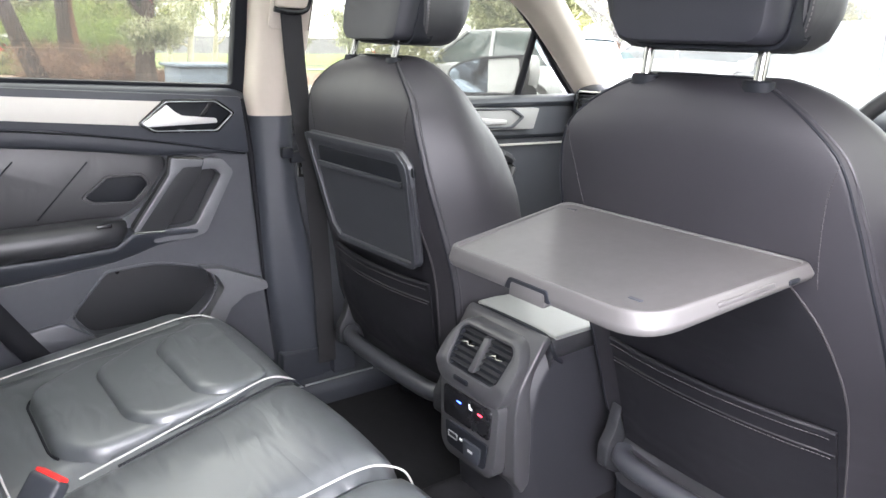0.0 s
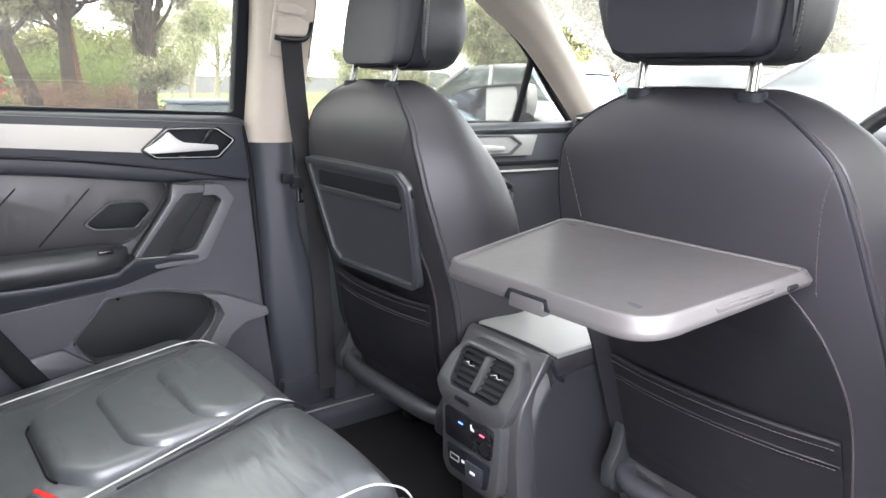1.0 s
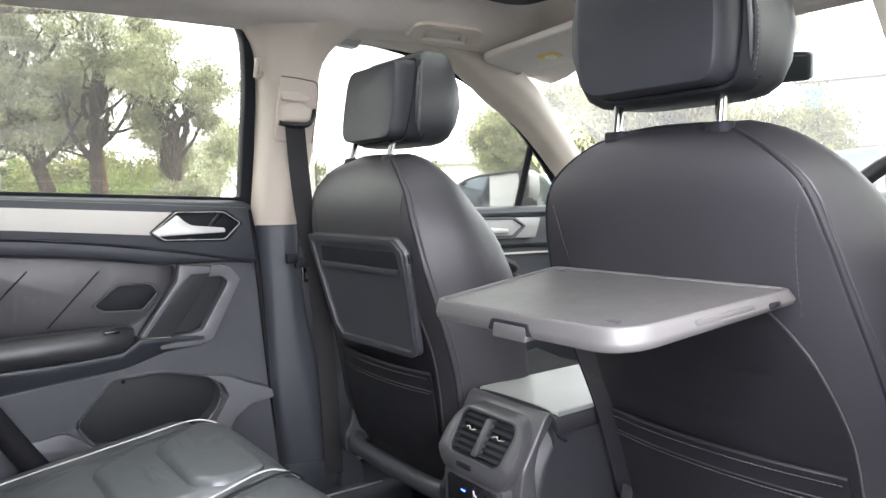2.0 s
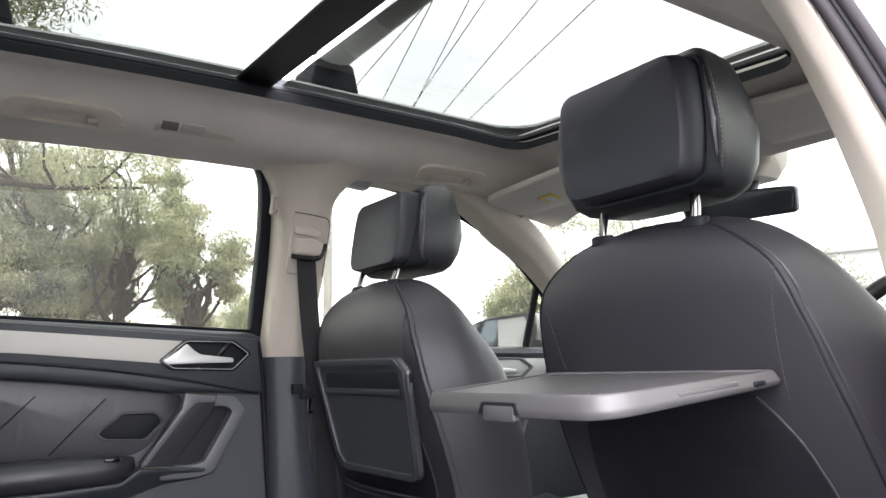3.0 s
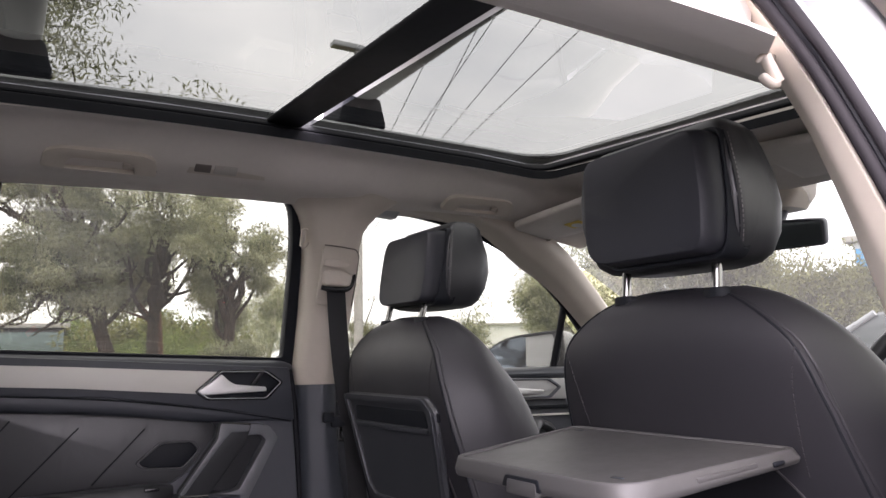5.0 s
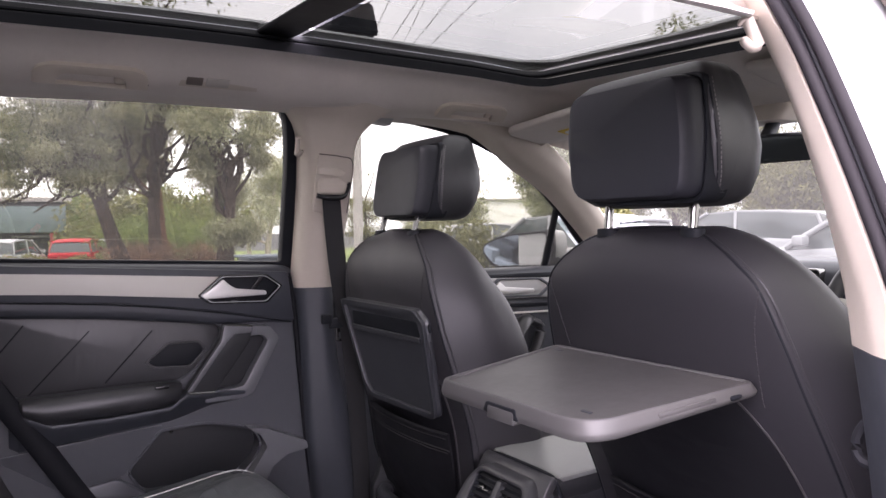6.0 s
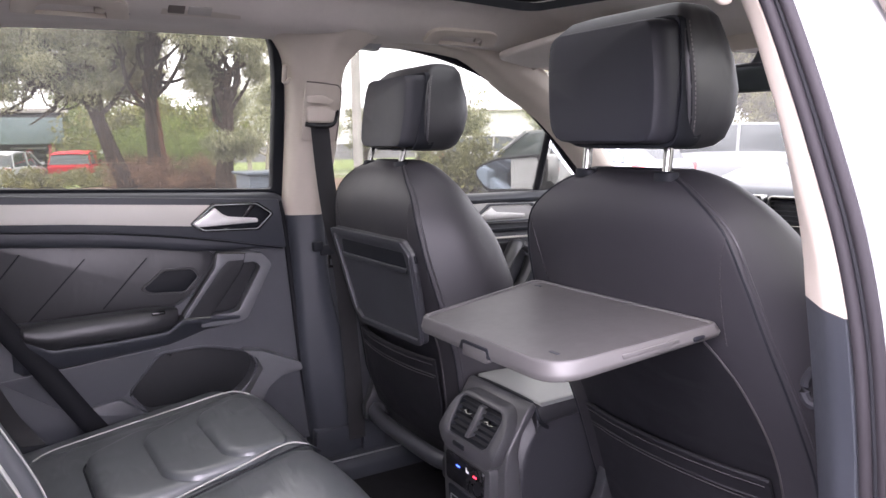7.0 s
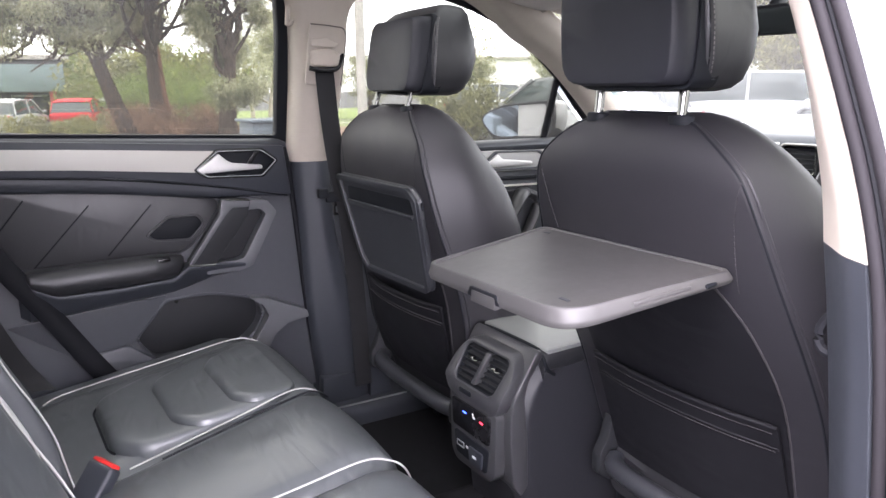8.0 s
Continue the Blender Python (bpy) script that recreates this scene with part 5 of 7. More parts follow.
    # a seat set more upright than the other: its back swings forwards over the cushion
    for piece in s.children_recursive if upright else ():
        if piece.name.split(".")[0] not in ("cushion", "seat_base", "slide_rail", "rail_post") and "table" not in piece.name and "table" not in piece.parent.name and piece.parent.name.split(".")[0] != "latch_recess":
            for vert in piece.data.vertices:
                vert.co.y -= upright * (1.09 - max(0.62, vert.co.z + 0.33))
    return s


front_seat(0.353, 0.0, True, "black leather driver's seat with its grey table folded out", -0.004, seat_head=(0.004, 0.004, 0.0))
front_seat(-0.354, -0.026, False, "black leather passenger seat with its table folded away", 0.018, 0.20, (-0.336, -0.064), (0.022, 0.012, 0.018))

# ---------------------------------------------------------------- centre console
con = thing("centre_console", (0.0, 0.25, 0.38), "grey plastic centre console with rear air vents and controls", "centre console")
rings = []
for z, yr, hw in ((0.335, 0.020, 0.100), (0.44, 0.008, 0.100), (0.495, -0.016, 0.100), (0.560, -0.020, 0.100), (0.600, -0.018, 0.100), (0.640, -0.006, 0.100), (0.680, 0.020, 0.099), (0.702, 0.040, 0.096), (0.706, 0.052, 0.088)):
    sec = rounded([(-hw, 0.60), (-hw, yr + 0.040), (-hw + 0.024, yr), (hw - 0.024, yr), (hw, yr + 0.040), (hw, 0.60)], [0.01, 0.006, 0.006, 0.006, 0.006, 0.01], 3)
    rings.append([(u, v, z) for u, v in sec])
part("body", loft(rings), CONSOLE_DARK, con, "charcoal console side body", sharp=20)
shell = [(-0.090, 0.686), (-0.066, 0.714), (0.070, 0.714), (0.096, 0.686), (0.098, 0.640), (0.080, 0.606), (-0.076, 0.606), (-0.095, 0.640)]
mouth = [(-0.068, 0.693), (-0.060, 0.702), (0.062, 0.702), (0.070, 0.693), (0.065, 0.649), (0.057, 0.641), (-0.055, 0.641), (-0.063, 0.649)]


def lean_c(u, v):
    """The vent's face leans back, ever more towards its top."""
    return max(0.0, 0.66 * (v - 0.64))



part("vent_shell", ring_prism(rounded(shell, 0.022, 5), rounded(mouth, 0.010, 5), "y", -0.040, -0.008, 0.007, lean=lean_c), CONSOLE_GREY, con, "satin grey vent surround", sharp=30)
band = [(-0.012, 0.645), (0.026, 0.706), (0.034, 0.720), (0.046, 0.726), (0.053, 0.716), (0.040, 0.698), (0.020, 0.672), (0.012, 0.640), (0.020, 0.560), (0.022, 0.470), (0.006, 0.452), (-0.012, 0.480), (-0.018, 0.560), (-0.018, 0.607)]
part("vent_band", prism(rounded(band, 0.008, 4), "x", -0.098, 0.1012, 0.015, 3), CONSOLE_GREY, con, "satin grey band wrapping round the vent and controls", sharp=30)
part("vent_liner", ring_prism(rounded(mouth, 0.010, 4), scaled(rounded(mouth, 0.010, 4), 0.965), "y", -0.036, -0.020, 0.001, lean=lean_c), PLASTIC_DARK, con, "black vent liner")
part("vent_duct", prism(rounded(mouth, 0.01, 4), "y", -0.0235, -0.018, 0.001, lean=lean_c), PLASTIC_DARK, con, "black vent duct")
part("vent_divider", prism([(-0.006, 0.699), (0.008, 0.699), (0.008, 0.645), (-0.006, 0.645)], "y", -0.038, -0.022, 0.002, lean=lean_c), CONSOLE_GREY, con)
for x0, x1 in ((-0.063, -0.008), (0.010, 0.065)):
    for k in range(6):
        z = 0.6475 + 0.0094 * k
        yy = -0.030 + lean_c(0, z)
        part("slat", box(x0, x1, yy - 0.0045, yy + 0.0045, z - 0.0007, z + 0.0007, 0.0004, 1, m=Matrix.Translation((0, yy, z)) @ Matrix.Rotation(radians(8), 4, "X") @ Matrix.Translation((0, -yy, -z))), SLAT_BLACK, con)
    xm = (x0 + x1) / 2 - 0.002
    part("vent_tab", prism(rounded([(xm - 0.015, 0.677), (xm - 0.002, 0.681), (xm + 0.002, 0.676), (xm + 0.017, 0.679), (xm + 0.0165, 0.6772), (xm + 0.001, 0.674), (xm - 0.003, 0.6788), (xm - 0.0145, 0.675)], 0.002), "y", -0.034, -0.026, 0.0005, lean=lean_c), CHROME, con, "chrome vent tab")
part("vent_wheel", box(-0.034, 0.004, -0.0425, -0.036, 0.6215, 0.6305, 0.002), PLASTIC_DARK, con)
part("control_surround", prism(rounded([(-0.078, 0.612), (0.082, 0.612), (0.076, 0.49), (0.058, 0.472), (-0.056, 0.472), (-0.074, 0.49)], 0.012, 3), "y", -0.036, 0.0, 0.004), CONSOLE_GREY, con, "grey control panel surround")
pan = part("control_panel", prism(rounded([(-0.064, 0.602), (0.066, 0.602), (0.062, 0.546), (-0.062, 0.546)], 0.008, 3), "y", -0.0395, -0.02, 0.002), PLASTIC_GLOSS, con, "gloss black climate control panel")
part("blue_mark", box(-0.024, -0.012, -0.0405, -0.0393, 0.5825, 0.5850, 0.0006, 1), GLOW_BLUE, pan, "lit blue cooling mark")
part("red_mark", box(0.033, 0.045, -0.0405, -0.0393, 0.5825, 0.5850, 0.0006, 1), GLOW_RED, pan, "lit red heating mark")
seat_icon = prism([(0.009, 0.5915), (0.012, 0.5915), (0.013, 0.5865), (0.018, 0.586), (0.018, 0.5825), (0.010, 0.5825)], "y", -0.0405, -0.0393, 0.0)
part("seat_mark", seat_icon, LABEL_WHITE, pan, "white seat symbol")
sock = part("socket_panel", prism(rounded([(-0.058, 0.537), (0.060, 0.537), (0.052, 0.487), (-0.050, 0.492)], 0.008, 3), "y", -0.0390, -0.02, 0.002), PLASTIC_DARK, con, "black socket panel")
part("usb_slot", ring_prism(rounded([(-0.046, 0.508), (-0.020, 0.508), (-0.020, 0.520), (-0.046, 0.520)], 0.002), rounded([(-0.044, 0.510), (-0.022, 0.510), (-0.022, 0.518), (-0.044, 0.518)], 0.001), "y", -0.0405, -0.0385, 0.0003), STEEL, sock, "grey-rimmed data socket")
part("label_bar", box(-0.014, -0.006, -0.0398, -0.0386, 0.513, 0.518, 0.0003, 1), LABEL_WHITE, sock)
part("socket_flap", prism(rounded([(-0.002, 0.524), (0.046, 0.524), (0.042, 0.491), (0.002, 0.491)], 0.005), "y", -0.043, -0.039, 0.001), PLASTIC_SOFT, sock, "hinged black socket flap")
part("label_bar", box(0.014, 0.027, -0.0438, -0.0428, 0.506, 0.511, 0.0003, 1), LABEL_WHITE, sock)
lid = []
for y, zt in ((0.052, 0.704), (0.054, 0.716), (0.062, 0.721), (0.20, 0.727), (0.34, 0.725), (0.37, 0.712)):
    sec = rounded([(-0.098, zt - 0.040), (0.100, zt - 0.040), (0.104, zt - 0.020), (0.100, zt - 0.002), (-0.096, zt - 0.002), (-0.102, zt - 0.020)], 0.006, 3)
    lid.append([(u, y, v) for u, v in sec])
lid_body = part("armrest_lid", loft(lid), BLACK_HIDE, con, "padded black armrest lid")
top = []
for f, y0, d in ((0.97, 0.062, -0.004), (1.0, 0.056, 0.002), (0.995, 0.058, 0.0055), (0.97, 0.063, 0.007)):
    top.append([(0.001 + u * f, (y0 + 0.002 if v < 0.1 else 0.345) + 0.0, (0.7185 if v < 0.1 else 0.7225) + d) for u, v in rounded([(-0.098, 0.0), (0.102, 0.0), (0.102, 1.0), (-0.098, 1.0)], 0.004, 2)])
part("lid_top", loft(top), LIT_LID_HIDE, lid_body, "grey leather top of the lid, its sheen put into a paler grey")
part("lid_seam", tube(smooth_path([(-0.100, 0.050, 0.690), (-0.094, 0.049, 0.714), (-0.06, 0.049, 0.7235), (0.07, 0.049, 0.7245), (0.097, 0.050, 0.716), (0.1035, 0.058, 0.690), (0.1035, 0.075, 0.676)], 5), 0.0035, 8), PLASTIC_DARK, con)
for yy, zz in ((0.16, 0.43), (0.22, 0.45)):
    part("screw_cap", tube([(0.094, yy, zz), (0.0975, yy, zz)], 0.008, 12), PLASTIC_DARK, con)

# gear lever end and front of the console, glimpsed past the seats
gear = thing("gear_lever", (-0.02, 0.62, 0.72), "black and chrome gear lever on the console", "gear lever")
part("gaiter", loft([[(-0.02 + r * math.cos(a), 0.62 + r * math.sin(a), z) for a in (2 * math.pi * k / 16 for k in range(16))] for z, r in ((0.715, 0.055), (0.75, 0.04), (0.80, 0.018))]), BLACK_HIDE, gear)
part("knob", loft([[(-0.02 + r * math.cos(a), 0.62 + r * math.sin(a), z) for a in (2 * math.pi * k / 16 for k in range(16))] for z, r in ((0.80, 0.016), (0.82, 0.026), (0.85, 0.028), (0.87, 0.018))]), PLASTIC_GLOSS, gear)

# ---------------------------------------------------------------- dashboard, wheel, mirrors
dash = thing("dashboard", (0, 1.15, 0.5), "charcoal dashboard with chrome-edged air vents", "dashboard")
dp = [(0.95, 0.45), (0.93, 0.70), (0.90, 0.86), (0.905, 1.03), (0.94, 1.055), (1.05, 1.055), (1.50, 0.965), (1.50, 0.45)]
part("dash_body", prism(rounded(dp, 0.02, 4), "x", -0.72, 0.72, 0.01), PLASTIC_SOFT, dash, "charcoal soft dashboard moulding")
part("dash_top", prism(rounded([(0.955, 1.052), (1.05, 1.060), (1.50, 0.972), (1.50, 0.965), (1.05, 1.050)], 0.002), "x", -0.70, 0.70, 0.001), PLASTIC, dash, "grey dashboard top pad")
for x0, x1 in ((-0.175, -0.075), (-0.06, 0.04), (-0.69, -0.56), (0.56, 0.69)):
    vt = part("air_vent", ring_prism(rounded([(x0, 0.965), (x1, 0.965), (x1, 1.040), (x0, 1.040)], 0.012), rounded([(x0 + 0.008, 0.972), (x1 - 0.008, 0.972), (x1 - 0.008, 1.033), (x0 + 0.008, 1.033)], 0.008), "y", 0.888, 0.93, 0.002), CHROME, dash, "chrome-edged air vent")
    part("vent_back", box(x0 + 0.006, x1 - 0.006, 0.915, 0.925, 0.971, 1.034, 0.001, 1), PLASTIC_DARK, vt)
    for k in range(5):
        part("slat", box(x0 + 0.008, x1 - 0.008, 0.892, 0.914, 0.979 + 0.0115 * k, 0.9815 + 0.0115 * k, 0.0008, 1), PLASTIC_SOFT, vt)
part("display", prism(rounded([(-0.14, 0.77), (0.11, 0.77), (0.11, 0.895), (-0.14, 0.895)], 0.01), "y", 0.885, 0.90, 0.003), PLASTIC_GLOSS, dash, "dark glossy centre display")
part("trim_line", tube([(-0.56, 0.890, 0.90), (-0.18, 0.888, 0.90)], 0.004, 6), CHROME, dash, "thin chrome trim line")
part("instrument_hood", prism(rounded([(0.20, 1.02), (0.24, 1.085), (0.48, 1.085), (0.52, 1.02)], 0.03), "y", 0.90, 1.05, 0.006), PLASTIC_SOFT, dash, "black instrument hood")

wheel = thing("steering_wheel", (0.36, 0.76, 0.93), "black leather steering wheel with satin silver spokes", "steering wheel")
wm = Matrix.Translation((0.362, 0.700, 0.965)) @ Matrix.Rotation(radians(66), 4, "X")
bm = tube([(0.188 * math.cos(a), 0.188 * math.sin(a), 0) for a in (2 * math.pi * k / 48 for k in range(48))], 0.0165, 12, closed=True)
part("rim", merge(bmesh.new(), bm, wm), BLACK_HIDE, wheel, "black leather wheel rim")
hub = loft([[(r * math.cos(a), r * 0.85 * math.sin(a), z) for a in (2 * math.pi * k / 28 for k in range(28))] for r, z in ((0.05, -0.06), (0.075, -0.03), (0.078, 0.0), (0.06, 0.018), (0.02, 0.022))])
part("hub", merge(bmesh.new(), hub, wm), PLASTIC_SOFT, wheel, "black airbag hub")
for sp in ([(-0.07, 0.0, 0.0), (-0.12, 0.004, -0.004), (-0.175, 0.012, 0)], [(0.07, 0.0, 0.0), (0.12, 0.004, -0.004), (0.175, 0.012, 0)], [(0, -0.06, 0), (0, -0.12, -0.004), (0, -0.175, 0)]):
    part("spoke", merge(bmesh.new(), tube(smooth_path(sp, 4), 1.0, 10, flat=(0.022, 0.009)), wm), SILVER, wheel, "satin silver spoke")
part("column", tube([(0.362, 0.76, 0.925), (0.362, 0.98, 0.83)], 0.05, 14), PLASTIC_SOFT, wheel, "black column cowl")

rvm = thing("rear_view_mirror", (0.0, 0.74, 1.33), "black framed rear-view mirror under the windscreen header", "mirror")
rvt = Matrix.Translation((0, 0.715, 0)) @ Matrix.Rotation(radians(15), 4, "Z") @ Matrix.Translation((0, 0, 1.314)) @ Matrix.Rotation(radians(14), 4, "X") @ Matrix.Translation((0, -0.715, -1.325))
part("housing", prism(rounded([(-0.118, 1.292), (0.122, 1.294), (0.127, 1.350), (0.06, 1.356), (-0.10, 1.355), (-0.125, 1.34)], [0.012, 0.010, 0.012, 0.05, 0.03, 0.014], 4), "y", 0.700, 0.728, 0.006, 3, m=rvt), PLASTIC_SOFT, rvm, "black mirror housing")
part("mirror_glass", prism(rounded([(-0.111, 1.298), (0.116, 1.300), (0.120, 1.345), (0.06, 1.350), (-0.098, 1.349), (-0.118, 1.336)], [0.010, 0.008, 0.010, 0.05, 0.03, 0.012], 4), "y", 0.6975, 0.702, 0.001, m=rvt), DARK_MIRROR, rvm, "mirror glass with a dark reflection put into its colour")
part("stem", tube(smooth_path([(0.0, 0.735, 1.33), (0.0, 0.77, 1.37), (0.0, 0.78, 1.42)], 4), 0.016, 10), PLASTIC_SOFT, rvm)
part("sensor_box", loft([[(0 + hw * u, 0.76 + 0.05 * v, z) for u, v in rounded([(-1, -1), (1, -1), (1, 1), (-1, 1)], 0.5, 4)] for z, hw in ((1.375, 0.05), (1.40, 0.075), (1.45, 0.085))]), BEIGE, rvm, "beige sensor cover")

for s in (-1, 1):
    v = thing("sun_visor", (s * 0.34, 0.52, 1.41), "beige cloth sun visor folded up against the roof lining", "sun visor")

    def blade_at(u, w, drop=0.0):
        """u runs from the pillar inwards, w from the rear edge to the windscreen."""
        a = Vector((-0.530, 0.405, 1.400)).lerp(Vector((-0.150, 0.470, 1.446)), u)
        b = Vector((-0.556, 0.560, 1.380)).lerp(Vector((-0.135, 0.655, 1.416)), u)
        p = a.lerp(b, w) - Vector((0, 0, drop + 0.006 * math.sin(math.pi * w)))
        return (-s * p.x, p.y, p.z)

    out = rounded([(0.0, 0.10), (0.03, 0.0), (1.0, 0.0), (1.0, 1.0), (0.05, 1.0), (0.0, 0.85)], [0.06, 0.06, 0.05, 0.05, 0.06, 0.06], 5)
    rings = [[blade_at(0.5 + (u - 0.5) * f, 0.5 + (w - 0.5) * f, d) for u, w in out] for f, d in ((0.96, -0.010), (1.0, -0.006), (1.0, 0.002), (0.985, 0.006), (0.93, 0.0075), (0.5, 0.0085))]
    part("blade", loft(rings), HEADCLOTH, v, "beige cloth visor blade", sharp=60)
    part("hinge", tube([blade_at(0.02, 0.95), blade_at(-0.10, 1.0)], 0.008, 8), BEIGE, v)
    part("warning_label", loft([[blade_at(0.31 + 0.11 * u, 0.40 + 0.22 * w, d) for u, w in ((0, 0), (1, 0), (1, 1), (0, 1))] for d in (0.0080, 0.0105)]), LABEL_YELLOW, v, "yellow printed warning label")
    part("label_sign", loft([[blade_at(0.365 + 0.035 * math.cos(a), 0.53 + 0.085 * math.sin(a), d) for a in (2 * math.pi * k / 14 for k in range(14))] for d in (0.0100, 0.0112)]), LABEL_WHITE, v)

# fixed handles, lamp and coat hooks on the lining
def grab_handle(s, y0, y1, x, z, slope):
    """A folded handle that lies flush in the lining: a flat arch with a finger slot."""
    g = thing("grab_handle", (s * x, (y0 + y1) / 2, z), "beige plastic grab handle folded against the roof lining", "grab handle")
    m = Matrix.Translation((s * x, (y0 + y1) / 2, z)) @ Matrix.Rotation(radians(s * slope), 4, "Y")
    h = (y1 - y0) / 2
    out = rounded([(-0.024, -h), (0.014, -h + 0.004), (0.024, -h + 0.03), (0.024, h - 0.03), (0.014, h - 0.004), (-0.024, h)], [0.006, 0.02, 0.02, 0.02, 0.02, 0.006], 4)
    slot = rounded([(-0.0235, -h + 0.040), (-0.004, -h + 0.042), (0.004, -h + 0.055), (0.004, h - 0.055), (-0.004, h - 0.042), (-0.0235, h - 0.040)], [0.002, 0.01, 0.01, 0.01, 0.01, 0.002], 4)
    part("bar", ring_prism([(-s * u, v) for u, v in out], [(-s * u, v) for u, v in slot], "z", -0.014, 0.006, 0.004, m=m), BEIGE, g)
    # dark plate drawn for the shade in the gap round the handle
    part("recess", prism([(-s * u, v) for u, v in scaled(out, 1.13, 1.035)], "z", -0.0005, 0.004, 0.001, m=m), PLASTIC_SOFT, g, "dark shadow gap round the handle")
    part("hook", box(-s * -0.010 - 0.007, -s * -0.010 + 0.007, h - 0.062, h - 0.044, -0.011, 0.0, 0.003, m=m), BEIGE, g)
    return g


grab_handle(-1, -0.688, -0.487, 0.468, 1.4490, 36)
grab_handle(-1, 0.165, 0.367, 0.474, 1.4395, 34)

lamp = thing("reading_lamp", (-0.49, -0.36, 1.45), "beige reading lamp panel with a clear lens, switched off", "lamp")
lm = Matrix.Translation((-0.467, -0.355, 1.4515)) @ Matrix.Rotation(radians(-36), 4, "Y")
part("panel", box(-0.018, 0.018, -0.075, 0.085, -0.004, 0.008, 0.003, m=lm), BEIGE, lamp)
part("switch", box(-0.010, 0.010, -0.062, -0.030, -0.007, 0.0, 0.002, m=lm), TAUPE, lamp, "grey lamp switch")
part("lens", box(-0.011, 0.011, -0.024, 0.022, -0.007, 0.0, 0.002, m=lm), LAMP_LENS, lamp, "clear lamp lens")

def coat_hook(top, foot, out, side):
    """A slim plate along the pillar with a lower hook and a short upper tongue; out points away from the pillar, side towards the open end."""
    top, foot, out, side = Vector(top), Vector(foot), Vector(out), Vector(side)
    hk = thing("coat_hook", foot, "small beige plastic coat hook on the door pillar", "coat hook")
    way = (top - foot).normalized()
    part("base", tube([foot - way * 0.002 + out * 0.001, foot + out * 0.002, top + out * 0.002, top + way * 0.002 + out * 0.001], [0.003, 0.0062, 0.0058, 0.0025], 12), BEIGE, hk)
    hook = [foot + out * 0.003, foot + out * 0.006 + side * 0.004 - way * 0.0005, foot + out * 0.008 + side * 0.008 + way * 0.004, foot + out * 0.009 + side * 0.010 + way * 0.011]
    part("hook", tube(smooth_path(hook, 5), [0.0058] * 11 + [0.0056, 0.0054, 0.0050, 0.0042, 0.0024], 10, flat=(1.0, 0.8)), BEIGE, hk)
    tongue = [top + out * 0.003, top + out * 0.006 + side * 0.004, top + out * 0.008 + side * 0.009 - way * 0.004]
    part("tongue", tube(smooth_path(tongue, 4), [0.0044, 0.0044, 0.0043, 0.0042, 0.004, 0.0038, 0.0034, 0.0028, 0.0016], 10, flat=(1.0, 0.75)), BEIGE, hk)


coat_hook((0.615, -0.139, 1.341), (0.618, -0.127, 1.317), (-0.10, -0.60, -0.50), (-0.45, -0.60, 0.10))
coat_hook((-0.5960, -0.140, 1.362), (-0.6070, -0.140, 1.324), (1.0, 0.0, 0.0), (0.2, 0.9, 0.0))

# seat belts on the door pillars
def front_belt(s):
    b = thing("seat_belt", (s * 0.66, 0.0, 0.40), "black webbing seat belt hanging from a beige pillar guide", "seat belt")
    part("height_guide", prism(rounded([(-0.096, 1.230), (-0.030, 1.230), (-0.022, 1.258), (-0.050, 1.272), (-0.097, 1.268)], 0.009), "x", s * 0.578, s * 0.610, 0.008, 3), BEIGE, b, "beige belt guide cover")
    part("guide_slot", prism(rounded([(-0.104, 1.19), (-0.014, 1.185), (-0.010, 1.318), (-0.102, 1.325)], 0.012), "x", s * 0.5945, s * 0.602, 0.002, lean=lambda u, v: -s * 0.33 * (v - 1.23)), BEIGE, b, "beige sliding guide plate")
    part("guide_cap", prism(rounded([(-0.098, 1.276), (-0.040, 1.272), (-0.030, 1.282), (-0.060, 1.294), (-0.098, 1.292)], 0.005), "x", s * 0.572, s * 0.590, 0.004, 3), BEIGE, b, "beige adjuster button")
    # raised taupe line drawn for the shade in the plate's gap
    part("plate_gap", tube(smooth_path([(s * (0.5945 - 0.33 * (z - 1.23) + 0.0004), y, z) for y, z in ((-0.100, 1.3235), (-0.045, 1.3195), (-0.0155, 1.310), (-0.0115, 1.26), (-0.0145, 1.187))], 6), 0.0016, 6), TAUPE, b, "shadow gap round the guide plate")
    ring = [(s * 0.590, -0.098, 1.228), (s * 0.586, -0.065, 1.222), (s * 0.586, -0.030, 1.228), (s * 0.590, -0.016, 1.262)]
    part("ring", tube(smooth_path(ring, 5), 0.006, 8), PLASTIC_GLOSS, b, "black belt ring")
    path = [(s * 0.592, -0.062, 1.232), (s * 0.602, -0.050, 1.12), (s * 0.612, -0.032, 1.0), (s * 0.622, -0.004, 0.86), (s * 0.640, 0.022, 0.62), (s * 0.650, 0.035, 0.40)]
    rows = []
    for p in smooth_path(path, 6):
        rows.append([(p.x, p.y - 0.023, p.z), (p.x - s * 0.002, p.y, p.z), (p.x, p.y + 0.023, p.z)])
    part("webbing", thick(sheet(rows), 0.0015), WEBBING, b, "black belt webbing")
    part("tongue", box(s * 0.622 - 0.006, s * 0.622 + 0.006, -0.060, 0.012, 0.906, 0.932, 0.004), PLASTIC_DARK, b, "black belt tongue")
    part("tongue_plate", ring_prism(rounded([(-0.042, 0.874), (-0.015, 0.872), (-0.015, 0.908), (-0.042, 0.908)], 0.003), rounded([(-0.036, 0.880), (-0.021, 0.879), (-0.021, 0.896), (-0.036, 0.896)], 0.002), "x", s * 0.621, s * 0.624, 0.0005), CHROME, b, "steel tongue plate")
    part("stopper", box(s * 0.622 - 0.008, s * 0.622 + 0.008, -0.080, -0.054, 0.918, 0.942, 0.004), PLASTIC_DARK, b)


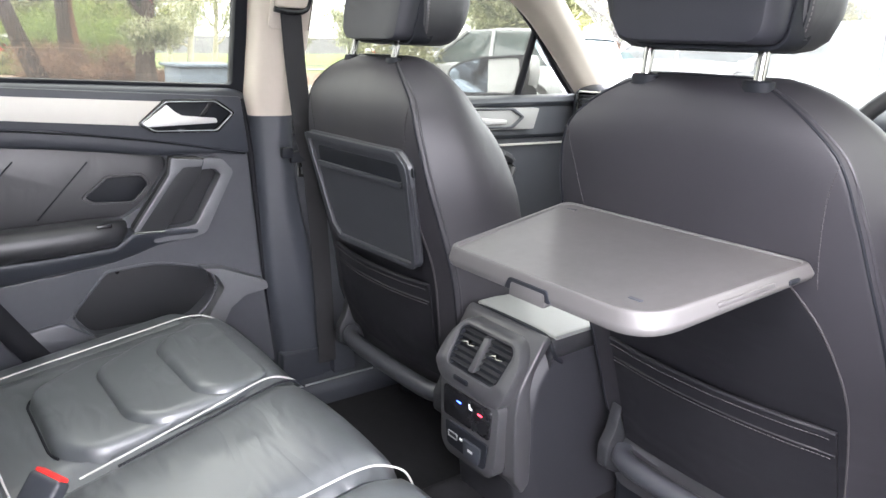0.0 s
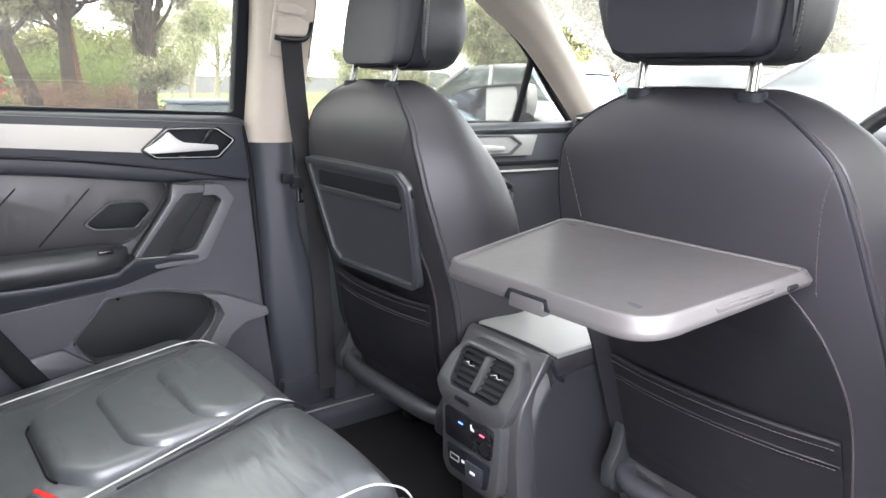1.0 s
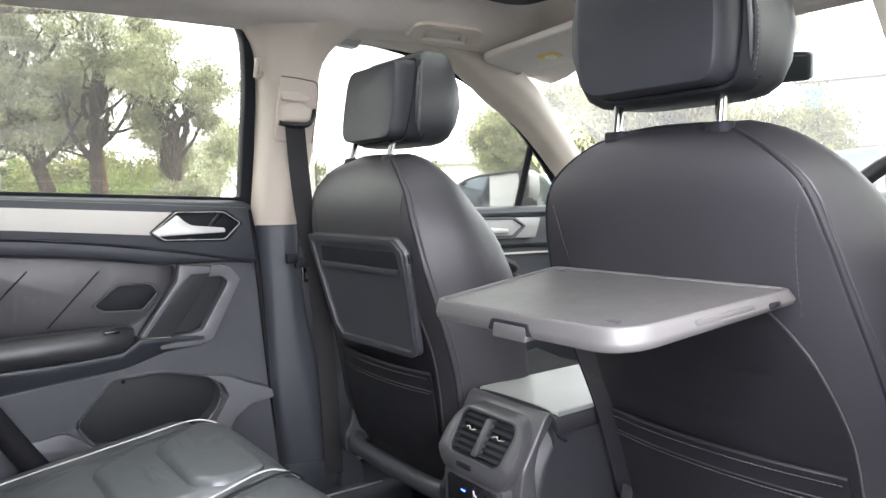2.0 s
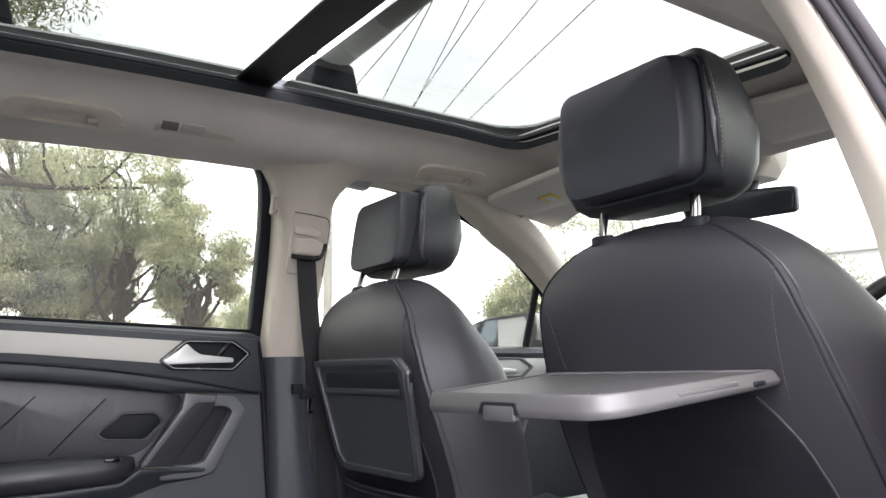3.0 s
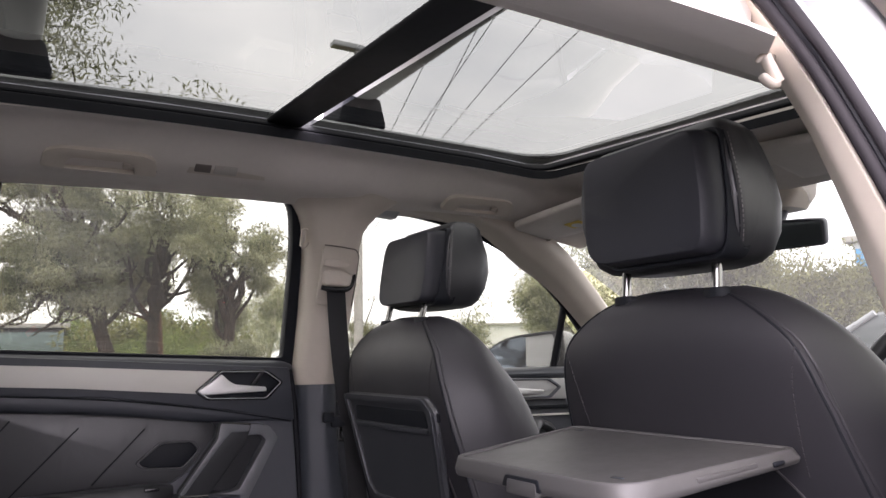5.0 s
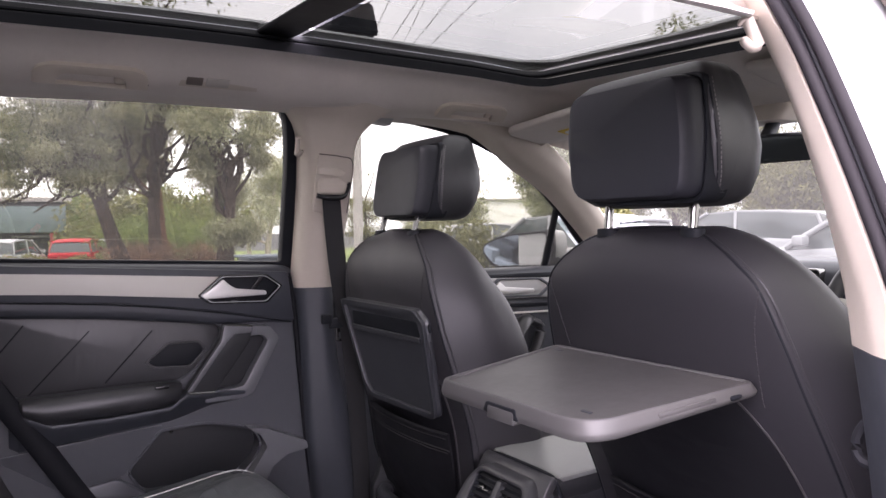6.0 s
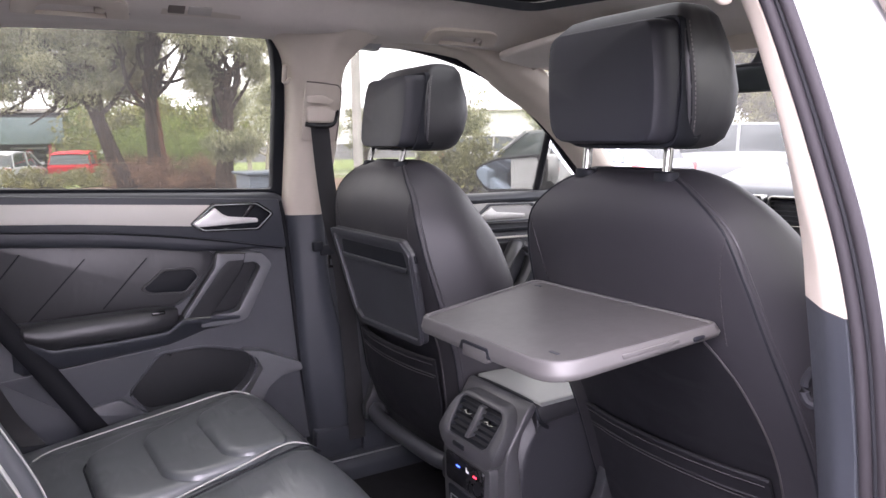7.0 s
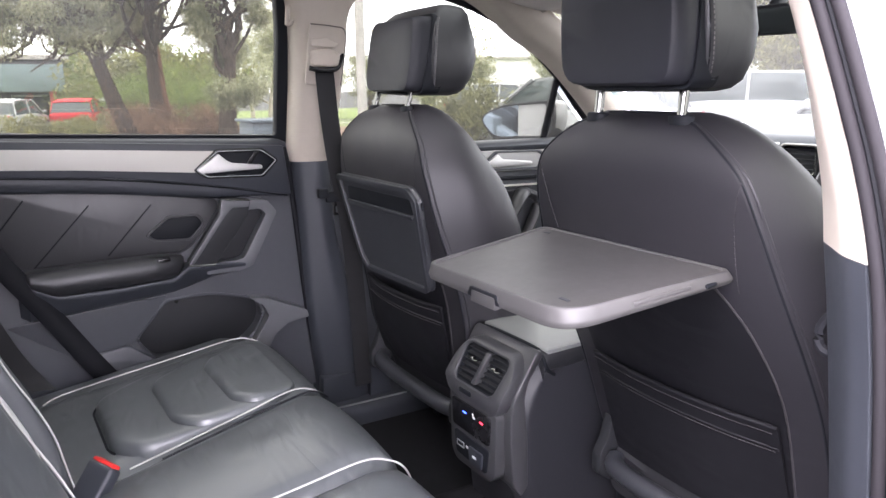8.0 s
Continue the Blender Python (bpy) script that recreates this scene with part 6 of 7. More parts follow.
front_belt(-1)
hookb = thing("belt_guide", (0.68, -0.03, 0.94), "small black belt guide loop beside the driver's seat", "belt guide")
part("loop", tube(smooth_path([(0.706, -0.040, 0.972), (0.684, -0.048, 0.966), (0.668, -0.050, 0.944), (0.672, -0.050, 0.922), (0.706, -0.044, 0.918)], 4), 0.0055, 8), RUBBER, hookb, "black plastic loop")
bm = sheet([[(0.664 + 0.03 * f, 0.005 + 0.05 * f - 0.022, 1.0 - 0.62 * f), (0.664 + 0.03 * f, 0.005 + 0.05 * f + 0.022, 1.0 - 0.62 * f)] for f in np.linspace(0, 1, 8)])
part("webbing", thick(bm, 0.0015), WEBBING, hookb)

# ---------------------------------------------------------------- rear bench
bench = thing("rear_bench", (0, -0.55, 0.32), "black leather rear bench with pale piping and raised pads", "rear seat")


def cush_z(y):
    return 0.618 + 0.175 * (min(y, -0.30) + 0.30)


def cushion(name, x0, x1, x0b, x1b, crown, label):
    """A cushion whose sides run from x0, x1 in front to x0b, x1b behind."""
    rings = []
    for y, drop, pull in ((-0.236, 0.22, 0.014), (-0.226, 0.12, 0.010), (-0.230, 0.062, 0.010), (-0.243, 0.028, 0.007), (-0.266, 0.009, 0.003), (-0.305, 0.0, 0.0), (-0.36, 0, 0), (-0.44, 0, 0), (-0.52, 0, 0), (-0.60, 0, 0), (-0.68, 0, 0), (-0.74, 0.0, 0), (-0.80, 0.01, 0.0)):
        f = (y + 0.25) / -0.5
        a, b = x0 + (x0b - x0) * f + pull, x1 + (x1b - x1) * f - pull
        zt = cush_z(y) - drop
        top = []
        for k in range(17):
            u = k / 16
            edge = min(u, 1 - u) * (b - a)
            rnd = 0.020 * (1 - min(1, edge / 0.03)) ** 2
            top.append((a + (b - a) * u, y, zt - rnd + crown * math.sin(math.pi * u) - 0.0))
        rings.append([(a + 0.008, y, 0.36)] + top + [(b - 0.008, y, 0.36)])
    return part(name, loft(rings), SEAT_HIDE, bench, label)


lc = cushion("cushion", -0.575, -0.212, -0.60, -0.145, 0.004, "black leather outer cushion with raised pads")
cushion("cushion", -0.208, 0.118, -0.141, 0.095, 0.010, "smooth black leather middle cushion")
cushion("cushion", 0.122, 0.575, 0.100, 0.60, 0.004, "black leather outer cushion with raised pads")
part("side_bolster", prism(rounded([(-0.80, 0.36), (-0.250, 0.36), (-0.258, 0.56), (-0.32, 0.606), (-0.80, 0.53)], 0.03, 4), "x", -0.66, -0.57, 0.02, 3), SEAT_HIDE, bench, "black leather cushion bolster")
part("cushion_front_trim", box(-0.62, 0.62, -0.245, -0.23, 0.32, 0.42, 0.01), PLASTIC_SOFT, bench)


def pad(points, h=0.021):
    """A raised panel on the cushion, thickest along its rear edge."""
    out = rounded(points, 0.028, 6)
    rear, ahead = min(p[1] for p in points), max(p[1] for p in points)
    rings = []
    for d, f in ((-0.003, -0.5), (-0.0005, 0.08), (0.002, 0.60), (0.006, 0.86), (0.012, 0.97), (0.022, 1.0)):
        rings.append([(u, v, cush_z(v) + 0.003 + (h * f if f < 0 else h * f * (1.0 - 0.86 * max(0.0, min(1.0, (v - rear - 0.03) / (ahead - rear - 0.05)))))) for u, v in inset(out, d)])
    crease = [(u, v, cush_z(v) + 0.004) for u, v in inset(out, -0.004)][12:26]
    part("pad_seam", tube(crease, 0.0022, 6), PLASTIC_DARK, lc)
    return part("raised_pad", loft(rings), SEAT_HIDE, lc, "raised leather pad")


pad([(-0.500, -0.292), (-0.522, -0.330), (-0.452, -0.424), (-0.236, -0.418), (-0.205, -0.380), (-0.224, -0.292)])
pad([(-0.512, -0.330), (-0.520, -0.420), (-0.446, -0.530), (-0.238, -0.525), (-0.196, -0.486), (-0.208, -0.330)])
pad([(-0.515, -0.440), (-0.522, -0.525), (-0.452, -0.634), (-0.238, -0.628), (-0.185, -0.586), (-0.200, -0.440)])
for pts, r in (([(-0.545, -0.250, 0.588), (-0.556, -0.278, 0.612), (-0.560, -0.325, 0.622), (-0.562, -0.42, 0.608), (-0.568, -0.55, 0.586), (-0.572, -0.68, 0.563), (-0.55, -0.72, 0.556)], 0.0011),
               ([(-0.214, -0.240, 0.592), (-0.211, -0.268, 0.612), (-0.207, -0.31, 0.6205), (-0.190, -0.40, 0.605), (-0.168, -0.52, 0.584), (-0.150, -0.61, 0.570)], 0.0011),
               ([(0.135, -0.226, 0.55), (0.130, -0.242, 0.595), (0.126, -0.268, 0.615), (0.122, -0.31, 0.624), (0.117, -0.40, 0.609), (0.110, -0.55, 0.583), (0.105, -0.68, 0.56)], 0.0011)):
    part("piping", tube(smooth_path(pts, 6), r * 1.45, 8), PIPING, bench, "pale grey piping")
part("seam", tube(smooth_path([(-0.186, -0.245, 0.600), (-0.184, -0.285, 0.620), (-0.165, -0.40, 0.605), (-0.14, -0.56, 0.578)], 6), 0.002, 6), PLASTIC_DARK, bench)


def backrest(x0, x1, fwd, outer, name_label):
    """fwd moves its face forwards; outer drops its far edge back."""
    rings = []
    for z, yf, yb in ((0.50, -0.72, -0.86), (0.56, -0.692, -0.88), (0.60, -0.700, -0.89), (0.66, -0.712, -0.90), (0.715, -0.733, -0.91), (0.774, -0.760, -0.93), (0.95, -0.835, -0.96), (1.08, -0.89, -0.985), (1.12, -0.91, -0.985), (1.135, -0.93, -0.975)):
        yf += fwd
        sec = rounded([(x0, yb), (x1, yb), (x1, yf), (x1 - 0.06, yf - 0.006), (x0 + 0.12, yf - 0.012 - outer * 0.5), (x0, yf - outer)], 0.022, 4)
        rings.append([(u, v, z) for u, v in sec])
    for x, o in ((x0, outer), (x1, 0.0)):
        pts = [(x, -0.693 + fwd - o, 0.56), (x, -0.701 + fwd - o, 0.60), (x, -0.713 + fwd - o, 0.66), (x, -0.734 + fwd - o, 0.715), (x, -0.761 + fwd - o, 0.774), (x, -0.836 + fwd - o, 0.95)]
        part("piping", tube(smooth_path(pts, 5), 0.0016, 8), PIPING, bench, "pale grey piping")
    return part("backrest", loft(rings), SEAT_HIDE, bench, name_label)


backrest(-0.575, -0.140, 0.0, 0.085, "black leather outer backrest with pale piping")
backrest(-0.134, 0.092, -0.03, 0.0, "black leather middle backrest")
backrest(0.100, 0.60, 0.014, 0.0, "black leather outer backrest with pale piping")

buckle = thing("belt_buckle", (-0.11, -0.66, 0.56), "black seat belt buckle with a red press button on the bench", "belt buckle")
bmx = Matrix.Translation((-0.122, -0.672, 0.562)) @ Matrix.Rotation(radians(36), 4, "Z") @ Matrix.Rotation(radians(-38), 4, "X") @ Matrix.Rotation(radians(9), 4, "Y") @ Matrix.Diagonal((0.82, 0.85, 0.95, 1))
part("case", box(-0.034, 0.034, -0.015, 0.015, -0.055, 0.048, 0.008, 3, m=bmx), PLASTIC_SOFT, buckle, "black plastic case")
part("button", box(-0.029, 0.029, -0.010, 0.010, 0.044, 0.053, 0.003, m=bmx), RED_BUTTON, buckle, "red press button")
part("stalk", box(-0.024, 0.024, -0.004, 0.004, -0.12, -0.05, 0.002, m=bmx), WEBBING, buckle)
strap = thing("rear_seat_belt", (-0.60, -0.76, 0.55), "black rear seat belt strap beside the bench", "seat belt")
rows = []
for p in smooth_path([(-0.600, -0.88, 1.05), (-0.615, -0.82, 0.80), (-0.620, -0.77, 0.66), (-0.610, -0.735, 0.60), (-0.585, -0.715, 0.575)], 5):
    rows.append([(p.x - 0.005, p.y - 0.022, p.z), (p.x + 0.005, p.y + 0.022, p.z)])
part("webbing", thick(sheet(rows), 0.0015), WEBBING, strap)

# door mirrors outside the front windows
for s in (-1, 1):
    w = thing("door_mirror", (s * 0.98, 0.80, 1.03), "white door mirror with black trim outside the front window", "door mirror")
    mm = Matrix.Translation((s * 0.955, 0.80, 1.072)) @ Matrix.Rotation(radians(-s * 16), 4, "Z") @ Matrix.Diagonal((0.94, 1, 1, 1))
    out = rounded([(-0.140, -0.060), (-0.158, 0.000), (-0.150, 0.066), (0.040, 0.052), (0.105, 0.036), (0.168, 0.004), (0.105, -0.068)], [0.02, 0.03, 0.02, 0.06, 0.05, 0.04, 0.035], 5)
    out = [(s * u, v) for u, v in out]
    rings = []
    for f, y in ((0.96, -0.055), (1.0, -0.048), (1.0, -0.02), (0.95, 0.025), (0.80, 0.065), (0.5, 0.09), (0.15, 0.10)):
        rings.append([(u, y, v) for u, v in scaled(out, f)])
    part("shell", merge(bmesh.new(), loft(rings), mm), PAINT_WHITE, w, "white painted mirror shell")
    part("bezel", ring_prism(scaled(out, 1.01), scaled(out, 0.83), "y", -0.062, -0.040, 0.003, m=mm), PLASTIC_DARK, w, "black mirror bezel")
    part("mirror_glass", prism(scaled(out, 0.84), "y", -0.0565, -0.053, 0.0, m=mm @ Matrix.Translation((0, -0.055, 0)) @ Matrix.Rotation(radians(-s * 15), 4, "Z") @ Matrix.Translation((0, 0.055, 0))), BLUE_MIRROR, w, "mirror glass, its dim bluish reflection put into a blue tint")
    part("arm", tube([(s * 0.80, 0.80, 1.015), (s * 0.86, 0.80, 1.012), (s * 0.93, 0.80, 1.02)], [0.035, 0.03, 0.026], 10), PLASTIC_DARK, w, "black mirror arm")

# bonnet and front wings beyond the windscreen
rows = [[(x, y, 1.00 - 0.10 * (y - 1.5) - 0.08 * (x / 0.8) ** 2 - 0.12 * max(0, y - 2.2)) for x in np.linspace(-0.85, 0.85, 9)] for y in np.linspace(1.50, 2.55, 8)]
structure("bonnet", thick(sheet(rows), 0.02), PAINT_PALE, "white painted car bonnet", "car body")


# ---------------------------------------------------------------- outside
EYE = Vector((1.0, -0.74, 1.15))


def bearing(az, far, z=0.0):
    """A place at so many degrees to the left of straight ahead, and so far off."""
    a = radians(az)
    return Vector((EYE.x - far * math.sin(a), EYE.y + far * math.cos(a), z))


def ground_z(x, y):
    d = max(0.0, -x - 19.0)
    return -0.06 - min(1.1, 0.035 * d) + 0.05 * math.sin(x * 0.13) * math.sin(y * 0.17) * min(1.0, max(0.0, (math.hypot(x, y) - 6) / 8))


axis = sorted({round(math.copysign(abs(t) ** 2.2 * 420, t), 2) for t in np.linspace(-1, 1, 93)})
structure("ground", sheet([[(x, y, ground_z(x, y)) for x in axis] for y in axis]), ASPHALT, "worn grey asphalt car park ground", "ground", sharp=80)


def patch(name, outline_fn, mat, label, category, lift, n=30, m=14):
    rows = []
    for i in range(m + 1):
        row = []
        for j in range(n + 1):
            x, y = outline_fn(j / n, i / m)
            row.append((x, y, ground_z(x, y) + lift))
        rows.append(row)
    return structure(name, sheet(rows), mat, label, category, sharp=80)


patch("lawn", lambda u, v: (-21 - 60 * u, -60 + 160 * v), GRASS, "mown green lawn beyond the garden bed", "lawn", 0.03, 40, 40)
patch("garden_bed", lambda u, v: (-14.2 - 8 * u, -14 + 34 * v), MULCH, "brown bark mulch garden bed under the trees", "garden bed", 0.12, 20, 40)
patch("footpath", lambda u, v: (-30 - 3.0 * u + 4 * v, 6 + 46 * v), CONCRETE, "pale concrete path across the lawn", "path", 0.07, 4, 30)
kerb = prism(rounded([(-14.25, -0.2), (-14.05, -0.2), (-14.06, 0.08), (-14.25, 0.09)], 0.02), "y", -14, 20, 0.01)
structure("kerb", kerb, CONCRETE, "pale concrete kerb along the garden bed", "kerb")


def leaves(centres, radii, count, length, width, droop, rng, flat=0.8):
    """Many thin pointed leaves in clumps, as arrays of corners."""
    c = np.array([tuple(p) for p in centres])
    r = np.array(radii)
    pick = rng.integers(0, len(c), count)
    off = rng.normal(0, 1, (count, 3))
    off /= np.maximum(np.linalg.norm(off, axis=1, keepdims=True), 1e-6)
    off *= (rng.random((count, 1)) ** 0.42)
    low = (off[:, 2] < 0) & (rng.random(count) < 0.55)
    off[low, 2] *= -1.0
    off[:, 2] *= flat
    at = c[pick] + off * r[pick][:, None]
    d = rng.normal(0, 1, (count, 3))
    d[:, 2] -= droop
    d /= np.linalg.norm(d, axis=1, keepdims=True)
    s = np.cross(d, rng.normal(0, 1, (count, 3)))
    s /= np.maximum(np.linalg.norm(s, axis=1, keepdims=True), 1e-6)
    k = (0.6 + 0.8 * rng.random((count, 1)))
    d, s = d * length * k, s * width * k
    v = np.stack([at, at + d * 0.5 + s * 0.5, at + d, at + d * 0.5 - s * 0.5], 1).reshape(-1, 3)
    f = np.arange(count * 4).reshape(-1, 4)
    return v, f


def leaf_part(name, v, f, mat, parent, label=""):
    base = ORIGIN.get(parent, Vector((0, 0, 0)))
    me = bpy.data.meshes.new(name)
    me.from_pydata((v - np.array(tuple(base))).tolist(), [], f.tolist())
    me.materials.append(mat)
    ob = new(name, me)
    if parent:
        ob.parent = parent
        ORIGIN[ob] = base
    if label:
        ob["label"] = label
    return ob


def limb_path(start, way, length, rng, wobble=0.18, rise=0.15, n=7):
    p, d, out = Vector(start), Vector(way).normalized(), [Vector(start)]
    for _ in range(n):
        d = (d + Vector(rng.normal(0, wobble, 3)) + Vector((0, 0, rise * 0.3))).normalized()
        p = p + d * (length / n)
        out.append(p.copy())
    return out, d


def tree(at, height, trunks, spread, seed, bark, leaf, count, label, leaf_size=(0.13, 0.030), low=0.3, clump=0.95, category="tree", droop=0.9, limbs=6, reach=(), twigs=7):
    rng = np.random.default_rng(seed)
    base = Vector((at[0], at[1], ground_z(at[0], at[1]) + 0.05))
    t = thing("tree", base, label, category)
    wood, ends, radii = bmesh.new(), [], []
    for lean, r0, *aside in trunks:
        path, d = limb_path(base + Vector((0, aside[0] if aside else 0.0, -0.25)), (lean[0], lean[1], 1.0), height * 0.50, rng, 0.05, 0.1, 9)
        path = smooth_path(path, 3)
        n = len(path)
        tube(path, [r0 * (1.25 if i == 0 else 1.0) * (1 - 0.6 * i / n) for i in range(n)], 12, into=wood)
        for k in range(limbs):
            f = low + (1 - low) * (k + rng.random() * 0.6) / limbs
            i = min(int(f * (n - 1)), n - 1)
            a = rng.random() * 6.283
            up = 0.35 + 0.7 * f
            way = (math.cos(a) + lean[0] * 0.5, math.sin(a) + lean[1] * 0.5, up)
            ln = spread * (0.75 + 0.6 * rng.random()) * (1.1 - 0.3 * f)
            lp, ld = limb_path(path[i], way, ln, rng, 0.2, 0.25)
            lp = smooth_path(lp, 2)
            r1 = r0 * (1 - 0.6 * f) * 0.5
            tube(lp, [r1 * (1 - 0.85 * j / len(lp)) for j in range(len(lp))], 8, into=wood)
            for q in range(twigs):
                j = int(len(lp) * (0.4 + 0.55 * rng.random()))
                j = min(j, len(lp) - 1)
                sp, _ = limb_path(lp[j], (rng.normal(), rng.normal(), 0.4 + 0.5 * rng.random()), ln * 0.45, rng, 0.25, 0.2, 5)
                tube(sp, [r1 * 0.35 * (1 - 0.8 * w / len(sp)) for w in range(len(sp))], 6, into=wood)
                ends += [sp[-1], sp[-3]]
                radii += [clump * (0.55 + 0.6 * rng.random()), clump * 0.6]
            ends += [lp[-1], lp[-4]]
            radii += [clump * (0.7 + 0.5 * rng.random()), clump * 0.7]
        top, _ = limb_path(path[-1], (lean[0], lean[1], 1.0), height * 0.42, rng, 0.16, 0.2)
        tube(top, [r0 * 0.38 * (1 - 0.85 * j / len(top)) for j in range(len(top))], 8, into=wood)
        for j in range(2, len(top)):
            ends.append(top[j] + Vector(rng.normal(0, 0.7, 3)))
            radii.append(clump * (0.7 + 0.5 * rng.random()))
    for az, far, z in reach:
        goal = bearing(az, far, z)
        up = max(1.9, min(height * 0.42, z * 0.62))
        stem = trunks[0] if goal.y < base.y or len(trunks) == 1 else trunks[1]
        root = base + Vector((stem[0][0] * up, stem[0][1] * up + (stem[2] if len(stem) > 2 else 0.0), up))
        lp = [root.lerp(goal, q / 7) + Vector(rng.normal(0, 0.10, 3)) + Vector((0, 0, 0.5 * math.sin(math.pi * q / 7))) for q in range(8)]
        lp[0] = root
        lp = smooth_path(lp, 2)
        tube(lp, [0.075 * (1 - 0.85 * j / len(lp)) for j in range(len(lp))], 7, into=wood)
        for q in ((0, 1, 3) if az > 84.8 else (2,)):
            sp, _ = limb_path(lp[int(len(lp) * (0.55 + 0.12 * q))], (rng.normal(), rng.normal(), 0.5), 0.8, rng, 0.25, 0.1, 4)
            tube(sp, [0.02 * (1 - 0.8 * w / len(sp)) for w in range(len(sp))], 5, into=wood)
            ends += [sp[-1]]
            radii += [clump * (0.75 + 0.6 * rng.random())]
    part("trunk", wood, bark, t, "trunk and limbs in furrowed bark")
    v, f = leaves(ends, radii, count, leaf_size[0], leaf_size[1], droop, rng)
    leaf_part("crown", v, f, leaf, t, "loose crown of fine leaves")
    return t


def shrub(at, size, seed, leaf, count, label, category="shrub", leaf_size=(0.10, 0.035), kind=""):
    rng = np.random.default_rng(seed)
    base = Vector((at[0], at[1], ground_z(at[0], at[1]) + 0.05))
    t = thing("shrub", base, label, category)
    wood, ends, radii = bmesh.new(), [], []
    for k in range(14):
        a, e = rng.random() * 6.283, 0.3 + rng.random()
        lp, _ = limb_path(base - Vector((0, 0, 0.1)), (math.cos(a) * size[0] / size[2], math.sin(a) * size[1] / size[2], e), size[2] * (0.55 + 0.5 * rng.random()), rng, 0.2, 0.2, 5)
        tube(lp, [0.025 * (1 - 0.8 * j / len(lp)) for j in range(len(lp))], 6, into=wood)
        p = base + Vector((math.cos(a) * size[0] * rng.random() ** 0.5, math.sin(a) * size[1] * rng.random() ** 0.5, size[2] * (0.25 + 0.65 * rng.random())))
        ends += [lp[-1], p]
        radii += [0.30 * size[2], 0.36 * size[2]]
    part("stems", wood, BARK, t)
    v, f = leaves(ends, radii, count, leaf_size[0], leaf_size[1], 0.1, rng)
    leaf_part("foliage", v, f, leaf, t)
    return t


# the garden bed's trees
tree(bearing(81.6, 18.0), 7.2, [((0.05, -0.30), 0.21), ((0.0, 0.03), 0.18, 0.46)], 2.8, 4, BARK, LEAF_GREY, 120000, "leaning dark-barked gum tree with two stems in the mulch bed", low=0.55, clump=0.47, limbs=5, twigs=2,
     reach=((86.0, 17.0, 1.8), (87.4, 16.8, 1.6), (89.0, 17.0, 1.75), (90.4, 17.0, 1.6), (92.0, 17.0, 1.8), (84.6, 17.0, 2.1), (82.6, 17.6, 3.3), (81.6, 17.2, 3.0), (80.6, 17.6, 3.5), (79.6, 17.2, 3.2), (78.8, 17.6, 2.9), (82.2, 16.8, 4.3), (80.0, 17.0, 4.4), (78.6, 17.2, 4.8), (81.2, 18.6, 5.0), (90.6, 17.4, 3.1), (88.4, 17.3, 3.0), (86.4, 17.2, 3.1), (93.4, 17, 3.2), (94.4, 17, 4.4), (83.6, 17.5, 3.6), (85.5, 17.0, 2.6), (87.5, 17.0, 2.3), (89.5, 17.0, 2.4), (91.5, 17.0, 2.5), (86.5, 17.5, 3.8), (89.5, 17.5, 4.0), (92, 17.5, 4.4), (84.4, 17.5, 4.6), (85, 18.5, 4.8), (88, 18.0, 5.2), (91, 18, 5.8), (79, 18.5, 4.2), (80.2, 17, 5.4), (84, 18, 5.4), (88, 17.5, 6.2), (92, 16, 7.8)), leaf_size=(0.09, 0.022))
tree(bearing(79.0, 20.5), 6.4, [((0.02, -0.05), 0.15)], 1.7, 8, BARK_RED, LEAF_GREY, 34000, "red-brown barked gum tree behind the garden bed", low=0.66, clump=0.55, limbs=5, twigs=3)
tree(bearing(75.3, 17.2), 4.5, [((0.0, 0.03), 0.25)], 1.5, 15, BARK, LEAF_GREY, 46000, "dark-barked gum tree with grey-green leaves", low=0.42, leaf_size=(0.09, 0.022), clump=0.45, limbs=5, twigs=2,
     reach=((74.0, 16.8, 3.0), (76.6, 16.8, 2.8), (77.6, 16.9, 3.0), (75.2, 16.6, 3.6), (74.6, 17.0, 3.9), (73.0, 16.8, 2.9), (72.0, 17.2, 3.1), (77.0, 17.0, 3.5), (76.0, 16.5, 4.0)))
tree(bearing(97.0, 13.5), 13.5, [((0.10, 0.05), 0.26)], 3.6, 23, BARK, LEAF_GREY, 26000, "tall gum tree with overhanging grey-green branches", low=0.45)
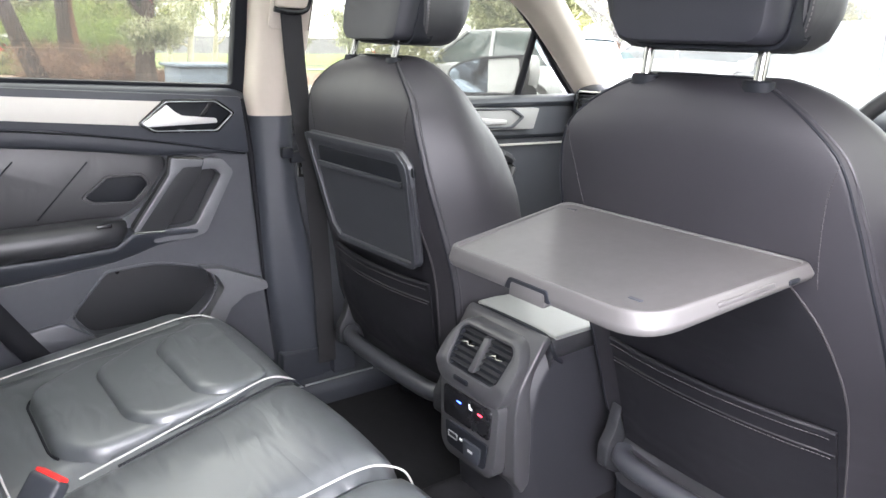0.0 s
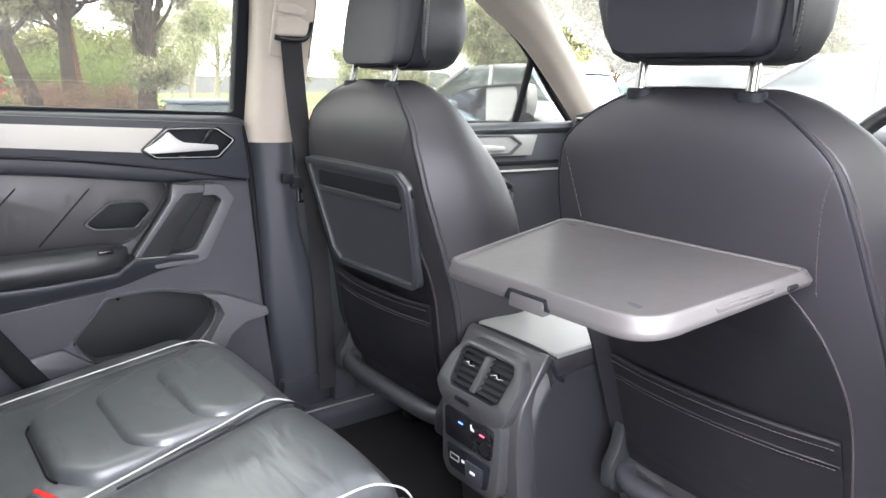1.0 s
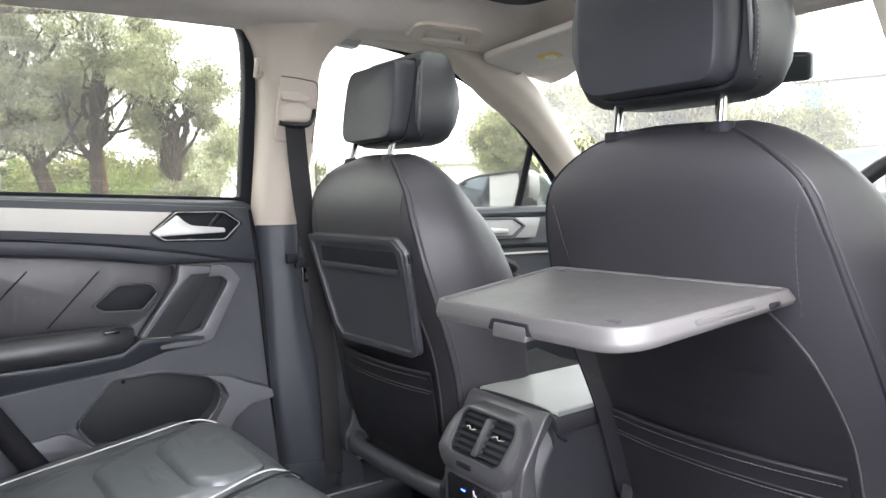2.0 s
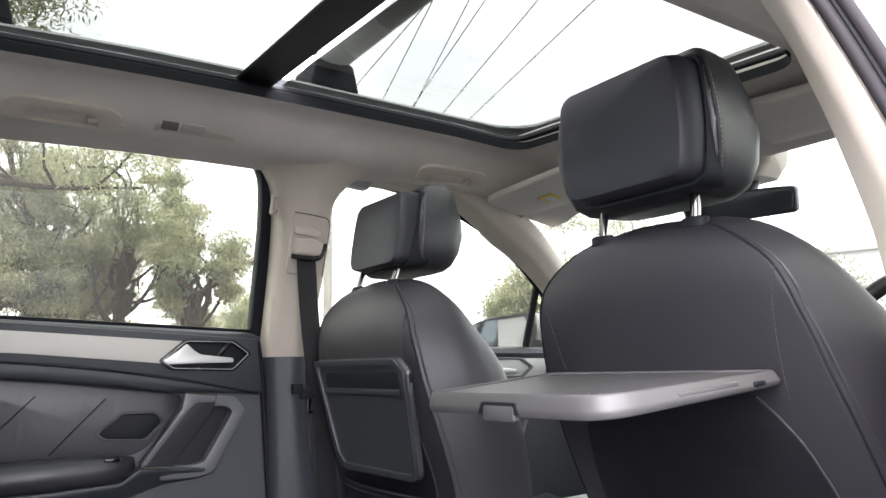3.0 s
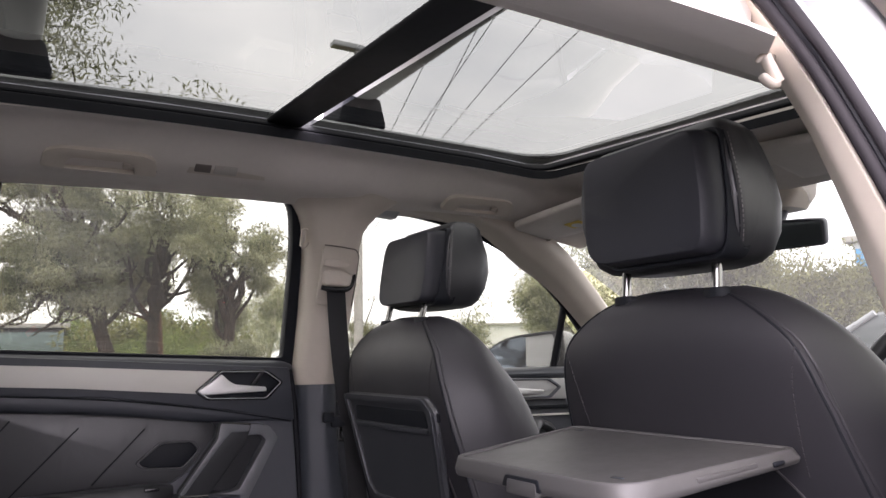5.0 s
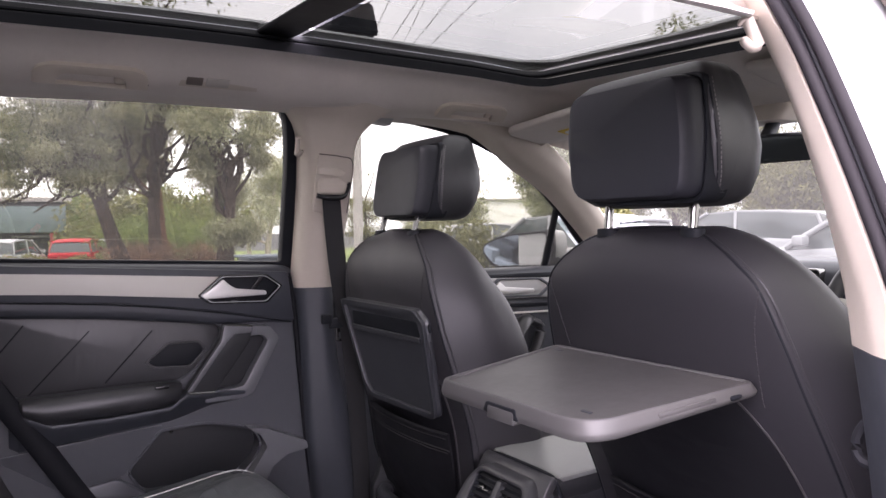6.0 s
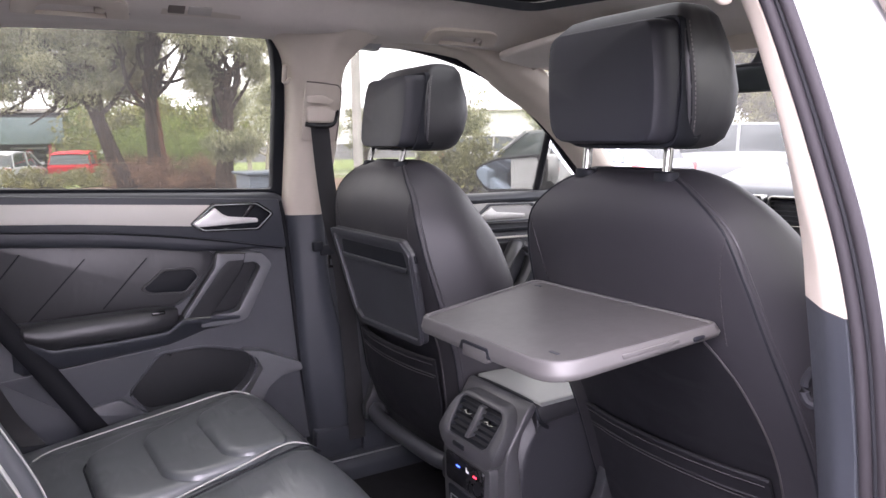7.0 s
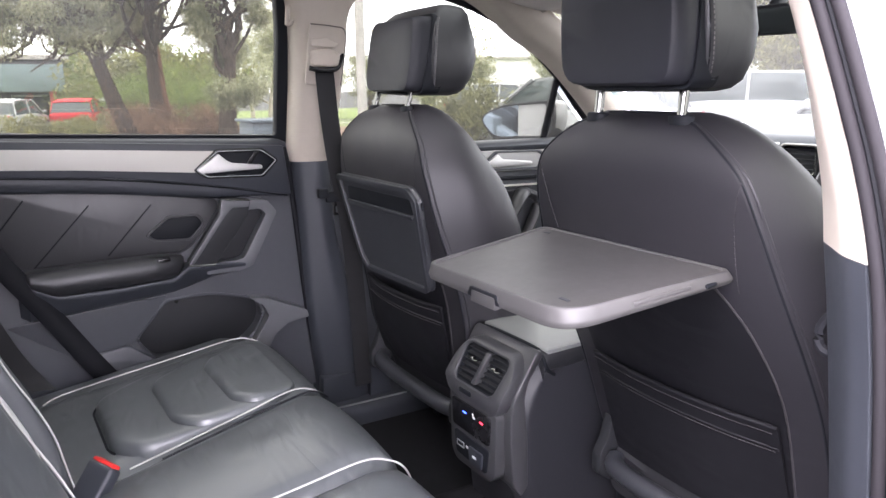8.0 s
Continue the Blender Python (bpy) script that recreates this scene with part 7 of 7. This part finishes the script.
# farther trees
for k, (az, far, h, seed, leaf, bark, n) in enumerate(((72.3, 44, 9, 31, LEAF_GREY, BARK_PALE, 9000), (70.6, 52, 11, 32, LEAF_GREY, BARK_PALE, 9000), (73.6, 60, 10, 33, LEAF_GREY, BARK_PALE, 9000), (68.0, 70, 12, 40, LEAF_GREY, BARK_PALE, 8000),
                                                        (86, 75, 11, 34, LEAF_GREEN, BARK, 9000), (80, 62, 8, 35, LEAF_GREEN, BARK, 9000), (61, 48, 5.5, 36, LEAF_GREY, BARK, 11000), (57.5, 36, 4.2, 37, LEAF_GREY, BARK, 12000),
                                                        (51.2, 34, 7.4, 38, LEAF_GREY, BARK, 50000), (47.0, 34, 8.4, 39, LEAF_GREY, BARK, 80000), (41.5, 33, 8.2, 41, LEAF_GREY, BARK, 80000), (36.5, 33, 7.8, 42, LEAF_SHRUB, BARK, 70000),
                                                        (33.5, 27, 4.8, 43, LEAF_SHRUB, BARK, 40000), (29.5, 26, 4.4, 44, LEAF_SHRUB, BARK, 36000), (65, 60, 8, 45, LEAF_SHRUB, BARK, 8000))):
    tree(bearing(az, far), h, [((0.05 * (-1) ** k, 0.03), 0.20)], h * 0.24, seed, bark, leaf, n, "distant gum tree beyond the lawn" if az > 60 else "tall leafy tree beyond the parked cars", leaf_size=(0.18, 0.05), clump=1.25, limbs=7, low=0.3)
for az, far, size, seed, leaf, n in ((82.6, 38, (2.6, 2.2, 2.3), 51, LEAF_GREEN, 6000), (80.2, 33, (2.6, 2.2, 2.6), 52, LEAF_GREEN, 7000), (77.6, 30, (2.2, 2.2, 2.4), 53, LEAF_GREEN, 6000), (85.8, 46, (3, 3, 2.6), 54, LEAF_GREEN, 5000),
                                     (83.3, 24.0, (1.5, 1.3, 0.62), 55, LEAF_SHRUB, 4500), (84.8, 26.0, (1.5, 1.2, 0.55), 56, LEAF_SHRUB, 4000), (87.6, 23.0, (1.3, 1.2, 0.62), 57, LEAF_SHRUB, 4000), (57.8, 13.5, (0.8, 0.7, 1.25), 58, LEAF_SHRUB, 4500), (46, 30, (3, 2.5, 2.2), 59, LEAF_SHRUB, 5000), (35.5, 30, (3.0, 2.5, 2.4), 60, LEAF_SHRUB, 6000)):
    shrub(bearing(az, far), size, seed, leaf, n, "leafy green shrub beside the lawn" if leaf == LEAF_GREEN else "low olive shrub beside the parking bays")
for k in range(6):
    az = 77.4 + 1.55 * k
    shrub(bearing(az, 40 + 5 * (k % 3)), (3.2, 2.6, 3.4 + 0.8 * ((k * 7) % 4) / 3), 90 + k, LEAF_GREEN if k % 3 else LEAF_SHRUB, 5200, "tall green hedge shrub behind the trees", leaf_size=(0.26, 0.11))
for az, far, sx, h, seed in ((80.0, 18.5, 1.3, 0.85, 61), (78.0, 18.2, 1.2, 0.65, 62), (81.5, 19.2, 0.9, 0.75, 63), (76.4, 18.6, 0.8, 0.45, 64), (73.9, 18.4, 0.7, 0.35, 65)):
    shrub(bearing(az, far), (sx, sx, h), seed, LEAF_DRY, 4200, "heap of dry brown twigs and bark under the trees", "twigs", (0.16, 0.018))


# ---------------------------------------------------------------- parked cars
def parked_car(at, turn, paint, label, length=4.2, width=1.76, height=1.45, estate=False):
    """A car with its nose along +y before it is turned."""
    z0 = ground_z(at[0], at[1])
    c = thing("parked_car", (at[0], at[1], z0), label, "car", "parked cars")
    m = Matrix.Translation((at[0], at[1], z0)) @ Matrix.Rotation(radians(turn), 4, "Z")
    L, W, H = length, width / 2, height
    keys = ((-0.50, 0.50, 0.58, 0.82), (-0.485, 0.36, 0.62, 0.93), (-0.42, 0.24, 0.64, 0.98), (-0.2, 0.20, 0.645, 1.0), (0.1, 0.20, 0.635, 1.0), (0.30, 0.21, 0.60, 0.985), (0.42, 0.23, 0.54, 0.95), (0.485, 0.30, 0.47, 0.86), (0.50, 0.36, 0.42, 0.74))
    rings = []
    for y, lo, hi, w in keys:
        lo, hi = lo * H * 0.72, hi * H
        sec = rounded([(-W * w * 0.95, lo), (W * w * 0.95, lo), (W * w, (lo + hi) * 0.5), (W * w * 0.94, hi), (-W * w * 0.94, hi), (-W * w, (lo + hi) * 0.5)], 0.10, 3)
        rings.append([(u, y * L, v) for u, v in sec])
    part("body", merge(bmesh.new(), loft(rings), m), paint, c, "painted body")
    tail = -0.475 if estate else -0.44
    cab = ((tail, 0.62, 0.90), (tail + 0.045, 0.93, 0.80), (-0.25, 0.985, 0.78), (-0.05, 1.0, 0.78), (0.08, 0.975, 0.79), (0.27, 0.61, 0.90))
    rings = []
    for y, top, w in cab:
        sec = rounded([(-W * 0.93, 0.58 * H), (W * 0.93, 0.58 * H), (W * w, top * H), (-W * w, top * H)], 0.06, 3)
        rings.append([(u, y * L, v) for u, v in sec])
    part("glasshouse", merge(bmesh.new(), loft(rings), m), CAR_GLASS, c, "dark glass")
    roof = [[(u * W * w * 0.99, y * L, top * H + 0.035 - 0.03 * u * u) for u in (-1, -0.5, 0, 0.5, 1)] for y, top, w in ((tail + 0.03, 0.915, 0.81), (tail + 0.06, 0.945, 0.80), (-0.25, 0.985, 0.78), (-0.05, 1.0, 0.78), (0.07, 0.98, 0.79))]
    part("roof", merge(bmesh.new(), thick(sheet(roof), 0.03), m), paint, c, "painted roof")
    for sx in (-1, 1):
        for y0, y1 in (((0.27, 0.60), (0.075, 0.98)), ((-0.07, 0.60), (-0.06, 0.99)), ((tail + 0.02, 0.62), (tail + 0.075, 0.95))):
            p = [(sx * W * 0.935, y0[0] * L, y0[1] * H), (sx * W * 0.80, y1[0] * L, y1[1] * H)]
            part("roof_pillar", merge(bmesh.new(), tube(p, 0.035, 8), m), paint, c)
        for y in (-0.30, 0.31):
            wh = part("wheel", merge(bmesh.new(), tube([(sx * (W - 0.20), y * L, 0.31), (sx * (W - 0.17), y * L, 0.31), (sx * (W - 0.01), y * L, 0.31), (sx * W, y * L, 0.31)], [0.27, 0.31, 0.31, 0.28], 20), m), TYRE, c, "black tyre")
            part("rim", merge(bmesh.new(), tube([(sx * (W - 0.02), y * L, 0.31), (sx * (W + 0.006), y * L, 0.31)], [0.21, 0.19], 16), m), STEEL, wh, "alloy rim")
        part("tail_lamp", merge(bmesh.new(), box(sx * W * 0.80 - 0.11, sx * W * 0.80 + 0.11, -0.497 * L, -0.46 * L, 0.50 * H, 0.60 * H, 0.03), m), TAIL_RED, c, "red tail lamp")
        part("headlamp", merge(bmesh.new(), box(sx * W * 0.66 - 0.16, sx * W * 0.66 + 0.16, 0.455 * L, 0.492 * L, 0.40 * H, 0.455 * H, 0.03), m), CHROME, c, "clear headlamp")
        part("wing_mirror", merge(bmesh.new(), box(sx * (W + 0.06) - 0.08, sx * (W + 0.06) + 0.08, 0.20 * L, 0.23 * L, 0.62 * H, 0.70 * H, 0.03), m), paint, c)
    part("number_plate", merge(bmesh.new(), box(-0.25, 0.25, -0.506 * L, -0.498 * L, 0.36 * H, 0.44 * H, 0.005), m), LABEL_WHITE, c, "plain white number plate")
    part("bumper", merge(bmesh.new(), box(-W * 0.86, W * 0.86, -0.508 * L, -0.47 * L, 0.20 * H, 0.34 * H, 0.05), m), paint, c)
    return c


parked_car(bearing(85.1, 36.0), 74, PAINT_RED, "red hatchback parked in front of the building", 3.9, 1.72, 1.46)
parked_car(bearing(89.3, 33.5), 70, PAINT_PALE, "white sedan parked in front of the building", 4.4, 1.78, 1.44)
parked_car(bearing(82.9, 39.0), 60, PAINT_SILVER, "silver utility vehicle parked behind the shrubs", 4.6, 1.80, 1.55, True)
parked_car(bearing(55.0, 27.0), -20, PAINT_SILVER, "silver car parked ahead beside the shrubs", 4.5, 1.80, 1.40)
parked_car(bearing(37.0, 17.5), 98, PAINT_PALE, "white wagon parked across the way ahead", 4.9, 1.9, 1.50, True)
parked_car(bearing(25.0, 10.0), 92, PAINT_PALE, "white sports utility vehicle parked ahead", 4.8, 1.9, 1.52, True)
parked_car(bearing(49.5, 13.5), 100, PAINT_PALE, "white hatchback parked ahead", 4.2, 1.78, 1.42)

# ---------------------------------------------------------------- buildings, cabinet, pole and wires
def building(at, turn, wdt, dep, hgt, wall, label, fascia=None, posts=0, windows=4, blue=False):
    z0 = ground_z(at[0], at[1]) - 0.1
    b = thing("building", (at[0], at[1], z0), label, "building")
    m = Matrix.Translation((at[0], at[1], z0)) @ Matrix.Rotation(radians(turn), 4, "Z")
    part("wall", merge(bmesh.new(), box(-wdt / 2, wdt / 2, 0, dep, 0, hgt, 0.03), m), wall, b, "outer wall")
    part("roof", merge(bmesh.new(), box(-wdt / 2 - 0.3, wdt / 2 + 0.3, -0.3, dep + 0.3, hgt, hgt + 0.25, 0.03), m), CONCRETE, b, "flat roof edge")
    if fascia:
        part("fascia", merge(bmesh.new(), box(-wdt / 2, wdt / 2, -2.2, -2.0, hgt * 0.58, hgt * 0.92, 0.02), m), fascia, b, "deep painted fascia board")
        part("canopy", merge(bmesh.new(), box(-wdt / 2, wdt / 2, -2.0, 0.0, hgt * 0.62, hgt * 0.68, 0.02), m), WALL_DARK, b, "dark canopy soffit")
    for k in range(posts):
        x = -wdt / 2 + 0.6 + k * (wdt - 1.2) / max(posts - 1, 1)
        part("post", merge(bmesh.new(), box(x - 0.16, x + 0.16, -2.0, -1.7, 0, hgt * 0.6, 0.02), m), POST_RED, b, "red painted post")
    for k in range(windows):
        x = -wdt / 2 + (k + 0.5) * wdt / windows
        w = part("window", merge(bmesh.new(), box(x - wdt / windows * 0.40, x + wdt / windows * 0.40, -0.06, 0.05, 0.5, hgt * 0.52, 0.02), m), CAR_GLASS, b, "dark window")
        part("frame", merge(bmesh.new(), ring_prism([(x - wdt / windows * 0.42, 0.45), (x + wdt / windows * 0.42, 0.45), (x + wdt / windows * 0.42, hgt * 0.54), (x - wdt / windows * 0.42, hgt * 0.54)],
                                                    [(x - wdt / windows * 0.39, 0.52), (x + wdt / windows * 0.39, 0.52), (x + wdt / windows * 0.39, hgt * 0.51), (x - wdt / windows * 0.39, hgt * 0.51)], "y", -0.09, 0.02, 0.01), m), STEEL, w)
        if blue:
            part("blue_panel", merge(bmesh.new(), box(x - wdt / windows * 0.48, x - wdt / windows * 0.30, -0.12, -0.02, 0.2, hgt * 0.95, 0.02), m), WALL_BLUE, b, "bright blue wall panel")
    return b


building(bearing(94.6, 46.0), 86, 14.0, 8.0, 3.9, WALL_DARK, "shopfront, dark for canopy shade, with a pale teal fascia and red posts", WALL_TEAL, 5, 5)
building(bearing(17.0, 31.0), 18, 14.0, 8.0, 5.0, WALL_WHITE, "white building with bright blue panels across the car park", None, 0, 4, True)
building(bearing(56.0, 75.0), 50, 14.0, 8.0, 5.0, WALL_WHITE, "pale low building beyond the trees", None, 0, 5)

cabz = ground_z(-4.9, 1.1)
cab = thing("service_cabinet", (-4.95, 1.15, cabz), "pale blue-grey metal service cabinet beside the car", "cabinet")
part("case", box(-5.15, -4.75, 0.98, 1.40, cabz, 0.92, 0.015), BOX_GREY, cab)
part("lid", box(-5.18, -4.72, 0.95, 1.43, 0.92, 0.945, 0.01), BOX_GREY, cab)
part("plinth", box(-5.20, -4.70, 0.93, 1.45, cabz - 0.02, cabz + 0.06, 0.01), CONCRETE, cab)
pb = bearing(65.4, 13.0)
pole = thing("lamp_pole", (pb.x, pb.y, ground_z(pb.x, pb.y)), "pale grey lamp pole beside the road", "pole")
part("shaft", tube([(pb.x, pb.y, -0.3), (pb.x, pb.y, 5.0), (pb.x, pb.y, 6.6)], [0.085, 0.075, 0.06], 14), CONCRETE, pole)
part("lamp_head", box(pb.x - 0.10, pb.x + 0.10, pb.y - 0.5, pb.y + 0.1, 6.55, 6.65, 0.02), STEEL, pole)
wires = [((-10.8, 9.2), (-21.4, 12.6)), ((-10.9, 10.6), (-21.5, 13.9)), ((-11.0, 12.1), (-21.6, 15.1)), ((-12.0, 9.1), (-21.4, 12.7)), ((-14.6, 9.1), (-21.1, 11.3)), ((-16.1, 9.1), (-20.9, 9.9))]
for a, b in wires:
    a, b = Vector((*a, 10.0)), Vector((*b, 10.0))
    d = (b - a).normalized()
    w = thing("overhead_wire", a, "thin black overhead power wire", "wire", "overhead wires")
    part("strand", tube([a - d * 14, a, (a + b) / 2, b, b + d * 40], 0.014, 6), CABLE, w)
